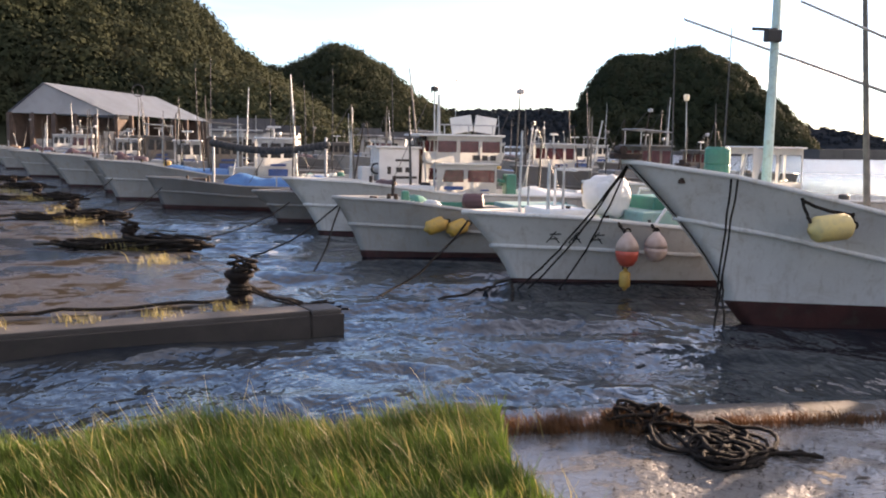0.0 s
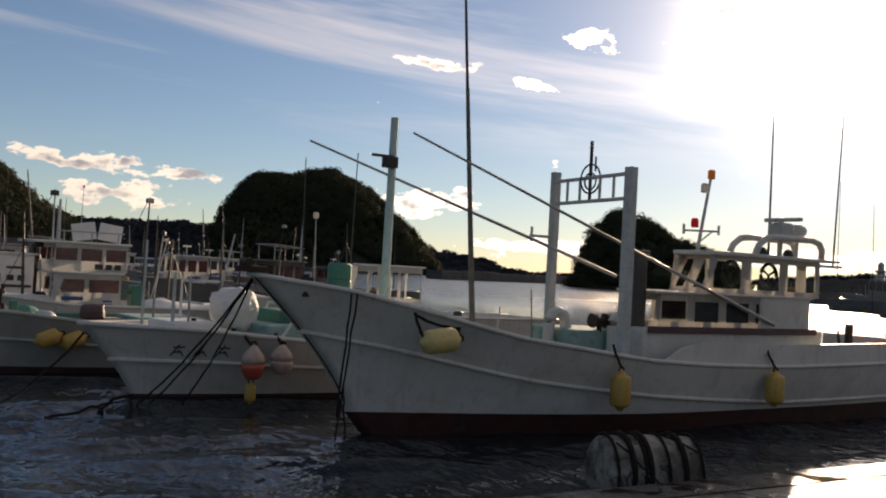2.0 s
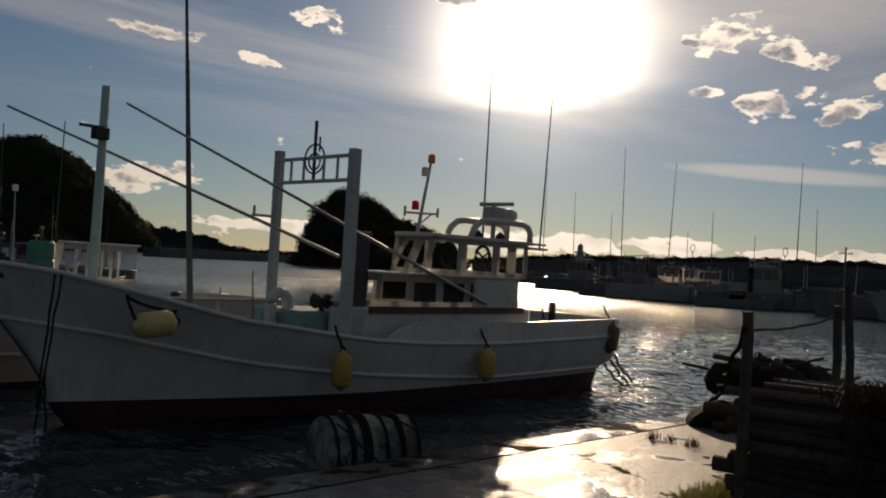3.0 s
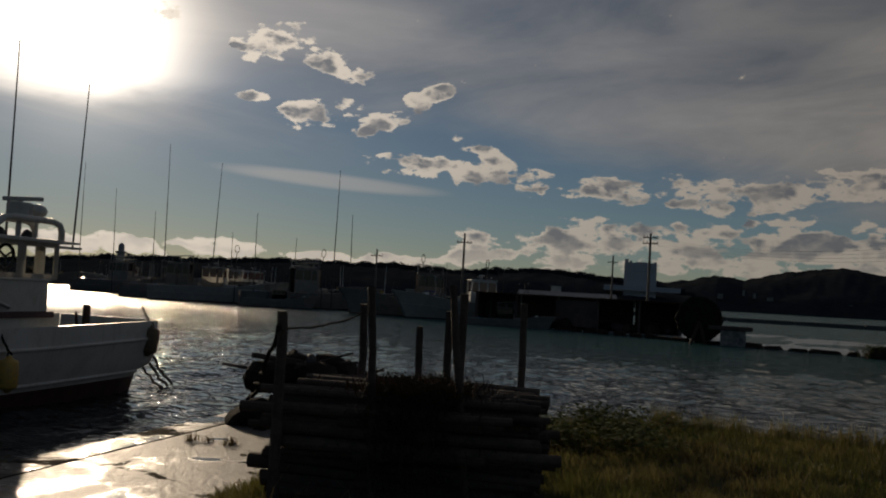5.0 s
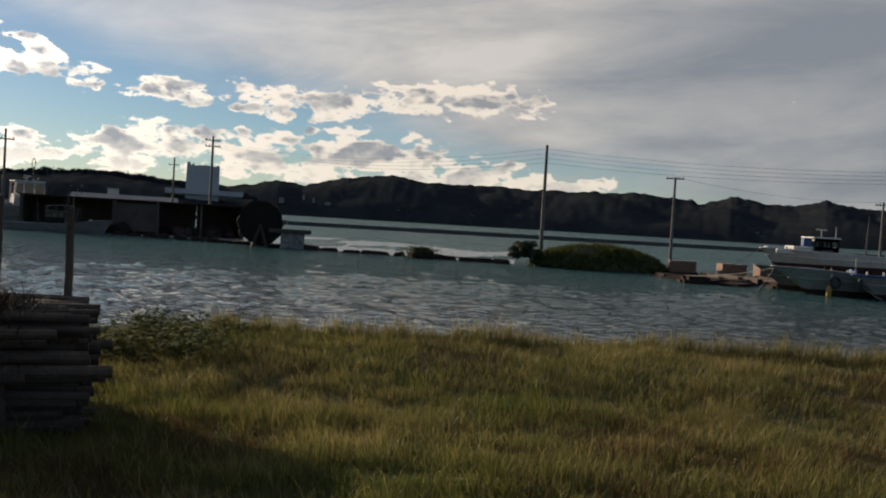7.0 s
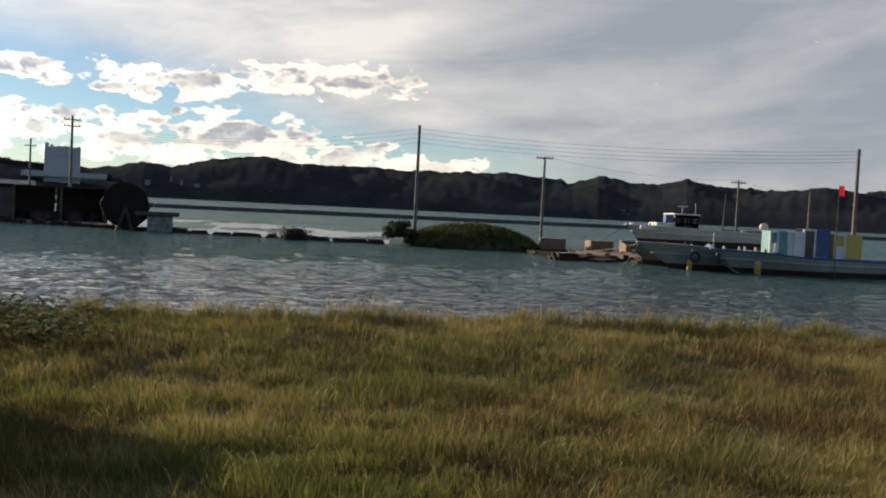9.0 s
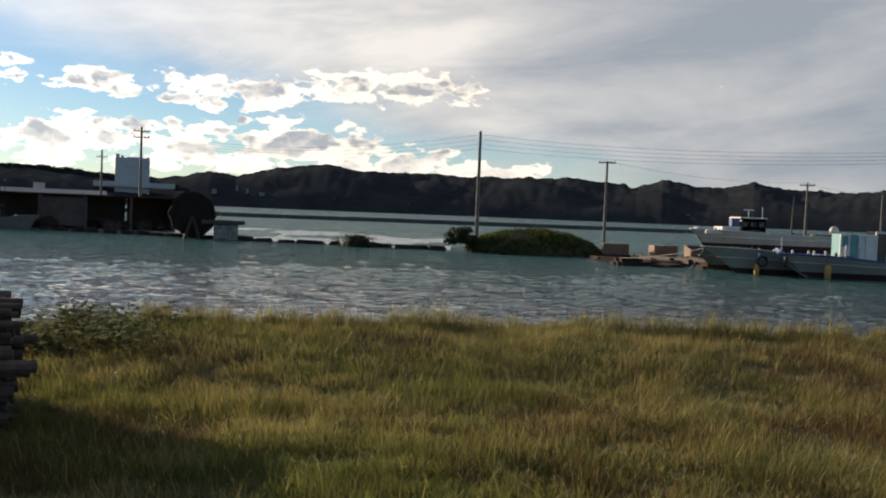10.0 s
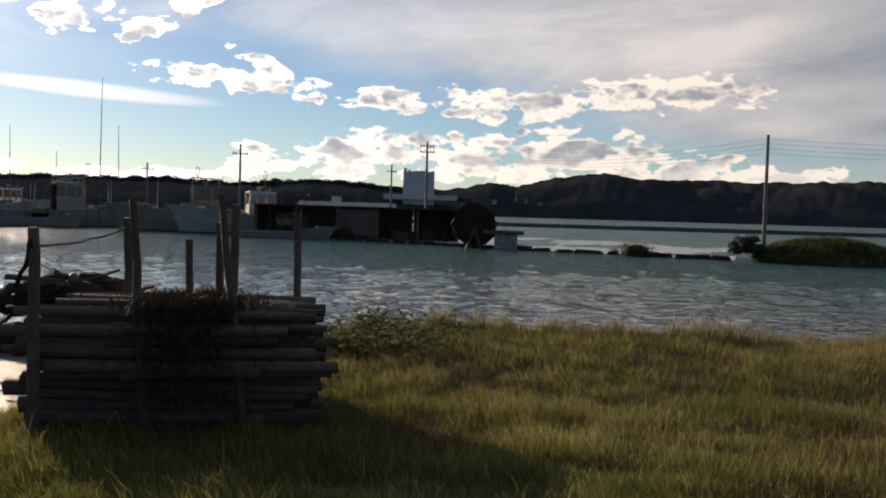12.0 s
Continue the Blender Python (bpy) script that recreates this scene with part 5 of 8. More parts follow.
def small_boat(m, length, beam, zb, zm, zs, over, label, paint=None, cab=None, seed=0, cap=None, extras=(), masts=(), grp="moored fishing boats", paint_z=0.12, clutter=9, glass=None, rig=0):
    """A smaller open fishing boat with an optional wheelhouse, covers and masts."""
    rng = random.Random(seed)
    paint = paint or M_WHITE
    bt = thing("fishing_boat", m, label, "fishing boat", grp)
    hl = Hull(length, beam, [(-over, zb), (length * 0.08, zb * 0.86 + zm * 0.14), (length * 0.3, zm * 1.06), (length * 0.6, zm), (length, zs)], over, 0.4, paint_z)
    lay_hull(bt, hl, paint, 0.28, cap=cap)
    deck = zm - 0.28
    if cab:
        x0, x1, y, z1, fly = cab
        window_house(bt, "wheelhouse", x0, x1, y, deck - 0.05, z1, 3, M_PAINTWHITE if paint is not M_DULL else paint, deck + (z1 - deck) * 0.58, z1 - 0.16, 0.12, glass or rng.choice((M_CURTAIN, M_DARKGLASS, M_DARKGLASS)))
        bm = bmesh.new()
        box(bm, (x0 - 0.55, 0, deck + 0.3), (1.1, y * 1.7, 0.7), 0, 0.06)
        part("trunk_cabin", bm, paint, bt)
        bm = bmesh.new()
        box(bm, ((x0 + x1) / 2 + 0.1, -y - 0.02, deck + (z1 - deck) * 0.25), ((x1 - x0) * 0.5, 0.02, (z1 - deck) * 0.16))
        part("lettering", bm, M_NAVY, bt, "row of dark blue lettering too small to read")
        bm = bmesh.new()
        box(bm, ((x0 + x1) / 2 + 0.1, -y - 0.02, deck + (z1 - deck) * 0.42), ((x1 - x0) * 0.4, 0.02, (z1 - deck) * 0.05))
        part("lettering", bm, M_NAVY, bt, "row of dark blue lettering too small to read")
        bm = bmesh.new()
        tube(bm, ((x0 + x1) / 2, 0, z1), ((x0 + x1) / 2, 0, z1 + 0.5), 0.03)
        box(bm, ((x0 + x1) / 2, 0, z1 + 0.52), (0.6, 0.08, 0.08), rng.uniform(-30, 60), 0.02)
        part("radar", bm, M_STEEL, bt)
        if fly:
            for sx in (x0 + 0.15, x1 - 0.1):
                for s in (-1, 1):
                    stick(bt, "awning_post", (sx, s * y * 0.8, z1 + 0.05), (sx, s * y * 0.8, z1 + fly), 0.025, 0.025, M_GALV, 6)
            bm = bmesh.new()
            box(bm, ((x0 + x1) / 2, 0, z1 + fly), (x1 - x0, y * 1.8, 0.05), 0, 0.02, ry=4)
            part("awning", bm, rng.choice((M_DULL, M_STEEL, M_GALV)), bt)
    for kind, x, y, z, sx, sy, sz, mat in extras:
        bm = bmesh.new()
        if kind == "box":
            box(bm, (x, y, z), (sx, sy, sz), 0, 0.04)
        elif kind == "cover":
            n = 10
            rows = []
            for i in range(n + 1):
                u = i / n
                row = []
                for j in range(7):
                    v = j / 6
                    hgt = math.sin(math.pi * v) ** 0.6 * (0.8 + 0.2 * math.sin(u * 9)) * sz
                    row.append(bm.verts.new((x + (u - 0.5) * sx, y + (v - 0.5) * sy, z + hgt * (0.6 + 0.4 * math.sin(math.pi * min(1, u * 1.2))) + rng.uniform(-0.02, 0.02))))
                rows.append(row)
            for a, b in zip(rows, rows[1:]):
                for j in range(6):
                    bm.faces.new((a[j], b[j], b[j + 1], a[j + 1]))
            for row in (rows[0], rows[-1]):
                bm.faces.new(row)
        elif kind == "roll":
            lathe(bm, [(0.05, -sx / 2 - 0.03), (sz * 0.9, -sx / 2), (sz, -sx / 2 + 0.06), (sz * 0.97, 0), (sz, sx / 2 - 0.06), (sz * 0.9, sx / 2), (0.05, sx / 2 + 0.03)], pose(x, y, z, 90, 0, sy), 26)
            bmesh.ops.subdivide_edges(bm, edges=bm.edges[:], cuts=2, use_grid_fill=True)
            for v in bm.verts:
                v.co += (v.co - Vector((x, y, z))) * (0.13 * noise.noise(v.co * 5.0) + 0.07 * noise.noise(v.co * 13.0))
        elif kind == "drum":
            lathe(bm, [(sx, 0), (sx, sz * 0.9), (sx * 0.85, sz)], pose(x, y, z), 12)
        elif kind == "post":
            tube(bm, (x, y, z), (x + sx, y, z + sz), sy, sy * 0.8)
        nm = {"box": "deck_box", "cover": "tarpaulin_cover", "roll": "covered_net_drum", "drum": "drum", "post": "post"}[kind]
        part(nm, bm, mat, bt, shade=kind in ("roll", "cover"))
    for x, h, lean, r in masts:
        bm = bmesh.new()
        z0 = deck
        tube(bm, (x, 0, z0), (x + lean * 0.5, 0, z0 + h * 0.5), r, r * 0.8, 6)
        tube(bm, (x + lean * 0.5, 0, z0 + h * 0.5), (x + lean, 0, z0 + h), r * 0.8, r * 0.35, 6)
        part("mast", bm, rng.choice((M_STEEL, M_POLE, M_DARKPOLE)), bt)
    # leaning poles and stays over the deck
    for i in range(rig):
        x, h = rng.uniform(0.2, 0.85) * length, rng.uniform(1.3, 3.4)
        tip = Vector((x + rng.uniform(-0.5, 0.5), rng.uniform(-0.5, 0.5), deck + h))
        bm = bmesh.new()
        tube(bm, (x, rng.uniform(-0.7, 0.7), deck), tip, 0.035, 0.02, 6)
        part("deck_pole", bm, rng.choice((M_STEEL, M_POLE, M_DARKPOLE, M_IRON)), bt)
        bm = bmesh.new()
        tube(bm, tip, (x + rng.choice((-1, 1)) * rng.uniform(0.8, 2.0), rng.uniform(-0.8, 0.8), deck + 0.2), 0.01, n=5)
        part("stay", bm, M_DARKPOLE, bt)
        if rng.random() < 0.5:
            bm = bmesh.new()
            box(bm, tip - Vector((0, 0, 0.1)), (0.2, 0.14, 0.14), rng.uniform(0, 90), 0.03)
            part("work_lamp", bm, rng.choice((M_BLACK, M_GALV, M_DULL)), bt)
    # odds and ends on deck: crates, drums, coiled line, rail posts
    for i in range(clutter):
        x = rng.uniform(0.12, 0.92) * length
        y = rng.uniform(-0.3, 0.3) * beam
        if cab and cab[0] - 1.3 < x < cab[1] + 0.2:
            continue
        u = x / length
        z = hl.sheer_at(u) - 0.3
        bm = bmesh.new()
        q = rng.random()
        if q < 0.35:
            box(bm, (x, y, z + 0.2), (rng.uniform(0.3, 0.7), rng.uniform(0.3, 0.5), rng.uniform(0.25, 0.5)), rng.uniform(-25, 25), 0.02)
            part("deck_crate", bm, rng.choice((M_BLUE, M_PAINTWHITE, M_GREEN, M_STYRO, M_CRATE)), bt)
        elif q < 0.6:
            lathe(bm, [(0.14, 0), (0.16, 0.05), (0.15, 0.4), (0.1, 0.44)], pose(x, y, z), 10)
            part("deck_tub", bm, rng.choice((M_GREEN, M_YELLOW, M_BLACK, M_PAINTWHITE)), bt)
        elif q < 0.8:
            tube(bm, (x, -beam * 0.42, z), (x, -beam * 0.42, z + rng.uniform(0.6, 1.1)), 0.025, n=6)
            part("rail_post", bm, M_GALV, bt)
        else:
            bmesh.ops.create_icosphere(bm, subdivisions=2, radius=0.28, matrix=pose(x, y, z + 0.15) @ Matrix.Diagonal((1.3, 1, 0.8, 1)))
            for v in bm.verts:
                v.co += Vector((1, 1, 1)) * 0.09 * noise.noise(v.co * 4)
            part("net_roll", bm, rng.choice((M_ROPE, M_MAROON, M_GREEN, M_IRON)), bt)
    for i in range(2):
        x = rng.uniform(0.05, 0.2) * length
        bm = bmesh.new()
        tube(bm, (x, -0.15, hl.sheer_at(0.15) - 0.3), (x, -0.15, hl.sheer_at(0.15) + 0.15), 0.05)
        part("bitt", bm, M_IRON, bt)
    return bt, hl


B_POSE = aft_pose(1.06, 17.62, 0.92, 0.3)
B_BOAT, B_HULL = small_boat(B_POSE, 9.5, 2.7, 1.36, 1.06, 1.05, 1.0, "white fishing boat with a covered net drum on deck", M_WHITE, None, 11, None,
           [("roll", 1.95, 0.1, 1.64, 0.6, 20, 0.40, M_PAINTWHITE), ("box", 0.95, 0.1, 1.25, 0.9, 1.2, 0.35, M_PAINTWHITE), ("post", 0.55, -0.3, 0.9, 0.0, 0.04, 1.4, M_STEEL), ("post", 0.85, -0.3, 0.9, 0.0, 0.03, 1.35, M_GALV),
            ("box", 3.0, 0, 1.15, 1.6, 1.7, 0.5, M_DECK), ("box", 3.2, 0.2, 1.5, 0.9, 1.0, 0.3, M_GREEN), ("drum", 0.35, 0.25, 0.95, 0.14, 0, 0.3, M_GREEN), ("post", 0.1, 0.0, 0.9, 0.02, 0.03, 1.95, M_STEEL), ("box", 5.5, 0, 1.1, 2.2, 1.6, 0.5, M_PAINTWHITE), ("post", 2.7, -0.75, 0.9, 0.35, 0.03, 0.85, M_PAINTWHITE), ("post", 2.7, 0.75, 0.9, 0.35, 0.03, 0.85, M_PAINTWHITE), ("box", 3.05, 0, 1.76, 0.06, 1.6, 0.06, M_PAINTWHITE), ("box", 2.75, -0.75, 1.12, 0.6, 0.04, 0.3, M_PAINTWHITE), ("post", 1.05, 0.5, 0.9, 0.0, 0.03, 1.25, M_PAINTWHITE), ("box", 1.1, 0.1, 2.14, 0.06, 0.9, 0.05, M_PAINTWHITE), ("box", 1.1, 0.1, 1.75, 0.04, 0.85, 0.035, M_PAINTWHITE), ("box", 1.45, 0.5, 2.14, 0.75, 0.05, 0.05, M_PAINTWHITE), ("post", 2.35, -0.85, 1.0, 0.45, 0.035, 0.62, M_PAINTWHITE), ("box", 3.35, -0.85, 1.62, 1.15, 0.06, 0.05, M_PAINTWHITE), ("box", 3.4, -0.6, 1.36, 1.0, 0.04, 0.45, M_GREEN)],
           [(3.6, 2.2, 0.0, 0.03)])
C_POSE = aft_pose(-2.11, 21.69, 0.95, 0.25)
small_boat(C_POSE, 9.0, 2.5, 1.33, 0.98, 0.95, 0.66, "white fishing boat with green lined deck and yellow floats", M_CREAM, None, 12, None,
           [("box", 0.95, -0.3, 1.2, 0.16, 0.2, 0.6, M_GREEN), ("box", 3.6, 0.9, 1.02, 3.6, 0.06, 0.3, M_GREEN), ("box", 3.5, -0.92, 1.0, 2.4, 0.05, 0.16, M_GREEN), ("roll", 2.6, -0.2, 1.25, 0.45, 70, 0.2, M_MAROON), ("roll", 1.6, -0.2, 1.12, 0.4, 20, 0.17, M_STEEL), ("box", 4.2, 0, 1.0, 1.6, 1.5, 0.4, M_DECK), ("drum", 0.3, 0.1, 1.0, 0.1, 0, 0.35, M_IRON)],
           [(5.6, 2.6, 0.0, 0.04)])


def bars(boat, rows, mat, label):
    """Plain bars where small writing stands: x, y, z, length, height."""
    for x, y, z, w, h in rows:
        bm = bmesh.new()
        box(bm, (x, y, z), (w, 0.012, h))
        part("lettering", bm, mat, boat, label)


def tall_cabin_boat():
    bt, hl = small_boat(aft_pose(-3.66, 26.26, 0.95, 0.25), 11.0, 3.0, 1.55, 1.15, 1.15, 1.0, "white fishing boat with a two-tier wheelhouse and curtained windows", M_WHITE, None, 13, None,
               [("cover", 6.8, 0, 1.0, 2.4, 1.8, 0.45, M_PAINTWHITE), ("drum", 7.8, -0.5, 1.0, 0.22, 0, 0.5, M_YELLOW), ("drum", 8.3, -0.4, 1.0, 0.2, 0, 0.45, M_YELLOW), ("box", 5.35, -0.5, 1.3, 0.3, 0.4, 0.9, M_GREEN), ("box", 2.5, -0.1, 1.15, 1.2, 1.3, 0.5, M_PAINTWHITE)],
               [(2.6, 2.7, -0.1, 0.045), (6.4, 2.2, 0.1, 0.05)], rig=4)
    window_house(bt, "wheelhouse", 3.05, 4.85, 0.85, 0.87, 2.0, 2, M_PAINTWHITE, 1.52, 1.86, 0.32, M_CURTAIN, roof=0.05, brow=0.1)
    window_house(bt, "upper_cabin", 3.1, 5.0, 0.8, 2.06, 2.78, 3, M_PAINTWHITE, 2.34, 2.66, 0.05, M_CURTAIN, roof=0.06, brow=0.5, edge_w=0.05)
    bars(bt, [(3.6, -0.87, 1.36, 0.55, 0.10), (3.6, -0.87, 1.18, 0.55, 0.10), (3.6, -0.87, 1.02, 0.45, 0.06), (4.5, -0.87, 1.3, 0.24, 0.05), (4.5, -0.87, 1.2, 0.3, 0.05), (4.5, -0.87, 1.1, 0.34, 0.05)], M_NAVY, "dark lettering too small to read")
    bars(bt, [(4.25, -0.82, 2.2, 0.22, 0.14), (4.5, -0.82, 2.2, 0.16, 0.14), (4.74, -0.82, 2.2, 0.16, 0.14)], M_BLACK, "dark painted characters, too small to read")
    for x, ry in ((3.95, -10), (4.65, 8)):
        bm = bmesh.new()
        box(bm, (x, -0.3, 3.12), (0.62, 0.05, 0.46), 0, 0.015, ry=ry)
        part("tilted_panel", bm, M_PAINTWHITE, bt, "white panel standing on the cabin roof")
    for x in (3.35, 4.05, 4.75):
        stick(bt, "roof_rail_post", (x, -0.7, 2.84), (x, -0.7, 3.1), 0.018, 0.018, M_GALV, 6)
    stick(bt, "roof_rail", (3.2, -0.7, 3.1), (4.9, -0.7, 3.1), 0.018, 0.018, M_GALV, 6)
    for k in range(2):
        bm = bmesh.new()
        box(bm, (5.12 + 0.2 * k, -0.3, 1.55 - 0.12 * k), (0.22, 0.5, 0.09), 12 * k, 0.03, ry=8)
        part("folded_tarpaulin", bm, M_GREEN, bt)


def plain_cabin_boat():
    bt, hl = small_boat(aft_pose(-5.46, 30.06, 0.95, 0.25), 10.0, 2.7, 0.98, 1.05, 1.05, 0.8, "weathered white fishing boat with a plain lettered cabin and maroon cover", M_DULL, None, 14, None,
               [("cover", 1.6, 0, 0.95, 2.3, 1.6, 0.42, M_MAROON), ("cover", 5.9, 0, 1.3, 1.9, 1.5, 1.1, M_MAROON), ("box", 0.9, -0.4, 1.15, 0.3, 0.3, 0.35, M_IRON), ("box", 2.75, -0.3, 1.35, 0.4, 0.7, 0.9, M_PAINTWHITE)],
               [(2.3, 2.9, 0.05, 0.05), (4.7, 4.2, -0.5, 0.05), (5.2, 3.4, 0.0, 0.1)], rig=5)
    bm = bmesh.new()
    box(bm, (3.72, -0.1, 1.62), (1.3, 1.5, 1.56), 0, 0.05)
    part("cabin", bm, M_PAINTWHITE, bt)
    bm = bmesh.new()
    box(bm, (3.7, -0.1, 2.43), (1.5, 1.66, 0.06), 0, 0.02)
    part("roof", bm, M_PAINTWHITE, bt)
    bars(bt, [(3.85, -0.858, 2.02, 0.5, 0.07), (3.72, -0.858, 1.72, 0.2, 0.16), (4.02, -0.858, 1.72, 0.2, 0.16), (3.4, -0.858, 1.7, 0.12, 0.24), (3.95, -0.858, 1.48, 0.7, 0.08)], M_BLACK, "dark painted characters, too small to read")
    window_house(bt, "after_cabin", 4.6, 6.4, 0.75, 1.0, 2.75, 3, M_DULL, 2.2, 2.62, 0.0, M_CURTAIN, roof=0.05, brow=0.1, edge_w=0.06)
    for x in (2.9, 3.1):
        stick(bt, "ladder_rail", (x, -0.7, 1.0), (x, -0.55, 2.4), 0.02, 0.02, M_GALV, 6)
    bm = bmesh.new()
    ring(bm, (3.02, -0.72, 1.75), 0.16, 0.035, "y", 18, 6)
    part("lifebuoy", bm, M_BLACK, bt, "dark ring hung on the cabin")


tall_cabin_boat()
plain_cabin_boat()
small_boat(aft_pose(-10.66, 35.26, 0.97, 0.14), 9.5, 2.5, 1.13, 0.82, 0.8, 0.55, "weathered white fishing boat under blue tarpaulins", M_DULL, None, 15, None,
           [("cover", 3.6, 0, 0.8, 2.6, 1.7, 0.6, M_BLUE), ("cover", 6.3, 0, 0.8, 2.3, 1.7, 0.55, M_BLUE), ("box", 1.4, -0.3, 0.95, 0.5, 0.4, 0.35, M_IRON)], [(2.4, 1.3, 0.3, 0.05)], rig=3)
small_boat(aft_pose(-1.86, 24.36, 0.97, 0.2), 3.8, 1.5, 0.55, 0.42, 0.42, 0.15, "small grey tender with an outboard between boats", M_WHITE, None, 16, M_STEEL, [("post", 0.2, -0.3, 0.3, 0.1, 0.05, 1.3, M_IRON)])

# row of boats farther along the pier
KINDS = [
    ("white fishing boat with a long bow and wheelhouse", (4.6, 6.2, 0.85, 2.6, 0.7), [("cover", 2.5, 0, 1.0, 2.4, 1.6, 0.45, M_BLUE)], [(2.6, 3.0, 0.0, 0.05), (6.4, 4.2, 0.15, 0.05)]),
    ("weathered white fishing boat with bare masts", (5.2, 6.6, 0.8, 2.4, 0.0), [("cover", 3.0, 0, 1.05, 1.8, 1.4, 0.9, M_MAROON)], [(3.4, 3.4, 0.1, 0.05), (7.0, 4.0, -0.2, 0.05)]),
    ("white fishing boat with a blue striped cover", (5.6, 7.2, 0.9, 2.6, 0.0), [("cover", 3.2, 0, 1.0, 3.4, 1.7, 0.55, M_BLUE), ("drum", 1.2, 0, 0.9, 0.2, 0, 0.4, M_RUBBER)], [(4.9, 2.8, 0.0, 0.06), (7.4, 4.6, -0.3, 0.05)]),
]
k = 0
for u, n, kind, ln in ((28.5, 2.6, 2, 11.5), (34.0, 3.2, 0, 11.0), (39.5, 2.4, 1, 10.0), (46.0, 3.0, 0, 11.5), (52.0, 2.0, 1, 10.0), (58.5, 3.0, 2, 12.0), (66.0, 2.0, 0, 11.0), (74.0, 2.5, 1, 11.0), (82.0, 2.0, 2, 12.0)):
    p = pier_point(u, n)
    lab, cab, ex, ms = KINDS[kind]
    rng = random.Random(50 + k)
    small_boat(aft_pose(p.x, p.y, 0.93 + rng.uniform(-0.03, 0.03), 0.28 + rng.uniform(-0.08, 0.08)), ln, 2.8, rng.uniform(1.4, 1.75), rng.uniform(1.0, 1.15), 1.1, rng.uniform(0.8, 1.2), lab, rng.choice((M_DULL, M_CREAM, M_DULL)), cab, 60 + k, None, ex, ms, rig=5, clutter=14)
    k += 1
# boats lying farther out in the basin
for x, y, kind in ((3.5, 40, 0), (-1.0, 46, 2), (9.0, 52, 1), (2.0, 60, 2), (-6.0, 58, 0), (-13.0, 66, 1), (-2.0, 74, 2), (8.0, 80, 0), (-12.0, 84, 2), (3.0, 92, 1)):
    lab, cab, ex, ms = KINDS[kind]
    rng = random.Random(90 + k)
    small_boat(aft_pose(x, y, 0.9, 0.35 + rng.uniform(-0.2, 0.2)), 12.0, 3.0, 1.7, 1.2, 1.2, 1.0, lab, rng.choice((M_DULL, M_CREAM)), cab, 80 + k, None, ex, [(m[0], m[1] * rng.uniform(0.8, 1.3), m[2], m[3]) for m in ms], rig=5, clutter=12)
    k += 1
# boat seen beyond the large one
beyond, _ = small_boat(aft_pose(4.2, 24.35, 0.93, 0.36), 11.0, 2.9, 1.7, 1.25, 1.2, 1.0, "white fishing boat with a windowed cabin", M_WHITE, None, 17, None, [("box", 2.6, 0, 1.25, 1.6, 1.3, 0.6, M_PAINTWHITE)], [(0.9, 2.0, 0.0, 0.04)])
window_house(beyond, "wheelhouse", 3.6, 5.3, 0.7, 1.0, 2.62, 2, M_PAINTWHITE, 1.72, 2.46, 0.28, M_GLASS, roof=0.05, brow=0.1, edge_w=0.05)

# brushed name on the bow of the second boat, as plain strokes
STROKES = ((-0.09, 0.06, 0.10, 0.07), (0.0, 0.12, -0.10, -0.10), (0.0, 0.02, 0.11, -0.10), (-0.06, -0.03, 0.07, -0.02), (-0.02, 0.1, -0.02, -0.08))
for i, x in enumerate((0.55, 0.92, 1.28)):
    bm = bmesh.new()
    for a in STROKES[i % 2:4 + i % 2]:
        quad = []
        for px, pz in ((a[0], a[1]), (a[2], a[3])):
            for w in (-0.014, 0.014):
                z = 0.93 + pz + w * (1 if abs(a[2] - a[0]) > abs(a[3] - a[1]) else 0)
                xx = x + px + w * (0 if abs(a[2] - a[0]) > abs(a[3] - a[1]) else 1)
                u = (xx - B_HULL.stem(z)) / (B_HULL.L - B_HULL.stem(z))
                quad.append(B_HULL.at(u, z, -1, -0.012))
        vs4 = [bm.verts.new(q) for q in (quad[0], quad[1], quad[3], quad[2])]
        bm.faces.new(vs4)
    part("lettering", bm, M_BLACK, B_BOAT, "dark brushed character, too worn to read")
# floats and lines on the middle boats


def pear_buoy(p, r, length, low, label):
    """A pear-shaped buoy whose lower part may have a colour of its own."""
    f = thing("buoy", pose(*p), label, "buoy", "mooring buoys")
    h = length / 2
    bm = bmesh.new()
    lathe(bm, [(r * 0.98, 0.0), (r * 0.93, h * 0.35), (r * 0.7, h * 0.7), (r * 0.4, h * 0.95), (r * 0.22, h * 1.15)], Matrix(), 18)
    part("top", bm, M_PINKWHITE, f, "pale pink worn top" if low is not M_PINKWHITE else "", shade=True)
    bm = bmesh.new()
    lathe(bm, [(r * 0.2, -h * 1.02), (r * 0.55, -h * 0.95), (r * 0.85, -h * 0.6), (r * 0.98, -h * 0.25), (r * 0.98, -0.002)], Matrix(), 18)
    part("bottom", bm, low, f, shade=True)
    bm = bmesh.new()
    ring(bm, (0, 0, h * 1.2), 0.05, 0.02, "y", 10, 5)
    part("eye", bm, M_ROPE, f)


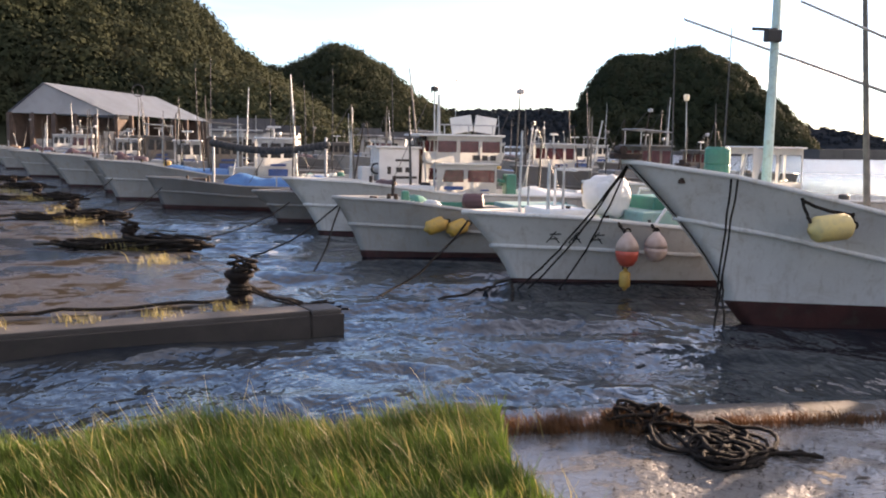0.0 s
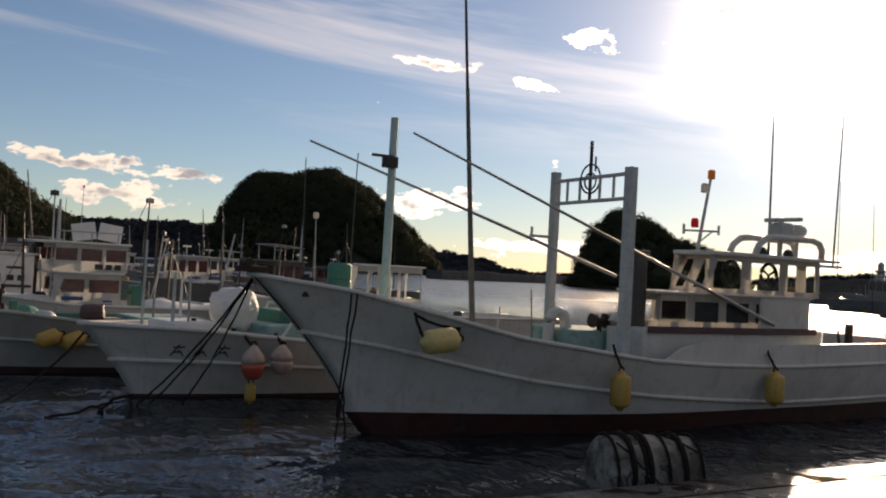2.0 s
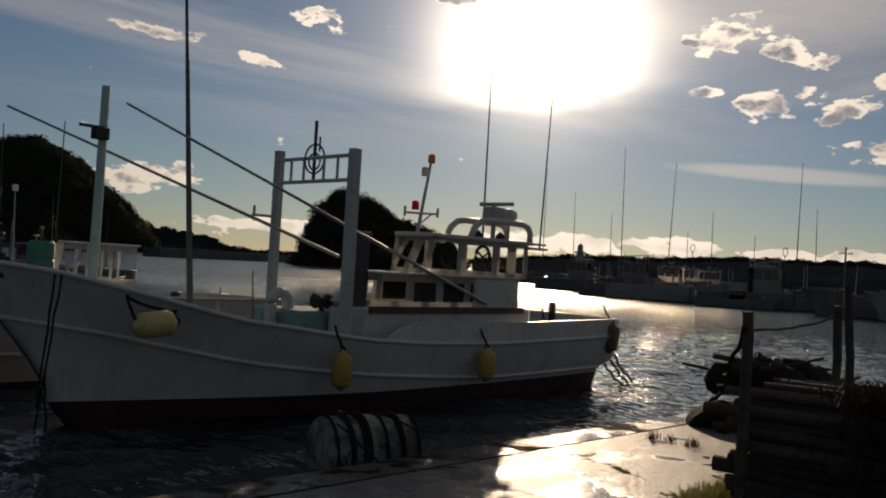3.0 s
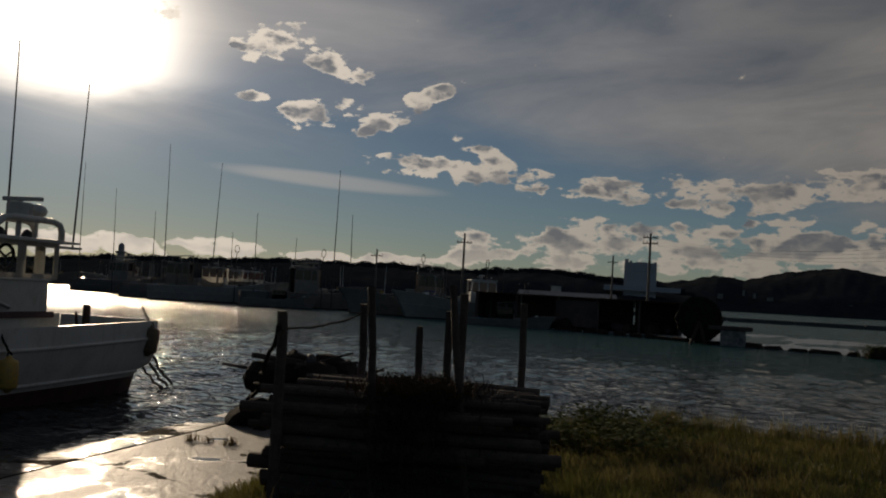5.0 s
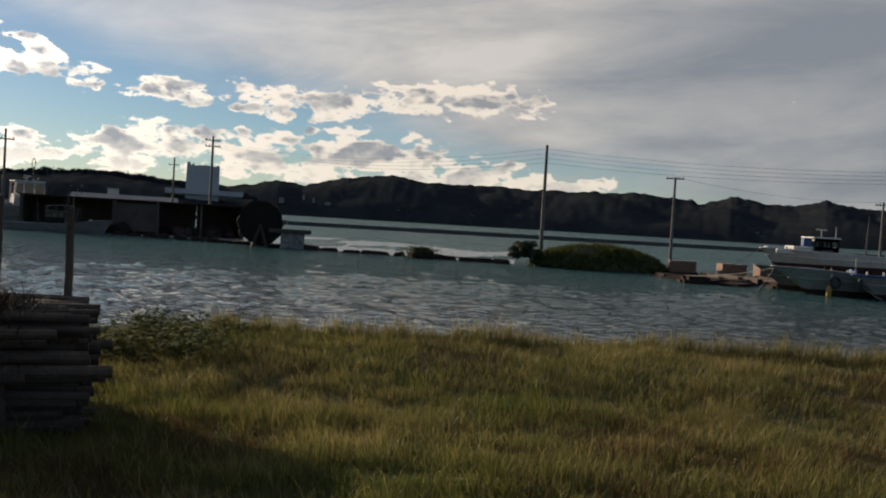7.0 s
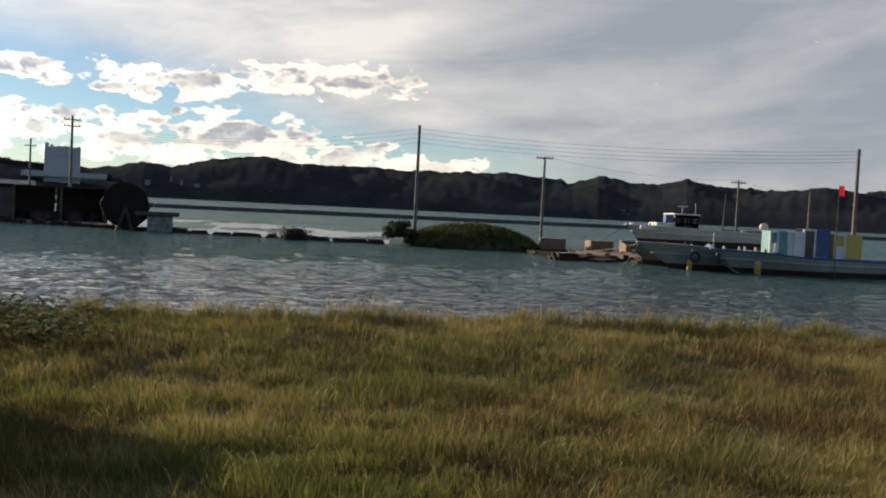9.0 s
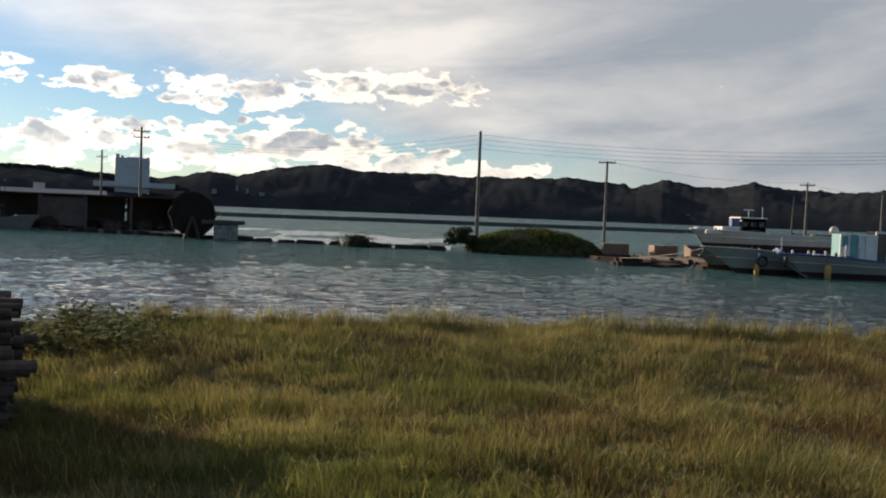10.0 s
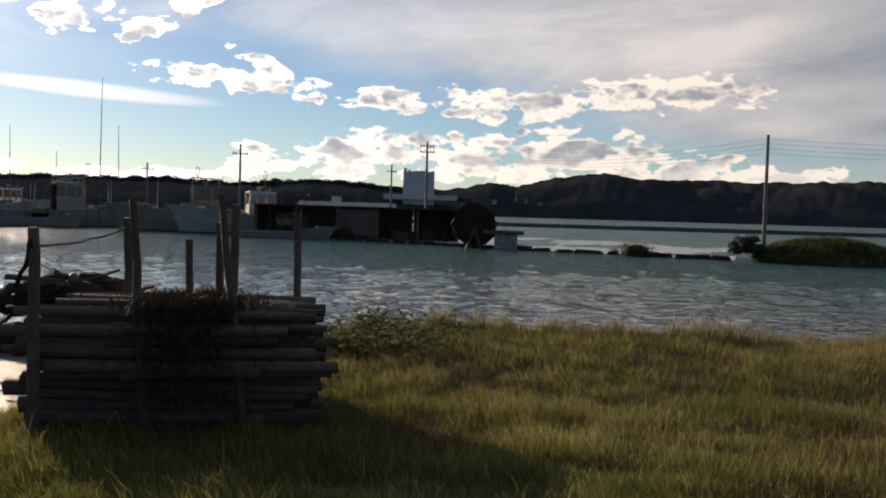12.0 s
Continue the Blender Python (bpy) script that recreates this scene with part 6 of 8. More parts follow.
pear_buoy(on_boat(B_POSE, 1.55, -1.5, 0.78), 0.21, 0.56, M_ORANGE, "worn mooring buoy, pink above and red below, at a hull")
pear_buoy(on_boat(B_POSE, 2.12, -1.5, 0.82), 0.21, 0.5, M_PINKWHITE, "round pale pink mooring buoy at a white hull")
for x, z in ((1.5, 1.1), (2.12, 1.12)):
    line_to(on_boat(B_POSE, x, -1.5, z), on_boat(B_POSE, x + 0.05, -1.15, z + 0.15), 0.03, 0.02, 9, "dark rope holding a buoy at a rail")
fender(on_boat(B_POSE, 1.55, -1.46, 0.26), 0.10, 0.3, M_YELLOW, "small yellow float hanging below a buoy", name="buoy", grp="mooring buoys")
for x, z in ((1.45, 0.78), (1.95, 0.74)):
    fender(on_boat(C_POSE, x, -1.2, z), 0.17, 0.45, M_YELLOW, "yellow float lashed at a boat rail", (0, 70, 15))


# ---- pier fittings and mooring lines ----


def bollard_thing(p):
    b = thing("bollard", pose(*p), "squat rusty iron bollard wound with dark mooring rope", "bollard", "bollards along the pier")
    bm = bmesh.new()
    lathe(bm, [(0.24, 0), (0.24, 0.04), (0.17, 0.08), (0.15, 0.3), (0.17, 0.36), (0.25, 0.42), (0.26, 0.48), (0.2, 0.53), (0.05, 0.55)], Matrix(), 16)
    part("casting", bm, M_BOLLARD, b, shade=True)
    bm = bmesh.new()
    for i in range(3):
        ring(bm, (0, 0, 0.14 + 0.065 * i), 0.18 + 0.02 * math.sin(i * 2.1), 0.032, "z", 18)
    part("rope_coil", bm, M_ROPE, b)
    bm = bmesh.new()
    for i in range(6):
        g = random.Random(i + 40)
        pts = []
        for q in range(16):
            a = q * math.tau / 16
            rr = 0.2 * (1 + 0.3 * math.sin(2 * a + i * 1.7))
            pts.append((0.06 + rr * math.cos(a) * (0.7 + 0.5 * g.random()), rr * math.sin(a), 0.5 + 0.04 * i + 0.07 * math.sin(a + i * 2.2)))
        snake(bm, pts, 0.024, 6, closed=True)
    part("rope_top", bm, M_ROPE, b)
    return b


BOLLS = [pier_point(1.24, -1.05, 0.275), pier_point(8.9, -1.0, 0.275), pier_point(16.6, -0.95, 0.275), pier_point(25.4, -0.8, 0.275), pier_point(33.5, -0.8, 0.275), pier_point(41.5, -0.8, 0.275)]
first = bollard_thing(BOLLS[0])
first.matrix_basis = first.matrix_basis @ Matrix.Scale(0.84, 4)
for i, p in enumerate(BOLLS[1:]):
    copy_thing(first, pose(*p, 0, 0, 50 * i) @ Matrix.Scale(0.84, 4))

rng = random.Random(21)
for i, (a, b, d) in enumerate((
        (BOLLS[0] + Vector((0, 0, 0.3)), on_boat(B_POSE, -0.9, 0, 1.2), 0.9), (BOLLS[0] + Vector((0, 0, 0.25)), on_boat(C_POSE, -0.5, 0, 1.1), 1.0),
        (BOLLS[1] + Vector((0, 0, 0.3)), on_boat(C_POSE, -0.5, 0.1, 1.15), 0.9), (BOLLS[1] + Vector((0, 0, 0.2)), Vector((-5.0, 30.0, 0.7)), 0.5),
        (BOLLS[2] + Vector((0, 0, 0.2)), Vector((-10.6, 35.2, 0.8)), 0.5), (BOLLS[3] + Vector((0, 0, 0.2)), Vector((-13.6, 38.5, 0.9)), 0.5))):
    rope("rope", sag(a, b, d, 16, 0.02, i), 0.02, "dark mooring rope sagging from a bollard to a bow")
# lines from the bow of the second boat up to the large boat's stem head
stem_head = on_boat(A_POSE, -1.75, 0, 2.38)
for i, q in enumerate(((-0.15, -0.6, 0.0), (0.5, -1.0, 0.05), (0.0, -0.8, 0.05))):
    rope("rope", sag(stem_head, on_boat(B_POSE, *q), 0.15, 12, 0.01, i), 0.016, "pair of dark chains running down from a bow to the water")
rope("rope", sag(on_boat(B_POSE, -0.05, -0.1, 0.1), Vector((-0.3, 15.6, 0.02)), 0.02, 14, 0.025, 5), 0.024, "slack dark rope floating on the water")
rope("rope", sag(on_boat(B_POSE, -0.05, -0.15, 0.05), Vector((0.9, 15.4, 0.02)), 0.02, 14, 0.025, 6), 0.024, "slack dark rope floating on the water")
# lines lying along the pier edge
rope("rope", sag(pier_point(1.1, -1.0, 0.33), pier_point(0.9, -9.0, 0.31), -0.0, 26, 0.03, 8), 0.026, "dark hawser lying along the pier")
for i in range(4):
    rope("rope", sag(BOLLS[0] + Vector((0, 0, 0.25)), pier_point(-0.05 + 0.25 * i, 0.1, 0.28), 0.12, 8, 0.03, 30 + i), 0.018, "dark rope leading from a bollard over the pier edge")


def tangle(name, c, n, r, thick, label, cat, seed, flat=0.35, mat=None, stretch=(1, 1)):
    """A heap of looping rope."""
    rng = random.Random(seed)
    bm = bmesh.new()
    for i in range(n):
        a0, rr = rng.uniform(0, 6.28), r * rng.uniform(0.35, 1.0)
        cx, cy = rng.uniform(-0.3, 0.3) * r, rng.uniform(-0.3, 0.3) * r
        turns = rng.uniform(0.8, 1.5)
        pts = []
        for j in range(40):
            a = a0 + turns * math.tau * j / 39
            w = rr * (1 + 0.25 * math.sin(3 * a + i) + 0.12 * math.sin(5.3 * a + 2.1 * i))
            pts.append((c[0] + (cx + w * math.cos(a)) * stretch[0], c[1] + (cy + w * math.sin(a)) * stretch[1], c[2] + thick + flat * r * (i / n) * (0.5 + 0.5 * math.sin(1.7 * a + i)) + 0.5 * thick * math.sin(5 * a)))
        snake(bm, pts, thick, 6)
    ob = part(name, bm, mat or M_ROPE, shade=True)
    return tagged(ob, label, cat)


for i, p in enumerate(BOLLS[1:]):
    q = p + PN * 0.5 - PU * 0.6
    tangle("rope_coil", (q.x, q.y, 0.27), 15, 0.6, 0.035, "heap of dark rope and weed beside a bollard", "rope", 70 + i, 0.4, stretch=(1.6, 0.8))
    q = p - PN * 0.9
    tangle("rope_coil", (q.x, q.y, 0.27), 8, 0.6, 0.032, "dark rope and weed washed over the pier", "rope", 90 + i, 0.2, stretch=(1.4, 0.7))
tangle("rope_coil", (2.0, 7.55, 0.165), 15, 0.40, 0.0165, "tangled coil of thick dark mooring rope on wet concrete", "rope", 5, 0.25, stretch=(1.0, 1.25))
tangle("rope_coil", (1.5, 8.2, 0.165), 13, 0.3, 0.016, "loops of thick dark rope heaped on wet concrete", "rope", 15, 0.75, stretch=(1.1, 0.7))
rope("rope", sag((2.25, 7.5, 0.19), (2.78, 7.38, 0.18), 0, 8, 0.02, 3), 0.018, "loose end of thick dark rope on wet concrete")
rope("rope", sag((2.2, 7.55, 0.19), (2.75, 7.46, 0.18), 0, 8, 0.02, 4), 0.018, "loose end of thick dark rope on wet concrete")
rope("rope", sag((1.7, 8.5, 0.19), (1.95, 7.7, 0.2), -0.1, 10, 0.03, 7), 0.016, "thick dark rope on wet concrete")

# floating drum bound with ropes, off the apron edge
fl = thing("float_drum", pose(6.92, 10.38, 0.14, 0, 0, -8), "large weed-grown grey barrel float bound with dark ropes, half awash", "float")
bm = bmesh.new()
lathe(bm, [(0.1, -0.66), (0.4, -0.66), (0.46, -0.6), (0.48, 0), (0.46, 0.6), (0.4, 0.66), (0.1, 0.66)], pose(0, 0, 0, 0, 90, 0), 20)
part("barrel", bm, M_DRUM, fl, shade=True)
for i, x in enumerate((-0.57, -0.36, -0.20, -0.13, 0.12, 0.34, 0.58)):
    bm = bmesh.new()
    ring(bm, (x, 0, 0), 0.488, 0.022 + 0.02 * (i % 2), "x", 22)
    part("binding_rope", bm, M_ROPE, fl)
for i in range(3):
    bm = bmesh.new()
    a0 = 2.1 * i
    snake(bm, [(-0.55 + 0.157 * q + 0.03 * math.sin(q * 2 + i), 0.485 * math.cos(a0 + 0.35 * q), 0.485 * math.sin(a0 + 0.35 * q)) for q in range(8)], 0.011, 6)
    part("net_strand", bm, M_ROPE, fl)
bm = bmesh.new()
box(bm, (0.72, 0, 0.05), (0.12, 0.3, 0.25), 0, 0.03)
part("end_block", bm, M_RUBBER, fl)

def blades(name, spots, h0, h1, width, lean, mat, label, seed, wind=(-0.5, 0.05), spread=0.5):
    """Curved grass blades, three triangles each, bent by the wind; one mesh."""
    g = np.random.default_rng(seed)
    n = len(spots)
    base = np.asarray([q[:3] for q in spots], dtype=float)
    clump = np.asarray([q[3] if len(q) > 3 else 1.0 for q in spots])
    h = (h0 + (h1 - h0) * g.beta(1.6, 3.0, n)) * clump
    a = g.uniform(0, math.tau, n)
    w = width * g.uniform(0.6, 1.3, n)
    side = np.stack([np.cos(a), np.sin(a), np.zeros(n)], 1) * w[:, None]
    push = np.stack([wind[0] + g.normal(0, spread, n), wind[1] + g.normal(0, spread, n), np.zeros(n)], 1) * (h * lean)[:, None]
    up = np.array([0, 0, 1.0])
    m1 = base + up * (h * 0.55)[:, None] + push * 0.35
    tip = base + up * (h * 0.95)[:, None] + push
    co = np.stack([base - side, base + side, m1 - side * 0.75, m1 + side * 0.75, tip], 1).reshape(-1, 3)
    t = np.array([[0, 1, 3], [0, 3, 2], [2, 3, 4]])
    tri = (np.arange(n) * 5)[:, None, None] + t[None]
    ob = new(name, array_mesh(name, co, tri.reshape(-1, 3), mat))
    return tagged(ob, label, "grass", kind="stuff")


# ---- log pile with its upright stakes ----


def build_log_pile():
    a, b = Vector((8.32, 5.86, 0)), Vector((9.24, 3.12, 0))
    axis_v = (b - a).normalized()
    back = Vector((axis_v.y * -1, axis_v.x, 0))
    if back.dot(Vector((1, 0.4, 0))) < 0:
        back = -back
    pile = thing("log_pile", Matrix(), "stack of weathered dark timber poles held by upright stakes", "log pile")
    rng = random.Random(33)
    length = (b - a).length
    variants = []
    for i in range(6):
        bm = bmesh.new()
        n, seg = 9, 8
        r0 = 0.066
        bend = rng.uniform(-0.04, 0.04)
        rows = []
        for j in range(seg + 1):
            u = j / seg
            rr = r0 * (1.06 - 0.14 * u)
            rows.append([bm.verts.new(((u - 0.5) * length, bend * math.sin(u * math.pi) + rr * math.cos(q * math.tau / n) * (1 + 0.05 * rng.uniform(-1, 1)), rr * math.sin(q * math.tau / n) * (1 + 0.05 * rng.uniform(-1, 1)))) for q in range(n)])
        for A, B in zip(rows, rows[1:]):
            for q in range(n):
                bm.faces.new((A[q], A[(q + 1) % n], B[(q + 1) % n], B[q]))
        bm.faces.new(rows[0])
        bm.faces.new(rows[-1])
        variants.append(mesh_of("log", bm, M_LOG))
    rz = math.degrees(math.atan2(axis_v.y, axis_v.x))
    mid = (a + b) / 2
    levels = 10
    for lv in range(levels):
        for d in range(14):
            if (lv == levels - 1 and (d < 2 or rng.random() < 0.35)) or (d == 0 and rng.random() < 0.3) or (d == 1 and rng.random() < 0.1):
                continue
            short = rng.random() < (0.3 if d < 3 else 0.1)
            off = 0.07 + d * 0.138 + (0.069 if lv % 2 else 0) + rng.uniform(-0.035, 0.035)
            slide = rng.uniform(-0.12, 0.12) + (rng.choice((-0.22, 0.2)) if rng.random() < 0.2 else 0)
            if short:
                slide = rng.uniform(-0.75, 0.7)
            p = mid + back * off + axis_v * slide
            z = 0.33 + 0.07 + lv * 0.116 + rng.uniform(-0.022, 0.022)
            ob = new("log", rng.choice(variants))
            q = rng.uniform(0.55, 1.3)
            ob.matrix_basis = pose(p.x, p.y, z, rng.uniform(0, 360), rng.uniform(-1.6, 1.6), rz + rng.uniform(-3.6, 3.6)) @ Matrix.Diagonal((rng.uniform(0.45, 0.62) if short else rng.uniform(0.93, 1.02), q, q, 1))
            ob.parent = pile
    return pile


build_log_pile()


def stake(az0, d0, z0, az1, d1, z1, r, lab="upright weathered timber stake at the log pile"):
    a, b = heading(az0) * d0, heading(az1) * d1
    a, b = Vector((a.x, a.y, z0)), Vector((b.x, b.y, z1))
    rng = random.Random(int(az0 * 100))
    bm = bmesh.new()
    pts = [a.lerp(b, i / 7) + Vector((rng.uniform(-1, 1), rng.uniform(-1, 1), 0)) * 0.012 for i in range(8)]
    snake(bm, pts, [r * (1.08 - 0.2 * i / 7) for i in range(8)], 9)
    tagged(part("stake", bm, M_LOG), lab, "stake", "stakes of the log pile")


def el_z(el, d):
    return 2.6 + d * math.tan(radians(el))


stake(55.70, 10.0, 0.3, 55.62, 10.0, el_z(-1.5, 10.0), 0.06)
stake(60.54, 12.1, 0.2, 60.47, 12.1, el_z(-0.85, 12.1), 0.055)
stake(61.55, 9.95, 0.3, 60.82, 10.0, el_z(0.25, 10.0), 0.045)
stake(63.90, 12.1, 0.2, 63.90, 12.1, el_z(-2.0, 12.1), 0.05)
stake(65.67, 12.1, 0.2, 65.58, 12.1, el_z(-1.0, 12.1), 0.055)
stake(67.20, 9.95, 0.3, 65.70, 10.2, el_z(0.6, 10.2), 0.045)
stake(66.38, 12.1, 0.2, 66.50, 12.1, el_z(0.1, 12.1), 0.055)
stake(70.12, 12.1, 0.2, 70.08, 12.1, el_z(-0.3, 12.1), 0.05)
p = heading(55.4) * 9.9
q = heading(53.9) * 12.6
rope("rope", sag((p.x, p.y, 2.2), (q.x, q.y, 1.1), 0.12, 12, 0.05, 4), 0.025, "frayed dark rope hanging from a stake")
q = heading(60.3) * 12.0
rope("rope", sag((p.x, p.y, 2.15), (q.x, q.y, 2.3), 0.05, 12, 0.01, 5), 0.012, "thin dark line between two stakes")

g = random.Random(17)
sp = []
for _ in range(2600):
    u, d = g.gauss(0.54, 0.09), max(-0.05, g.uniform(-0.5, 1.5))
    q = Vector((8.22, 6.05, 0)).lerp(Vector((9.35, 2.95, 0)), u) + Vector((0.94, 0.34, 0)) * d
    sp.append((q.x, q.y, (1.5 if d > 0.05 else 1.5 - 1.0 * g.random() ** 1.5), 1.0))
blades("dry_fern", sp, 0.08, 0.3, 0.008, 1.2, M_FERN, "withered dark brown fern draped over the log pile", 61, (-0.6, -0.2), 0.6)

# debris heap behind the pile
dp = thing("debris_heap", Matrix(), "dark heap of driftwood and net on the apron edge", "debris")
bm = bmesh.new()
bmesh.ops.create_icosphere(bm, subdivisions=3, radius=1.0, matrix=pose(14.2, 9.9, 0.15) @ Matrix.Diagonal((0.95, 0.6, 0.42, 1)))
for v in bm.verts:
    v.co += Vector((1, 1, 1)) * 0.16 * noise.noise(v.co * 2.5)
part("net_mound", bm, M_ROPE, dp)
bm = bmesh.new()
bmesh.ops.create_icosphere(bm, subdivisions=3, radius=1.0, matrix=pose(14.9, 8.9, 0.5) @ Matrix.Diagonal((0.9, 1.0, 0.72, 1)))
for v in bm.verts:
    v.co += Vector((1, 1, 1)) * 0.2 * noise.noise(v.co * 2.1)
part("driftwood_mound", bm, M_ROPE, dp)
rng = random.Random(8)
for i in range(14):
    bm = bmesh.new()
    a = Vector((14.6 + rng.uniform(-0.9, 0.9), 9.0 + rng.uniform(-0.8, 0.8), 0.9 + rng.uniform(0, 0.35)))
    d = Vector((rng.uniform(-1, 1), rng.uniform(-1, 1), rng.uniform(-0.1, 0.35)))
    tube(bm, a, a + d * rng.uniform(0.4, 0.8), 0.04, 0.025, 7)
    part("branch", bm, M_LOG, dp)
for a, b, r in (((12.9, 9.35, 1.42), (14.3, 8.5, 1.22), 0.05), ((13.1, 9.2, 1.3), (14.6, 8.3, 1.3), 0.035), ((13.5, 8.9, 1.45), (14.9, 8.6, 1.1), 0.04), ((13.6, 9.1, 1.15), (14.2, 8.2, 1.5), 0.03)):
    bm = bmesh.new()
    tube(bm, a, b, r, r * 0.7, 7)
    part("plank", bm, M_LOG, dp)
for i, (x, y, z) in enumerate(((13.95, 9.2, 1.1), (14.3, 8.75, 1.15), (13.5, 9.5, 1.0), (13.75, 8.6, 1.05))):
    bm = bmesh.new()
    bmesh.ops.create_icosphere(bm, subdivisions=2, radius=0.34, matrix=pose(x, y, z) @ Matrix.Diagonal((1.3, 1, 0.9, 1)))
    for v in bm.verts:
        v.co += Vector((1, 1, 1)) * 0.14 * noise.noise(v.co * 3.3)
    part("net_mound", bm, M_ROPE, dp)
ty = thing("tyre", pose(13.82, 8.85, 1.13, 10, 0, 30), "worn black tyre with a pale rim on the debris heap", "tyre")
bm = bmesh.new()
ring(bm, (0, 0, 0), 0.24, 0.09, "y", 24, 10)
part("rubber", bm, M_RUBBER, ty, shade=True)
bm = bmesh.new()
lathe(bm, [(0.03, -0.05), (0.15, -0.05), (0.17, 0.0), (0.15, 0.05), (0.03, 0.05)], pose(0, 0, 0, 90, 0, 0), 16)
part("rim", bm, M_STEEL, ty, shade=True)

# ---- grass and herbs ----


def scatter(n, x0, x1, y0, y1, seed, keep, power=0.0):
    g = random.Random(seed)
    out = []
    while len(out) < n:
        x, y = g.uniform(x0, x1), g.uniform(y0, y1)
        if not keep(x, y, g):
            continue
        z = bank(x, y)
        if z < 0.12:
            continue
        k2 = 1.0 + 0.6 * noise.noise((x * 0.9, y * 0.9, 7.0)) + 0.6 * noise.noise((x * 2.6, y * 2.6, 1.0))
        out.append((x, y, z - 0.02, max(0.45, k2)))
    return out


def seen_meadow(x, y, g):
    d = math.hypot(x, y)
    a = math.degrees(math.atan2(x, y))
    if d < 5.0 or a < 50 or a > 128:
        return False
    if y > inner(x) - 0.3:
        return False
    if -0.75 < (x - 8.78) * 0.94 + (y - 4.5) * 0.34 - 1.0 < 0.9 and 3.75 < y < 6.1:
        return False
    return g.random() < min(1.0, (9.0 / d) ** 1.1)


def patchy(x, y):
    return noise.noise((x * 0.35, y * 0.35, 2.0)) + 0.5 * noise.noise((x * 1.1, y * 1.1, 5.0))


spots = scatter(300000, 3.0, 18.0, -17.0, 7.0, 1, seen_meadow)
g = random.Random(55)
mark = [patchy(s[0], s[1]) + 0.03 * (s[0] - 11) - 0.12 + 0.075 * max(0.0, -s[1] - 1.0) + g.gauss(0, 0.42) for s in spots]
tan = [patchy(s[0] * 1.3 + 40, s[1] * 1.3 - 7) + 0.015 * max(0.0, -s[1] - 2.0) + g.gauss(0, 0.25) > 0.27 for s in spots]
brown = [s for s, f in zip(spots, tan) if f]
mark = [m2 for m2, f in zip(mark, tan) if not f]
spots = [s for s, f in zip(spots, tan) if not f]
blades("grass", brown, 0.05, 0.24, 0.0040, 0.6, M_BROWNGRASS, "withered brown grass on the bank", 4)
dry = [s for s, k2 in zip(spots, mark) if k2 > 0.24]
lush = [s for s, k2 in zip(spots, mark) if k2 <= 0.24]
blades("grass", lush, 0.05, 0.26, 0.0040, 0.6, M_GRASS, "long windblown green grass on the bank", 2)
blades("grass", dry, 0.06, 0.30, 0.0038, 0.6, M_DRYGRASS, "dry yellow-brown grass on the bank", 3)


stalks = scatter(2400, 3.0, 17.0, -16.0, 6.5, 27, seen_meadow)
blades("grass", stalks, 0.22, 0.55, 0.0026, 0.9, M_DRYGRASS, "scattered pale seed stalks above the grass", 28, spread=0.7)


def bank_edge(x, y, g):
    return x > 16.0 + 0.5 * noise.noise((y * 0.35, 3.1, 0.0)) and noise.noise((y * 0.9, 2.0, 0.0)) > -0.45


edge = scatter(16000, 15.6, 17.2, -15.0, 3.4, 21, bank_edge)
blades("grass", edge[:9000], 0.18, 0.58, 0.005, 0.5, M_DRYGRASS, "tall yellow grass along the water's edge", 22)
blades("grass", edge[9000:], 0.16, 0.5, 0.005, 0.5, M_GRASS, "tall green grass along the water's edge", 23)


def near_bank(x, y, g):
    d = math.hypot(x, y)
    a = math.degrees(math.atan2(x, y))
    return 4.2 < d < 7.2 and -36 < a < 14 and y < inner(max(x, 0.04)) + 0.2


spots = scatter(76000, -4.7, 1.3, 3.4, 6.9, 5, near_bank)
blades("grass", spots[:73500], 0.06, 0.29, 0.0034, 0.45, M_LUSH, "long bright green grass bent by the wind", 6, (-0.5, -0.1), 0.55)
blades("grass", spots[73500:], 0.12, 0.44, 0.003, 0.6, M_DRYGRASS, "thin yellow grass stalks among the green", 7, (-0.6, -0.1), 0.35)


def open_bank(x, y, g):
    a = math.degrees(math.atan2(x, y))
    d = math.hypot(x, y)
    if 4.95 < d and 49.5 < a < 128.5:
        return False
    if 4.1 < d < 7.3 and -36 < a < 14:
        return False
    if y > inner(max(x, 0.3)) - 0.3:
        return False
    return d > 0.25 and g.random() < min(1.0, (4.5 / d) ** 1.7)


spots = scatter(110000, -16.0, 17.0, -24.0, 7.0, 8, open_bank)
blades("grass", spots[:76000], 0.06, 0.26, 0.010, 0.6, M_GRASS, "green grass over the rest of the bank", 8)
blades("grass", spots[76000:], 0.06, 0.28, 0.009, 0.6, M_DRYGRASS, "dry yellow grass over the rest of the bank", 9)


def tufts(name, centres, n, r, h0, h1, mat, label, seed, width=0.003):
    g = random.Random(seed)
    s = []
    for c in centres:
        for _ in range(n):
            s.append((c[0] + g.gauss(0, r), c[1] + g.gauss(0, r), c[2]))
    return blades(name, s, h0, h1, width, 0.5, mat, label, seed)


def joint(x):
    return EDGE_A + EDGE_S * x - 0.62


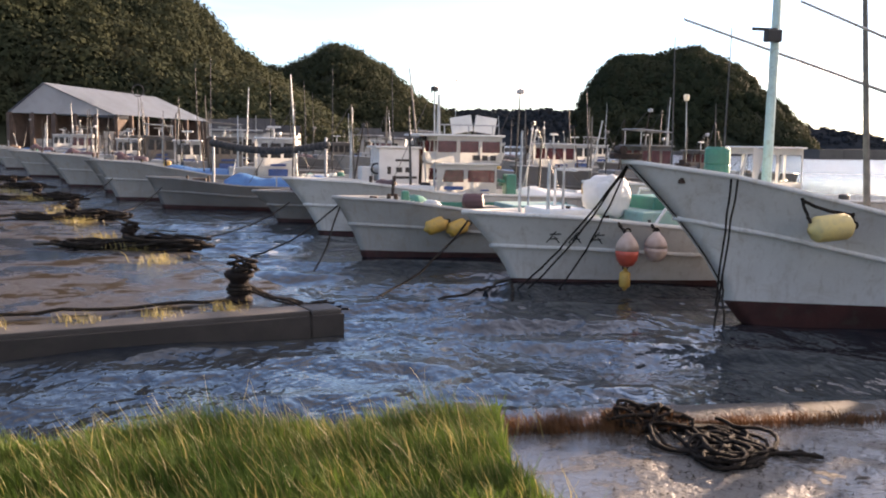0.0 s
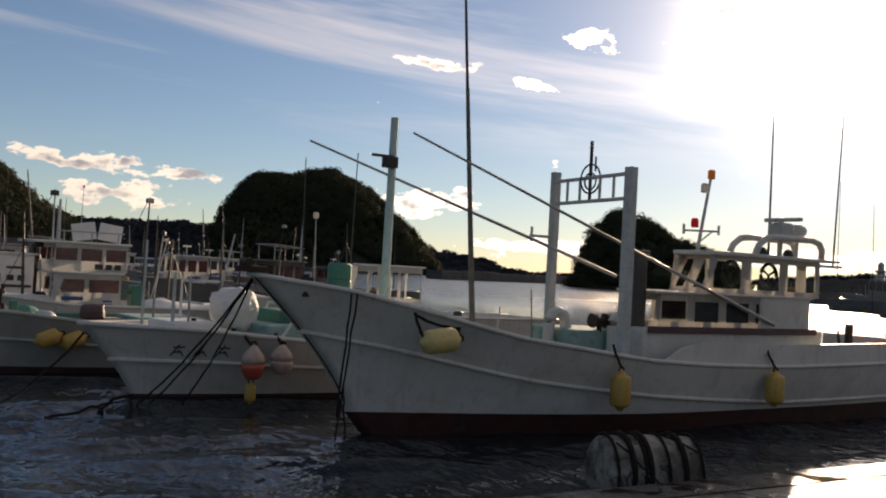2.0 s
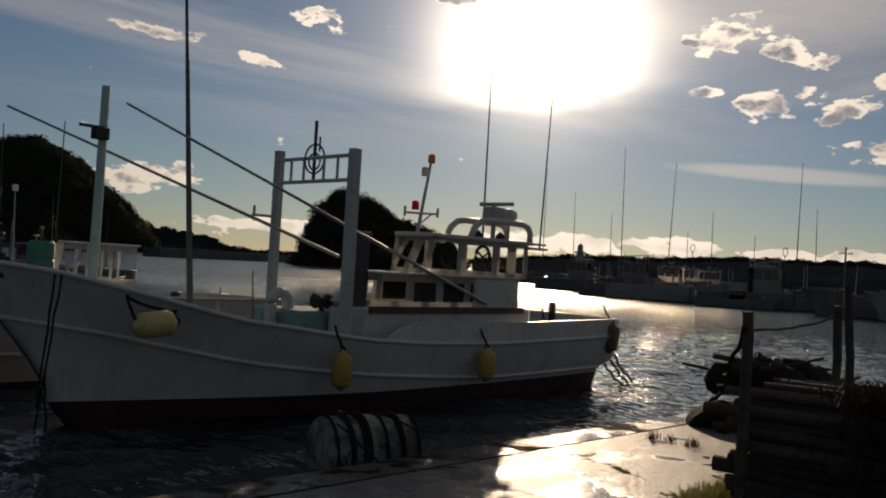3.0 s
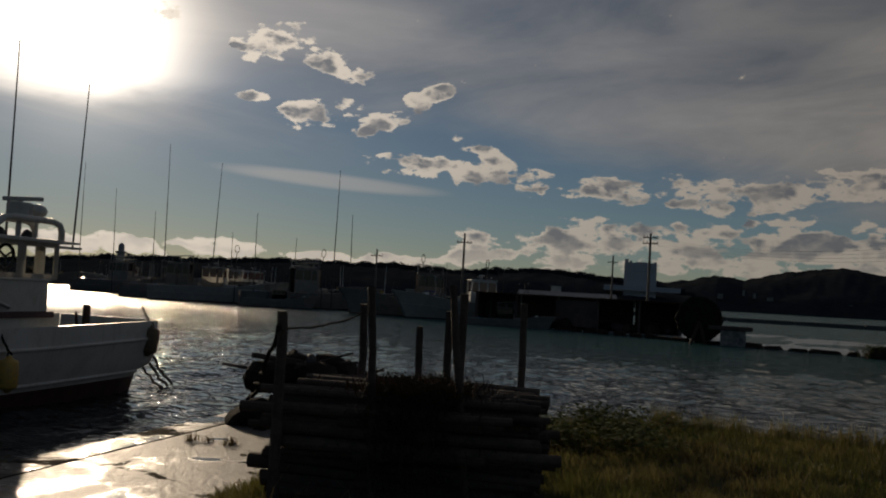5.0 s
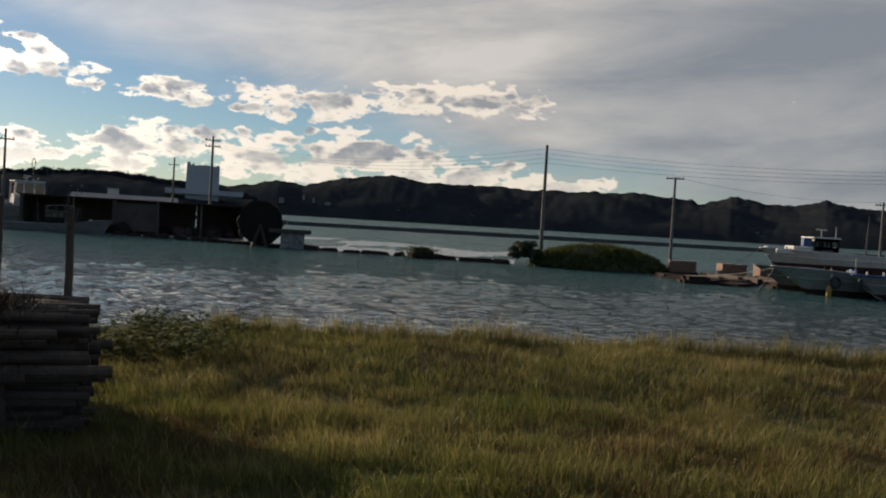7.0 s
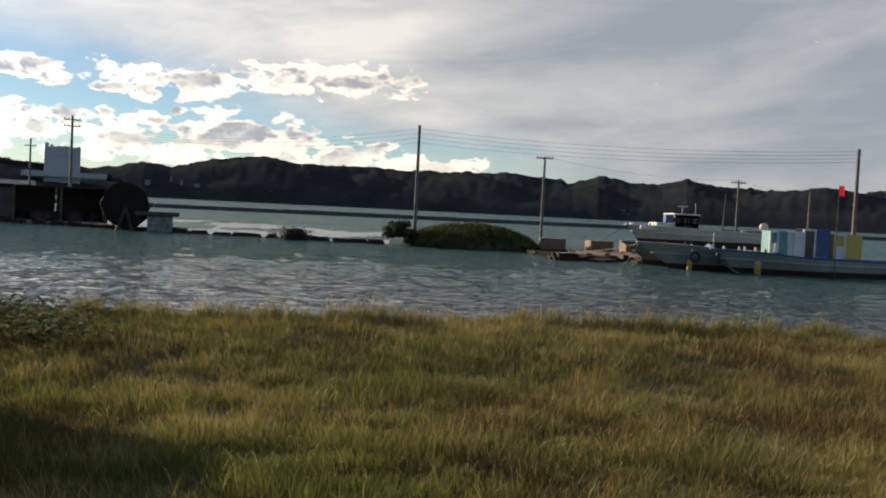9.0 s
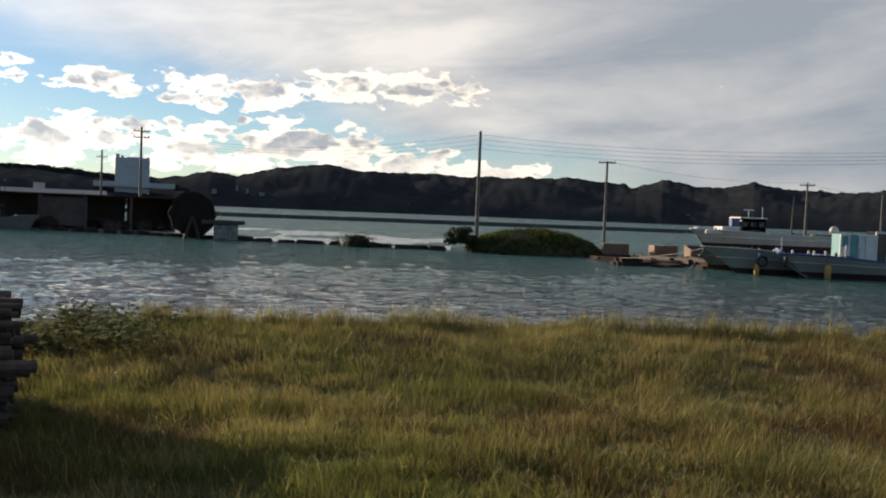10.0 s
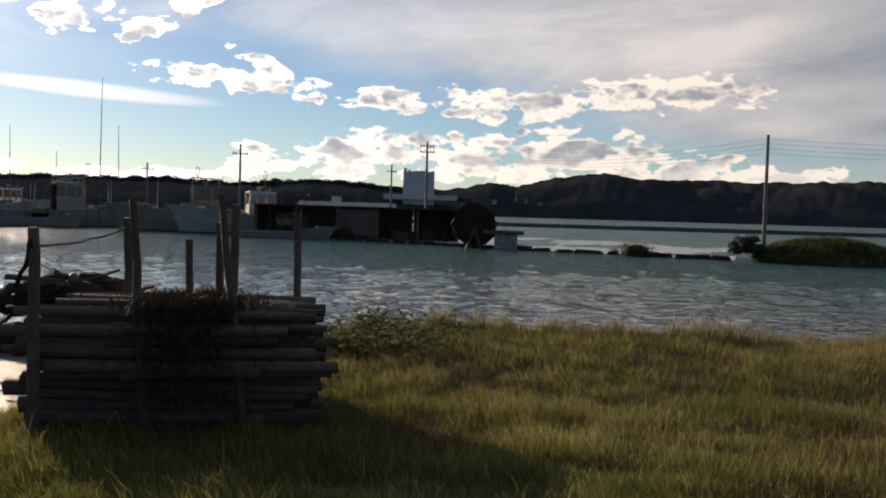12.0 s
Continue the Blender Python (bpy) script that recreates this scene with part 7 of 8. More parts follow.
rng = random.Random(77)
tufts("weeds", [(x, joint(x) + rng.gauss(0, 0.05), 0.15) for x in [rng.uniform(-0.3, 1.75) for _ in range(110)]], 40, 0.06, 0.06, 0.27, M_WEED, "row of drowned brown weeds along the edge joint", 11)
tufts("weeds", [(x, joint(x) + rng.gauss(0, 0.04), 0.15) for x in [rng.uniform(1.9, 4.3) for _ in range(80)]], 28, 0.06, 0.03, 0.17, M_WEED, "low brown weeds along the edge joint", 12)
tufts("weeds", [(0.17 + rng.gauss(0, 0.12), 6.4 + rng.gauss(0, 0.15), 0.2) for _ in range(9)], 14, 0.05, 0.2, 0.5, M_FERN, "dark dead weed stems at the bank corner", 19)
tufts("weeds", [(0.08 + rng.gauss(0, 0.25), 7.25 + rng.gauss(0, 0.4), 0.15) for _ in range(14)], 6, 0.1, 0.2, 0.5, M_DRYGRASS, "sparse tall grass stalks standing in the water", 13)
tufts("weeds", [heading(a) * d + Vector((0, 0, 0.15)) for a, d in ((50.75, 14.9), (51.0, 15.0), (51.8, 14.9), (53.0, 14.6), (53.25, 14.75), (54.6, 13.3), (52.6, 11.0), (53.2, 10.2), (52.2, 9.6), (53.4, 9.2))], 36, 0.05, 0.06, 0.24, M_BROWNGRASS, "small dark tufts of grass growing from the apron", 14, 0.006)
tufts("weeds", [pier_point(0.5 + rng.uniform(-0.1, 0.2), -1.6 - 0.9 * i + rng.uniform(-0.4, 0.4), 0.26) for i in range(9)], 110, 0.14, 0.05, 0.24, M_DRYGRASS, "dry grass tufts in the pier kerb joint", 15, 0.005)
tufts("weeds", [pier_point(5.5 + 3.0 * i + rng.uniform(-1, 1), -0.9 + rng.uniform(-0.5, 0.3), 0.26) for i in range(10)], 130, 0.24, 0.06, 0.32, M_DRYGRASS, "dry grass tufts on the pier", 16, 0.006)


def leaf_bank(name, centres, n, r, size, label, seed, mat=None, zs=(0.05, 0.5)):
    """Broad-leaved herbs: single bent leaves on short stalks, one mesh."""
    g = np.random.default_rng(seed)
    co, tri, k = [], [], 0
    for c in centres:
        for _ in range(n):
            p = np.array(c) + np.array([g.normal(0, r), g.normal(0, r), g.uniform(*zs)])
            a, t = g.uniform(0, 6.28), g.uniform(-0.3, 0.7)
            s = size * g.uniform(0.6, 1.3)
            d = np.array([math.cos(a) * math.cos(t), math.sin(a) * math.cos(t), math.sin(t)])
            e = np.array([-math.sin(a), math.cos(a), 0])
            co += [p, p + d * s * 0.5 + e * s * 0.3, p + d * s * 0.5 - e * s * 0.3, p + d * s - np.array([0, 0, s * 0.2])]
            tri += [[k, k + 1, k + 2], [k + 1, k + 3, k + 2]]
            k += 4
    ob = new(name, array_mesh(name, np.array(co), np.array(tri), mat or M_LEAF))
    return tagged(ob, label, "bush", kind="stuff")


rng = random.Random(5)
leaf_bank("herbs", [(rng.uniform(13.4, 16.6), rng.uniform(2.7, 4.7), 0.34) for _ in range(100)], 34, 0.20, 0.13, "dense green leafy herbs at the bank edge", 4, zs=(0.02, 0.46))

# ---- lagoon: spit, mound, poles, sheds ----


def rough_block(bm, c, s, rz, seed):
    r = bmesh.ops.create_cube(bm, size=1.0, matrix=pose(*c, 0, 0, rz) @ Matrix.Diagonal((*s, 1)))
    ed = list({e for v in r["verts"] for e in v.link_edges})
    bmesh.ops.bevel(bm, geom=ed, offset=min(s) * 0.22, segments=2, affect="EDGES")
    for v in bm.verts:
        v.co += Vector((1, 1, 1)) * 0.12 * noise.noise(v.co * 1.3 + Vector((seed, 0, 0)))


SPIT = [(79, 27), (74.5, 19), (71.5, 12.5), (68.5, 5.5), (66.5, -0.5), (64, -6.5)]
spit = thing("spit", Matrix(), "low line of dark stones awash in the lagoon", "spit", kind="structure")
rng = random.Random(14)
for (x0, y0), (x1, y1) in zip(SPIT, SPIT[1:]):
    for i in range(5):
        u = (i + rng.uniform(0.2, 0.6)) / 5
        bm = bmesh.new()
        rough_block(bm, (x0 + (x1 - x0) * u, y0 + (y1 - y0) * u, 0.05), (0.7, rng.uniform(0.8, 1.5), rng.uniform(0.35, 0.65)), math.degrees(math.atan2(y1 - y0, x1 - x0)) - 90, i)
        part("stone", bm, M_ROCK, spit)
bm = bmesh.new()
vs_a = [bm.verts.new((x + 0.5, y, 0.05)) for x, y in SPIT]
vs_b = [bm.verts.new((x * 1.52 + 3.0 * math.sin(y * 0.4), y * 1.52, 0.05)) for x, y in SPIT]
for i in range(len(SPIT) - 1):
    bm.faces.new((vs_a[i], vs_b[i], vs_b[i + 1], vs_a[i + 1]))
bmesh.ops.subdivide_edges(bm, edges=bm.edges, cuts=24, use_grid_fill=True)
for v in bm.verts:
    v.co.z += 0.06 * noise.noise(v.co * 0.4) + 0.05 * noise.noise(v.co * 1.3) - 0.10 * sstep(-0.15, 0.45, noise.noise((v.co.x * 0.10, v.co.y * 0.16, 2.0)))
tagged(part("shoal", bm, M_FOAM), "pale foaming water over the shoal behind the stones", "shoal", kind="structure")
bm = bmesh.new()
bmesh.ops.create_icosphere(bm, subdivisions=2, radius=1, matrix=pose(65.4, -0.2, 0.2) @ Matrix.Diagonal((0.9, 0.9, 0.6, 1)))
tagged(part("stone", bm, M_ROCK), "rounded dark stone under a bush", "stone")
leaf_bank("bush", [(65.4 + rng.gauss(0, 0.45), -0.2 + rng.gauss(0, 0.5), 0.15) for _ in range(40)], 25, 0.25, 0.22, "small green bush on the stones", 9, zs=(0.0, 0.7))


def build_mound():
    bm = bmesh.new()
    bmesh.ops.create_icosphere(bm, subdivisions=4, radius=1.0, matrix=pose(64.5, -12.2, 0.0) @ Matrix.Diagonal((3.2, 4.6, 1.5, 1)))
    for v in bm.verts:
        v.co += Vector((1, 1, 1)) * 0.3 * noise.noise(v.co * 0.7)
    tagged(part("mound", bm, M_SOIL), "grassy earth mound in the lagoon", "mound", kind="structure")
    g = random.Random(3)
    s = []
    while len(s) < 9000:
        a, r = g.uniform(0, 6.28), g.random() ** 0.5
        x, y = 3.2 * r * math.cos(a), 4.6 * r * math.sin(a)
        s.append((64.5 + x, -12.2 + y, (1.5 + 0.35 * noise.noise((x * 0.5, y * 0.5, 1.0))) * math.sqrt(max(0, 1 - r * r)) - 0.05))
    blades("grass", s[:3500], 0.2, 0.6, 0.02, 0.5, M_SCRUB, "rank green grass covering the mound", 31)
    blades("grass", s[3500:5000], 0.2, 0.55, 0.02, 0.5, M_GRASS, "bright grass covering the mound", 32)
    hs = [(q[0], q[1], q[2] - 0.15) for q in s[5000:5600]]
    bush = new("scrub", crowns("scrub", hs, [g.uniform(0.2, 0.55) for _ in hs], 26, 0.11, M_SCRUB, 33))
    tagged(bush, "low leafy scrub covering the mound", "bush", kind="stuff")
    cs = [(64.0 + g.gauss(0, 0.35), -7.2 + g.gauss(0, 0.5), 0.55 + g.random() * 0.9) for _ in range(26)]
    tagged(new("shrub", crowns("shrub", cs, [g.uniform(0.25, 0.5) for _ in cs], 60, 0.12, M_CANOPY, 12)), "dark rounded shrub at the foot of a pole", "bush")


build_mound()


def pole(az, d, top, arms, label="tall weathered utility pole", base=0.0, r=0.15, lean=0.0):
    p = heading(az) * d
    ob = thing("utility_pole", pose(p.x, p.y, 0, 0, lean, 90 - az), label, "utility pole", "utility poles")
    bm = bmesh.new()
    tube(bm, (0, 0, base - 0.6), (0, 0, top), r, r * 0.62, 10)
    part("shaft", bm, M_POLE, ob)
    for i, z in enumerate(arms):
        bm = bmesh.new()
        box(bm, (0, 0, top - z), (0.1, 1.5, 0.1), 0, 0.01)
        for y in (-0.65, -0.3, 0.3, 0.65):
            tube(bm, (0, y, top - z + 0.05), (0, y, top - z + 0.2), 0.04, n=6)
        part("crossarm", bm, M_POLE, ob)
    return Vector((p.x, p.y, top))


pole(66.42, 92, el_z(3.67, 92), (0.9,))
P2 = pole(77.49, 96, el_z(4.2, 96), (0.4, 1.0), r=0.17)
pole(75.37, 140, el_z(2.79, 140), (1.0,), r=0.18)
P4 = pole(97.3, 66, el_z(4.96, 66), (), r=0.15, lean=0.4)
P5 = pole(104.91, 84, el_z(3.44, 84), (0.15,), r=0.15)
P6 = pole(116.15, 105, el_z(2.51, 105), (0.3,), r=0.15)
P7 = pole(122.37, 58, el_z(4.43, 58), (), r=0.14)
P8 = pole(120.03, 115, el_z(2.21, 115), (0.4,), r=0.15)
pole(61.18, 120, el_z(2.39, 120), (0.8,), r=0.15)
for i in range(4):
    d = Vector((0, 0, -0.25 - 0.32 * i))
    rope("wire", sag(P4 + d, P7 + d * 0.6, 0.5, 18), 0.008, "thin overhead wire between utility poles", "overhead wires", M_DARKPOLE)
    rope("wire", sag(P2 + Vector((0, 0, -0.4 - 0.2 * i)), P4 + d, 1.2, 18), 0.008, "thin overhead wire between utility poles", "overhead wires", M_DARKPOLE)
for a, b in ((P5, P6), (P6, P8)):
    rope("wire", sag(a, b, 0.6, 14), 0.01, "thin overhead wire between utility poles", "overhead wires", M_DARKPOLE)

# net reel on the spit
rl = thing("net_reel", pose(*(heading(80.5) * 71.5), 0, 0, 98), "big round-topped dark net reel on a splayed frame", "net reel")
bm = bmesh.new()
lathe(bm, [(1.45, -1.4), (1.55, -1.35), (1.55, 1.35), (1.45, 1.4)], pose(0, 0, 1.75, 90, 0, 0), 24)
bmesh.ops.subdivide_edges(bm, edges=bm.edges[:], cuts=2, use_grid_fill=True)
for v in bm.verts:
    v.co += (v.co - Vector((0, 0, 1.75))) * 0.16 * noise.noise(v.co * 1.4)
part("drum", bm, M_ROPE, rl)
for s in (-1, 1):
    bm = bmesh.new()
    ring(bm, (0, s * 1.42, 1.75), 1.5, 0.07, "y", 24)
    part("flange", bm, M_ROPE, rl)
    for q in (-1, 1):
        bm = bmesh.new()
        tube(bm, (0, s * 1.5, 1.6), (q * 0.6, s * 2.2, -0.3), 0.12)
        part("leg", bm, M_IRON, rl)
bx = thing("storage_box", pose(*(heading(82.4) * 70.5), 0, 0, 5), "pale weathered storage box beside the net reel", "box")
bm = bmesh.new()
box(bm, (0, 0, 0.55), (1.2, 1.7, 1.1), 0, 0.05)
part("body", bm, M_STYRO, bx)
bm = bmesh.new()
box(bm, (0, 0.2, 1.25), (1.5, 3.0, 0.3), 0, 0.05)
part("cover", bm, M_WOODWALL, bx)

# long dark boathouse
def long_shed(name, az0, az1, d, h, label, roof_h, mat_wall, mat_roof, depth=7.0):
    a, b = heading(az0) * d, heading(az1) * d
    mid, v = (a + b) / 2, b - a
    ob = thing(name, pose(mid.x, mid.y, 0, 0, 0, math.degrees(math.atan2(v.y, v.x))), label, "shed")
    ln = v.length
    bm = bmesh.new()
    n = max(3, int(ln / 3))
    bm.free()
    for s in (-1, 1):
        for i in range(n):
            if s > 0 or i % 4 == 2:
                bm = bmesh.new()
                box(bm, (-ln / 2 + ln * (i + 0.5) / n, s * depth / 2, h / 2), (ln / n - 0.15, 0.12, h * (0.8 if s < 0 else 1)))
                part("wall_panel", bm, mat_wall, ob)
    for s in (-1, 1):
        bm = bmesh.new()
        box(bm, (s * (ln / 2 - 0.1), 0, h / 2), (0.12, depth - 0.2, h))
        part("end_wall", bm, mat_wall, ob)
    for i in range(n + 1):
        bm = bmesh.new()
        box(bm, (-ln / 2 + ln * i / n, -depth / 2 - 0.1, h / 2), (0.2, 0.2, h))
        part("post", bm, M_WOODWALL, ob)
    bm = bmesh.new()
    for s in (-1, 1):
        q = [bm.verts.new(c) for c in ((-ln / 2 - 0.4, s * (depth / 2 + 0.5), h), (ln / 2 + 0.4, s * (depth / 2 + 0.5), h), (ln / 2 + 0.4, 0, h + roof_h), (-ln / 2 - 0.4, 0, h + roof_h))]
        bm.faces.new(q)
    r = bmesh.ops.solidify(bm, geom=bm.faces[:], thickness=0.12)
    part("roof", bm, mat_roof, ob)
    return ob


long_shed("boathouse", 67.6, 79.2, 88, 2.92, "long low dark timber boathouse with an open front", -0.15, M_WOODWALL, M_WOODWALL)
rng = random.Random(52)
for i in range(16):
    p = heading(72.5 + 0.42 * i + rng.uniform(-0.1, 0.1)) * rng.uniform(83.5, 88)
    bm = bmesh.new()
    bmesh.ops.create_icosphere(bm, subdivisions=2, radius=rng.uniform(0.5, 0.95), matrix=pose(p.x, p.y, 0.35, 0, 0, rng.uniform(0, 90)) @ Matrix.Diagonal((1.2, 1.0, 0.8, 1)))
    for v in bm.verts:
        v.co += Vector((1, 1, 1)) * 0.25 * noise.noise(v.co * 1.6)
    tagged(part("netting", bm, rng.choice((M_ROPE, M_IRON, M_ROPE, M_MAROON))), "mound of dark netting stored at the boathouse", "netting", "netting mounds")
long_shed("boathouse", 70.0, 75.5, 150, 3.0, "low pale-roofed shed on the far shore", 0.8, M_GABLE, M_ROOF)
def far_house(az, width, top_el, d, h, mat):
    a = heading(az) * d
    top = el_z(top_el, d)
    ob = thing("house", pose(a.x, a.y, top - h, 0, 0, -az), "small pale building at the foot of the far hills", "house", "far houses")
    w = d * radians(width)
    bm = bmesh.new()
    box(bm, (0, 0, h / 2 - 1), (w, 8, h + 2))
    part("wall", bm, mat, ob)
    bm = bmesh.new()
    box(bm, (0, 0, h + 0.25), (w + 0.8, 8.8, 0.5))
    part("roof", bm, M_TILE, ob)


far_house(72.6, 3.7, 0.28, 400, 3.4, M_PLASTER)
far_house(72.1, 0.6, 0.78, 410, 5.5, M_PLASTER)
for az, wd, el, d in ((81.6, 0.3, 0.86, 1012), (83.5, 0.16, 0.98, 1012), (84.35, 0.34, 0.78, 1016), (82.9, 0.14, 1.12, 1010), (79.7, 0.5, 0.6, 1005), (88.6, 0.2, 0.55, 1005), (93.1, 0.22, 0.5, 1005), (109.7, 0.25, 0.5, 1005), (112.5, 0.2, 0.45, 1005), (100.2, 0.2, 0.45, 1005)):
    far_house(az, wd, el, d + 14, 3.5, M_STYRO)

# tall white building on the far hill
bd = thing("apartment_building", pose(*(heading(76.95) * 600), 0, 0, -76.95), "tall plain white building on the far hill", "building")
bm = bmesh.new()
box(bm, (0.6, 0, 13), (19.5, 14, 29.5))
part("wall", bm, M_WHITEWALL, bd)
for x, w, h in ((-7.9, 2.2, 2.2), (-5.4, 1.6, 1.3), (9.3, 1.8, 0.9), (1.0, 7.0, 0.7)):
    bm = bmesh.new()
    box(bm, (x, 0, 27.7 + h / 2), (w, 8, h))
    part("roof_plant", bm, M_WHITEWALL, bd)
bm = bmesh.new()
box(bm, (2, -3, 11.8), (46, 14, 3.0))
part("podium", bm, M_WHITEWALL, bd)
for i in range(6):
    bm = bmesh.new()
    box(bm, (-3.0 + 2.2 * i, -7.03, 22.5), (0.7, 0.1, 0.9))
    part("window", bm, M_GABLE, bd)

# shed with white roof behind the moorings
def market_shed():
    c0, c1, c2 = heading(-24.6) * 104, heading(-19.1) * 104, heading(-13.9) * 132
    ob = thing("market_shed", Matrix(), "open-sided fish market shed with a pale metal roof", "shed")
    e, rdg = el_z(1.22, 104), el_z(2.75, 104) + 0.2
    mid = c0.lerp(c1, 0.33)
    back = c2 - c1
    z = 0.5

    def lift(v, h):
        return Vector((v.x, v.y, h))
    bm = bmesh.new()
    for P, Q in ((c0, mid), (mid, c1)):
        hp = e if P is c0 else rdg
        hq = e if Q is c1 else rdg
        q = [bm.verts.new(lift(P, hp)), bm.verts.new(lift(Q, hq)), bm.verts.new(lift(Q + back, hq)), bm.verts.new(lift(P + back, hp))]
        bm.faces.new(q)
    bmesh.ops.solidify(bm, geom=bm.faces[:], thickness=0.25)
    part("roof", bm, M_ROOF, ob)
    bm = bmesh.new()
    t = [lift(c0, e - 0.1), lift(c1, e - 0.1), lift(mid, rdg - 0.1)]
    inner_v = back.normalized() * 0.3
    A = [bm.verts.new(v + inner_v) for v in t]
    B = [bm.verts.new(v + inner_v * 2) for v in t]
    bm.faces.new(A)
    bm.faces.new(B)
    for i in range(3):
        bm.faces.new((A[i], A[(i + 1) % 3], B[(i + 1) % 3], B[i]))
    part("gable", bm, M_GABLE, ob)
    for u in range(6):
        p = c0.lerp(c1, u / 5) + back.normalized() * 0.5
        bm = bmesh.new()
        box(bm, (p.x, p.y, e / 2), (0.4, 0.4, e))
        part("post", bm, M_WOODWALL, ob)
    for u in range(1, 8):
        p = c1 + back * (u / 7)
        bm = bmesh.new()
        box(bm, (p.x, p.y, e / 2), (0.4, 0.4, e))
        part("post", bm, M_WOODWALL, ob)
    bm = bmesh.new()
    for P, Q in ((c0 + back * 0.97, c1 + back * 0.97), (c0, c0 + back * 0.97)):
        d = Q - P
        m2 = (P + Q) / 2
        box(bm, (m2.x, m2.y, e / 2), (d.length, 0.3, e - 0.2), math.degrees(math.atan2(d.y, d.x)))
    part("back_wall", bm, M_WOODWALL, ob)
    for u, w, h in ((0.2, 3.0, 1.7), (0.55, 3.6, 2.2), (0.85, 2.4, 2.6)):
        p = c0.lerp(c1, u) + back * 0.12
        crate = thing("stacked_crates", pose(p.x, p.y, 0.5, 0, 0, 20), "stack of pale fish crates in the market shed", "crates", "stacked fish crates")
        for i in range(3):
            bm = bmesh.new()
            box(bm, (0, 0, h * (i + 0.5) / 3), (w - 0.1 * i, 1.6, h / 3 - 0.06), 0, 0.05)
            part("crate", bm, M_PLASTER, crate)


market_shed()
quay = thing("quay", Matrix(), "raised concrete quay in front of the market shed", "quay", kind="structure")
for i in range(6):
    p = heading(-34 + 6.5 * i) * (95 + 8 * max(0, i - 2))
    bm = bmesh.new()
    box(bm, (p.x, p.y + 30, -0.25), (24, 60, 1.5), -10)
    part("slab", bm, M_PIER, quay)
rng = random.Random(6)
for az, d, w, h in ((-12.6, 150, 9, 5.0), (-11.4, 165, 7, 5.5), (-10.0, 170, 8, 4.6), (-8.4, 190, 9, 5.0), (-6.8, 200, 8, 4.5), (-5.2, 215, 10, 5.0), (-3.4, 225, 9, 4.4), (-1.4, 240, 10, 4.6), (0.6, 250, 9, 4.4)):
    p = heading(az) * d
    ob = thing("house", pose(p.x, p.y, 0, 0, 0, rng.uniform(-30, 30)), "small harbour house with a dark tiled gable roof", "house", "harbour houses")
    bm = bmesh.new()
    box(bm, (0, 0, h * 0.35), (w, w * 0.7, h * 0.7 + 1))
    part("wall", bm, M_PLASTER, ob)
    bm = bmesh.new()
    y, z0, z1 = w * 0.4, h * 0.7, h * 1.1
    for s in (-1, 1):
        bm.faces.new([bm.verts.new(c) for c in ((-w * 0.55, s * y, z0), (w * 0.55, s * y, z0), (w * 0.55, 0, z1), (-w * 0.55, 0, z1))])
    bmesh.ops.solidify(bm, geom=bm.faces[:], thickness=0.2)
    part("roof", bm, M_TILE, ob)
    for k2 in (-0.25, 0.22):
        bm = bmesh.new()
        box(bm, (w * k2, -w * 0.355, h * 0.4), (w * 0.18, 0.08, h * 0.22))
        part("window", bm, M_DARKGLASS, ob)

# ---- boats on the lagoon side ----
H_POSE = pose(48.6, -20.1, 0, 0, 0, -90)
small_boat(H_POSE, 11.0, 2.5, 1.36, 0.98, 0.95, 1.9, "long low white working boat lying alongside another", M_CREAM, None, 42, None, [("box", 4.0, 0, 0.9, 3.0, 1.5, 0.3, M_NAVY)], [], "lagoon boats", 0.3)
F_POSE = pose(46.9, -22.9, 0, 0, 0, -88)
small_boat(F_POSE, 11.0, 2.5, 1.2, 0.93, 0.85, 1.3, "long low white working boat with coloured booths aft", M_CREAM, None, 41, M_NAVY, [("box", 5.5, 0, 0.85, 6.0, 1.7, 0.3, M_NAVY)], [], "lagoon boats", 0.3)
for i in range(7):
    bm = bmesh.new()
    p = on_boat(H_POSE, 0.9 + 0.62 * i + 0.2 * math.sin(i * 2.0), -0.85, 0.95)
    tube(bm, p, p + Vector((0, 0, 0.42)), 0.07, 0.06)
    tagged(part("stanchion", bm, M_PAINTWHITE), "short white stanchion on a working boat", "stanchion", "stanchions")
fender(on_boat(F_POSE, 0.85, -1.12, 0.32), 0.16, 0.75, M_YELLOW, "yellow fender on a low working boat")
fender(on_boat(F_POSE, 8.6, -1.36, 0.3), 0.15, 0.6, M_YELLOW, "dirty yellow fender on a low working boat")
fender(on_boat(H_POSE, 0.7, -1.12, 0.26), 0.14, 0.6, M_YELLOW, "yellow fender on a low working boat")
ty = thing("tyre", pose(*on_boat(H_POSE, 0.95, -1.22, 0.74), 0, 0, 90), "black tyre fender hanging on a working boat", "tyre", "tyre fenders")
bm = bmesh.new()
ring(bm, (0, 0, 0), 0.24, 0.085, "y", 24, 10)
part("rubber", bm, M_RUBBER, ty, shade=True)
fender(on_boat(F_POSE, -1.05, -0.45, 0.78), 0.11, 0.5, M_RUBBER, "black rubber roll fender at the stem of a working boat")
small_boat(pose(51.4, -20.0, 0, 0, 0, -90), 9.0, 2.3, 1.3, 0.95, 0.9, 1.7, "weathered low working boat between two others", M_DULL, None, 44, None, [], [], "lagoon boats", 0.3, clutter=3)
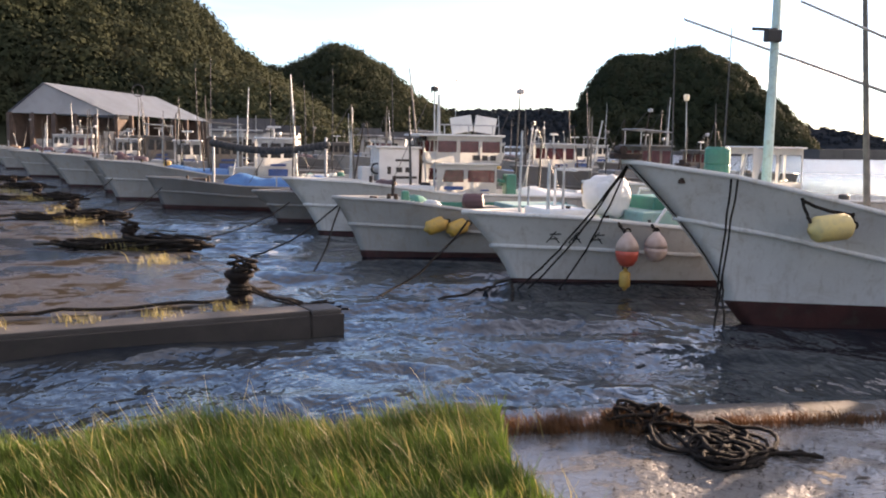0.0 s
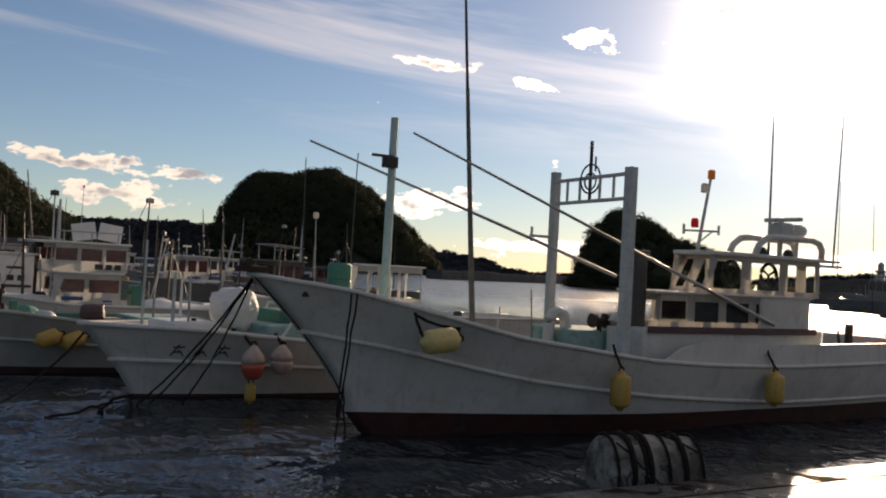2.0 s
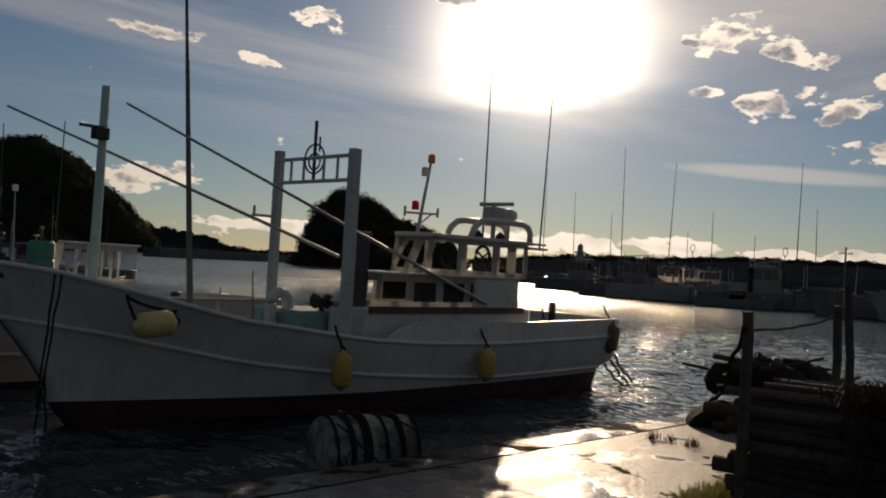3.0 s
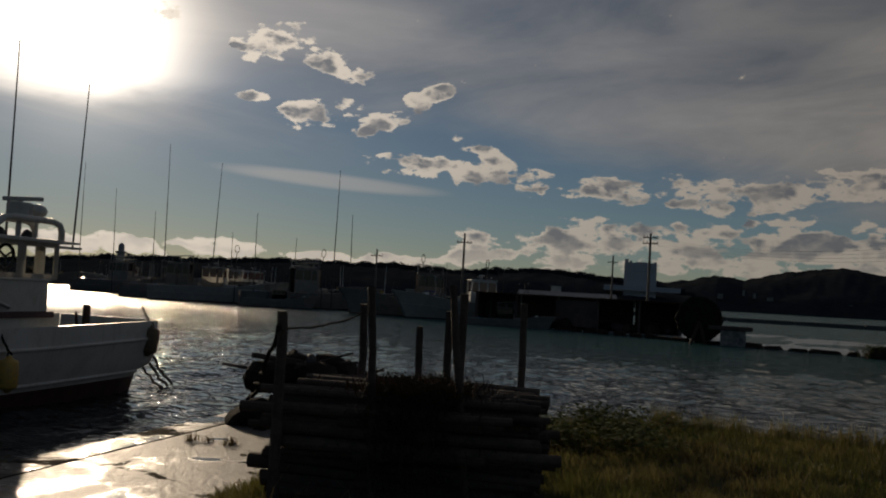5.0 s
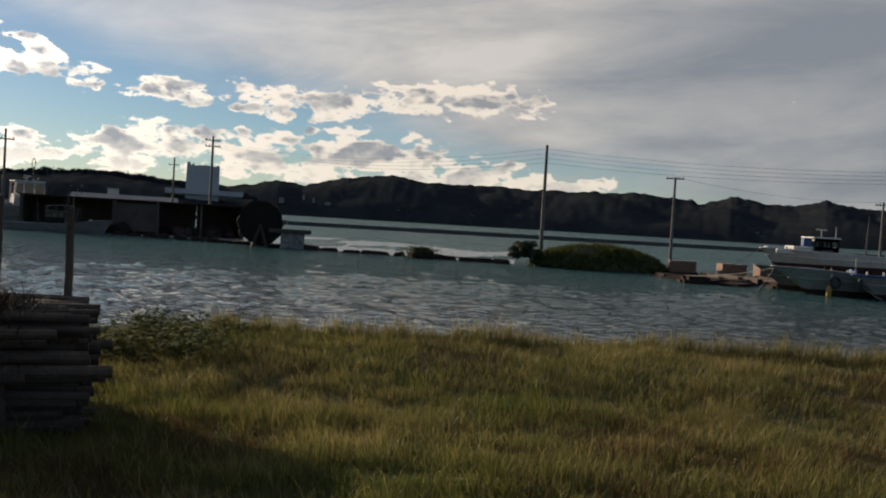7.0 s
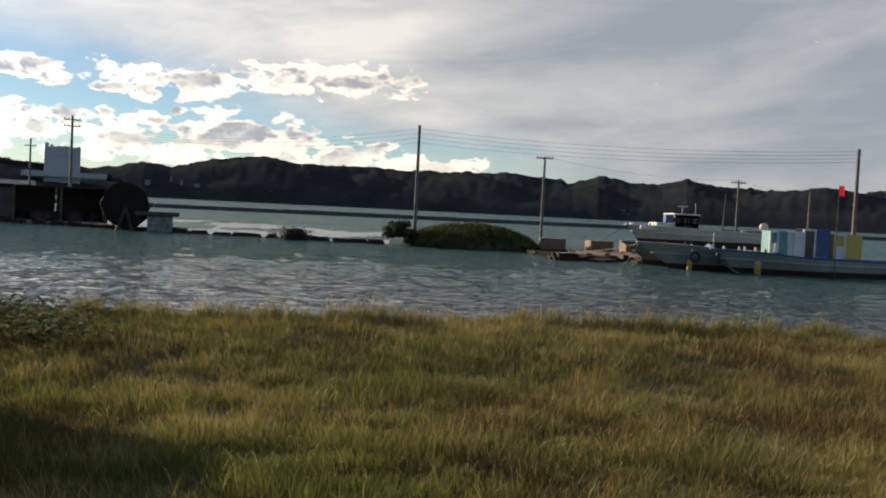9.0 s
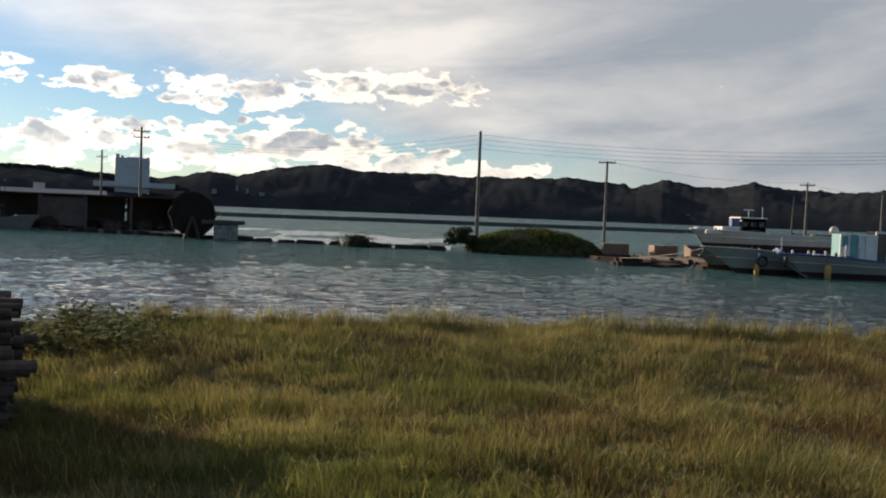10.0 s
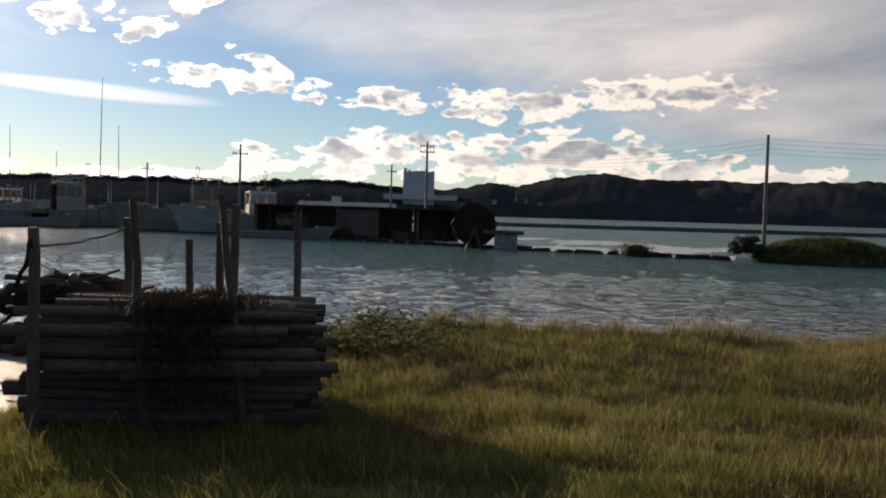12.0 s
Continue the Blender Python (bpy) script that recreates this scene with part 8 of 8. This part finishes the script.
for y0, wd, wc, mat, h, dark, lab in ((-24.72, 0.52, 0.44, M_TEAL, 1.32, False, "teal booth with a white-framed door on a working boat"), (-25.70, 0.50, 0.42, M_PAINTWHITE, 1.32, False, "pale booth with a white-framed door on a working boat"),
                                      (-26.62, 0.72, 0.82, M_NAVY, 1.5, True, "dark blue booth with an open doorway on a working boat"), (-28.42, 0.65, 0.95, M_OCHRE, 1.32, False, "yellow booth with a cream door on a working boat")):
    cb = thing("cabin_booth", pose(46.5, y0, 1.0, 0, 0, -90), lab, "booth", "cabin booths")
    bm = bmesh.new()
    box(bm, (wd + wc / 2, 0.45, h / 2), (wc, 0.9, h), 0, 0.02)
    part("side_wall", bm, mat, cb)
    # where dark is set, a solid black body stands for the unlit inside of the doorway
    bm = bmesh.new()
    box(bm, (wd / 2, 0.47, h / 2), (wd - 0.01, 0.84, h - 0.02), 0, 0.02)
    part("body", bm, M_DARKGLASS if dark else mat, cb)
    for x in (0.05, wd - 0.05):
        bm = bmesh.new()
        box(bm, (x, 0.01, h / 2), (0.1, 0.07, h))
        part("door_jamb", bm, M_PAINTWHITE, cb)
    bm = bmesh.new()
    box(bm, (wd / 2, 0.01, h - 0.05), (wd - 0.21, 0.07, 0.1))
    part("door_head", bm, M_PAINTWHITE, cb)
    if not dark:
        bm = bmesh.new()
        box(bm, (wd / 2, 0.03, h * 0.25), (wd - 0.21, 0.05, h * 0.5))
        part("door_panel", bm, M_PAINTWHITE, cb)
# cabin boat hauled out behind
G_POSE = pose(54.6, -20.7, 0.95, 0, 0, -90)
small_boat(G_POSE, 9.0, 2.6, 1.28, 1.12, 1.05, 1.0, "white cabin boat with maroon bottom, hauled out on a slip", M_WHITE, (1.8, 3.3, 0.8, 2.0, 0.0), 43, None, [("box", 0.9, 0, 1.15, 2.4, 1.6, 0.25, M_WHITE), ("box", 1.5, -0.5, 1.75, 0.5, 0.4, 0.5, M_NAVY), ("roll", 7.9, 0, 1.5, 0.3, 0, 0.25, M_STEEL), ("box", -0.2, 0, 1.3, 0.9, 0.6, 0.2, M_PAINTWHITE)], [(5.2, 2.6, 0.1, 0.06), (3.4, 1.9, 0.0, 0.04)], "lagoon boats", 0.5, glass=M_GLASS)
slip = thing("slipway", Matrix(), "dark rocky slip below a hauled-out boat", "slipway", kind="structure")
rng = random.Random(12)
for i in range(26):
    bm = bmesh.new()
    rough_block(bm, (56 + rng.uniform(-3.5, 3.5), -26 + rng.uniform(-9, 12), -0.1), (rng.uniform(1, 2.2), rng.uniform(1, 2.4), rng.uniform(0.5, 0.95)), rng.uniform(0, 90), i)
    part("stone", bm, M_ROCK, slip)
for i in range(8):
    bm = bmesh.new()
    x, y = 58 + rng.uniform(-2, 1), -15 - i * 0.9 - 3
    box(bm, (x, y, 0.2), (5.0, 0.35, 0.35), rng.uniform(-25, 25), 0.05)
    part("timber", bm, M_IRON, slip)
for i, (x, y) in enumerate(((63.0, -17.6), (62.0, -20.6), (62.4, -23.2))):
    cr = thing("crate", pose(x, y, 0.2, 0, 0, rng.uniform(-20, 20)), "faded orange-brown wooden crate on the rocks", "crate", "crates on the rocks")
    bm = bmesh.new()
    box(bm, (0, 0, 0.4), (0.9, 1.7, 0.75), 0, 0.03)
    part("body", bm, M_CRATE, cr)
    for z in (0.1, 0.4, 0.7):
        bm = bmesh.new()
        box(bm, (-0.47, 0, z), (0.04, 1.74, 0.14))
        part("slat", bm, M_CRATE, cr)
    bm = bmesh.new()
    rough_block(bm, (x, y, -0.05), (2.4, 2.0, 0.55), 12 * i, i)
    part("stone", bm, M_ROCK, slip)
for a, b in (((48.6, -18.3, 1.25), (56, -15.9, 0.3)), ((48.5, -18.3, 1.25), (47.5, -17.0, 0.0)), ((54.6, -19.6, 2.1), (55, -16.2, 0.1)), ((46.9, -21.8, 1.1), (45.6, -22.6, 0.1))):
    rope("rope", sag(a, b, 0.15, 10), 0.02, "pale mooring rope from a working boat to the rocks", mat=M_STYRO)
fp = heading(121.5) * 52
fg = thing("flag", pose(fp.x, fp.y, 0, 0, 0, 20), "small red flag on a thin pole", "flag")
bm = bmesh.new()
tube(bm, (0, 0, 0), (0, 0, el_z(2.4, 52)), 0.03, 0.02, 6)
part("flagpole", bm, M_DARKPOLE, fg)
bm = bmesh.new()
zt = el_z(2.4, 52)
g_rows = [[bm.verts.new((0.03 + 0.06 * math.sin(j * 1.3), -0.09 * j, zt - 0.02 - 0.13 * i2)) for j in range(5)] for i2 in range(5)]
for A, B in zip(g_rows, g_rows[1:]):
    for j in range(4):
        bm.faces.new((A[j], A[j + 1], B[j + 1], B[j]))
bmesh.ops.solidify(bm, geom=bm.faces[:], thickness=0.012)
part("cloth", bm, M_PINK, fg)

# ---- fleet on the far side of the lagoon ----
fleet = []
for i, (lab, cab, ex, ms) in enumerate(KINDS):
    bt, hl = small_boat(pose(400 + 30 * i, 600, -20), 15.0, 3.6, 2.6, 1.7, 1.6, 1.4, "weathered white fishing boat in the far moorings", (M_DULL, M_CREAM, M_DULL)[i], (cab[0] + 1.0, cab[1] + 2.2, 1.2, 3.6 + 0.4 * i, 0.9 if i != 1 else 0), 120 + i, None, [("box", 3.6, 0, 1.8, 2.0, 1.8, 0.8, M_DARKGLASS)], [(3.4, 3.6, 0.1, 0.06), (9.6, 4.2, 0.1, 0.06)], "far moored boats", rig=8, clutter=18)
    fleet.append(bt)
rng = random.Random(19)
row = [(82.5, 30.5), (82.5, 42), (84, 49), (88, 56), (93, 64), (96, 71), (100, 78), (104, 85), (109, 93), (113, 101), (118, 109), (123, 117), (129, 126), (135, 136), (142, 146)]
for i, (x, y) in enumerate(row):
    a = rng.uniform(-14, 14) - 58 + (180 if rng.random() < 0.3 else 0)
    if i < len(fleet):
        fleet[i].matrix_basis = pose(x, y, 0, 0, 0, a) if i else pose(77.4, 25.6, -0.25, 0, 0, 104) @ Matrix.Scale(0.52, 4)
    else:
        copy_thing(fleet[i % 3], pose(x, y, 0, 0, 0, a))
for i in range(1, 9):
    copy_thing(fleet[(i + 1) % 3], pose(91 + 5.3 * i, 44 + 9.5 * i, 0, 0, 0, rng.uniform(-20, 20) - 58 + 180 * (i % 2)))
for i in range(1, 9):
    copy_thing(fleet[i % 3], pose(96 + 5.6 * i, 40 + 10.2 * i, 0.2, 0, 0, rng.uniform(-25, 25) + 120 - 180 * (i % 2)))
for az, d, el in ((48.85, 125, 7.7), (44.2, 150, 6.2), (51.49, 118, 6.9), (58.6, 100, 7.0), (46.05, 140, 4.9), (54.0, 112, 4.1), (59.7, 100, 4.4), (48.2, 128, 3.8), (56.3, 108, 2.8), (52.6, 115, 2.9)):
    p = heading(az) * d
    mt = thing("whip_aerial", pose(p.x, p.y, 0.0, rng.uniform(-1.5, 1.5), rng.uniform(-1.5, 1.5), 0), "tall thin whip aerial among the far moored boats", "aerial", "whip aerials")
    bm = bmesh.new()
    h = el_z(el, d)
    tube(bm, (0, 0, -0.5), (0, 0, h * 0.45), 0.09, 0.06, 6)
    tube(bm, (0, 0, h * 0.45), (0, 0, h), 0.06, 0.025, 6)
    part("whip", bm, M_DARKPOLE, mt)
for az, d, el in ((64.0, 100, 2.0), (58.0, 100, 1.95), (52.9, 112, 1.9), (67.9, 96, 1.9)):
    p = heading(az) * d
    lp = thing("loop_aerial", pose(p.x, p.y, 0.0), "ring-shaped direction finder aerial on a mast", "aerial", "loop aerials")
    bm = bmesh.new()
    h = el_z(el, d)
    tube(bm, (0, 0, -0.5), (0, 0, h - 0.4), 0.06, 0.05, 6)
    ring(bm, (0, 0, h), 0.42, 0.04, "y", 20)
    part("loop", bm, M_DARKPOLE, lp)
lt = thing("lighthouse", pose(*(heading(46.42) * 330)), "small dark harbour light tower", "lighthouse")
bm = bmesh.new()
lathe(bm, [(1.6, 0), (1.2, 9.5), (1.9, 9.8), (1.9, 10.3), (1.0, 10.4), (1.0, 12.2), (0.3, 13.0)], Matrix(), 14)
part("tower", bm, M_GABLE, lt)
# lamps and aerials over the near moorings
for az, d, el, kind in ((13.75, 24.5, 2.7, "lamp"), (12.95, 25, 6.3, "whip"), (15.7, 24, 6.8, "whip"), (0.42, 60, 3.6, "lamp"), (-17.8, 60, 2.6, "loop"), (-14.6, 55, 4.4, "whip"), (-13.9, 57, 4.6, "whip"), (-9.4, 50, 3.3, "whip"), (-8.4, 52, 3.5, "whip"), (-6.9, 48, 4.2, "whip"), (-10.5, 46, 3.4, "whip"), (-3.3, 40, 4.3, "whip"), (-7.9, 70, 2.8, "whip"), (18.6, 60, 2.9, "whip")):
    p = heading(az) * d
    h = el_z(el, d) - 0.9
    mt = thing("mast_aerial", pose(p.x, p.y, 0.9, 0, rng.uniform(-2, 2), 0), "thin boat mast rising over the moorings", "aerial", "boat masts")
    bm = bmesh.new()
    tube(bm, (0, 0, 0), (0, 0, h), 0.028 if d < 30 else 0.04, 0.012, 6)
    if kind == "loop":
        ring(bm, (0, 0, h), 0.35, 0.03, "y", 18)
    part("mast", bm, M_DARKPOLE if kind != "lamp" else M_STEEL, mt)
    if kind == "lamp":
        bm = bmesh.new()
        lathe(bm, [(0.05, 0), (0.07, 0.02), (0.075, 0.13), (0.05, 0.16)], pose(0, 0, h), 10)
        part("lamp", bm, M_CLEAR, mt)

# litter washed over the apron
g = np.random.default_rng(44)
n = 1600
cx = np.where(g.random(n) < 0.5, g.normal(2.2, 0.7, n), g.uniform(0.6, 4.6, n))
cy = np.where(g.random(n) < 0.6, g.normal(7.5, 0.45, n), g.uniform(6.0, 8.3, n))
sz = g.uniform(0.006, 0.022, n)
an = g.uniform(0, 6.28, n)
d1 = np.stack([np.cos(an) * sz, np.sin(an) * sz, g.uniform(-0.2, 0.4, n) * sz], 1)
d2 = np.stack([-np.sin(an) * sz * 0.45, np.cos(an) * sz * 0.45, np.zeros(n)], 1)
mid = np.stack([cx, cy, np.full(n, 0.172)], 1)
co = np.stack([mid - d1, mid + d2, mid + d1, mid - d2, mid + np.array([0, 0, 0.006])], 1).reshape(-1, 3)
tri = ((np.arange(n) * 5)[:, None, None] + np.array([[0, 1, 4], [1, 2, 4], [2, 3, 4], [3, 0, 4]])[None]).reshape(-1, 3)
tagged(new("litter", array_mesh("litter", co, tri, M_ROPE)), "dark bits of weed and bark washed over the concrete", "litter", kind="stuff")

# string of black floats over a boat by the pier
fs = thing("float_string", Matrix(), "long string of black net floats slung above a boat", "floats")
a, b = heading(-13.9) * 37.5, heading(-7.4) * 36.5
for i in range(27):
    q = a.lerp(b, i / 26)
    bm = bmesh.new()
    bmesh.ops.create_uvsphere(bm, u_segments=10, v_segments=7, radius=0.15, matrix=Matrix.Translation((q.x, q.y, 2.42 - 0.25 * math.sin(math.pi * i / 26))) @ Matrix.Diagonal((1.15, 1, 1, 1)))
    part("float", bm, M_RUBBER, fs)
for q in (a, b):
    bm = bmesh.new()
    tube(bm, (q.x, q.y, 0.3), (q.x, q.y, 2.7), 0.05, n=8)
    part("post", bm, M_GALV, fs)
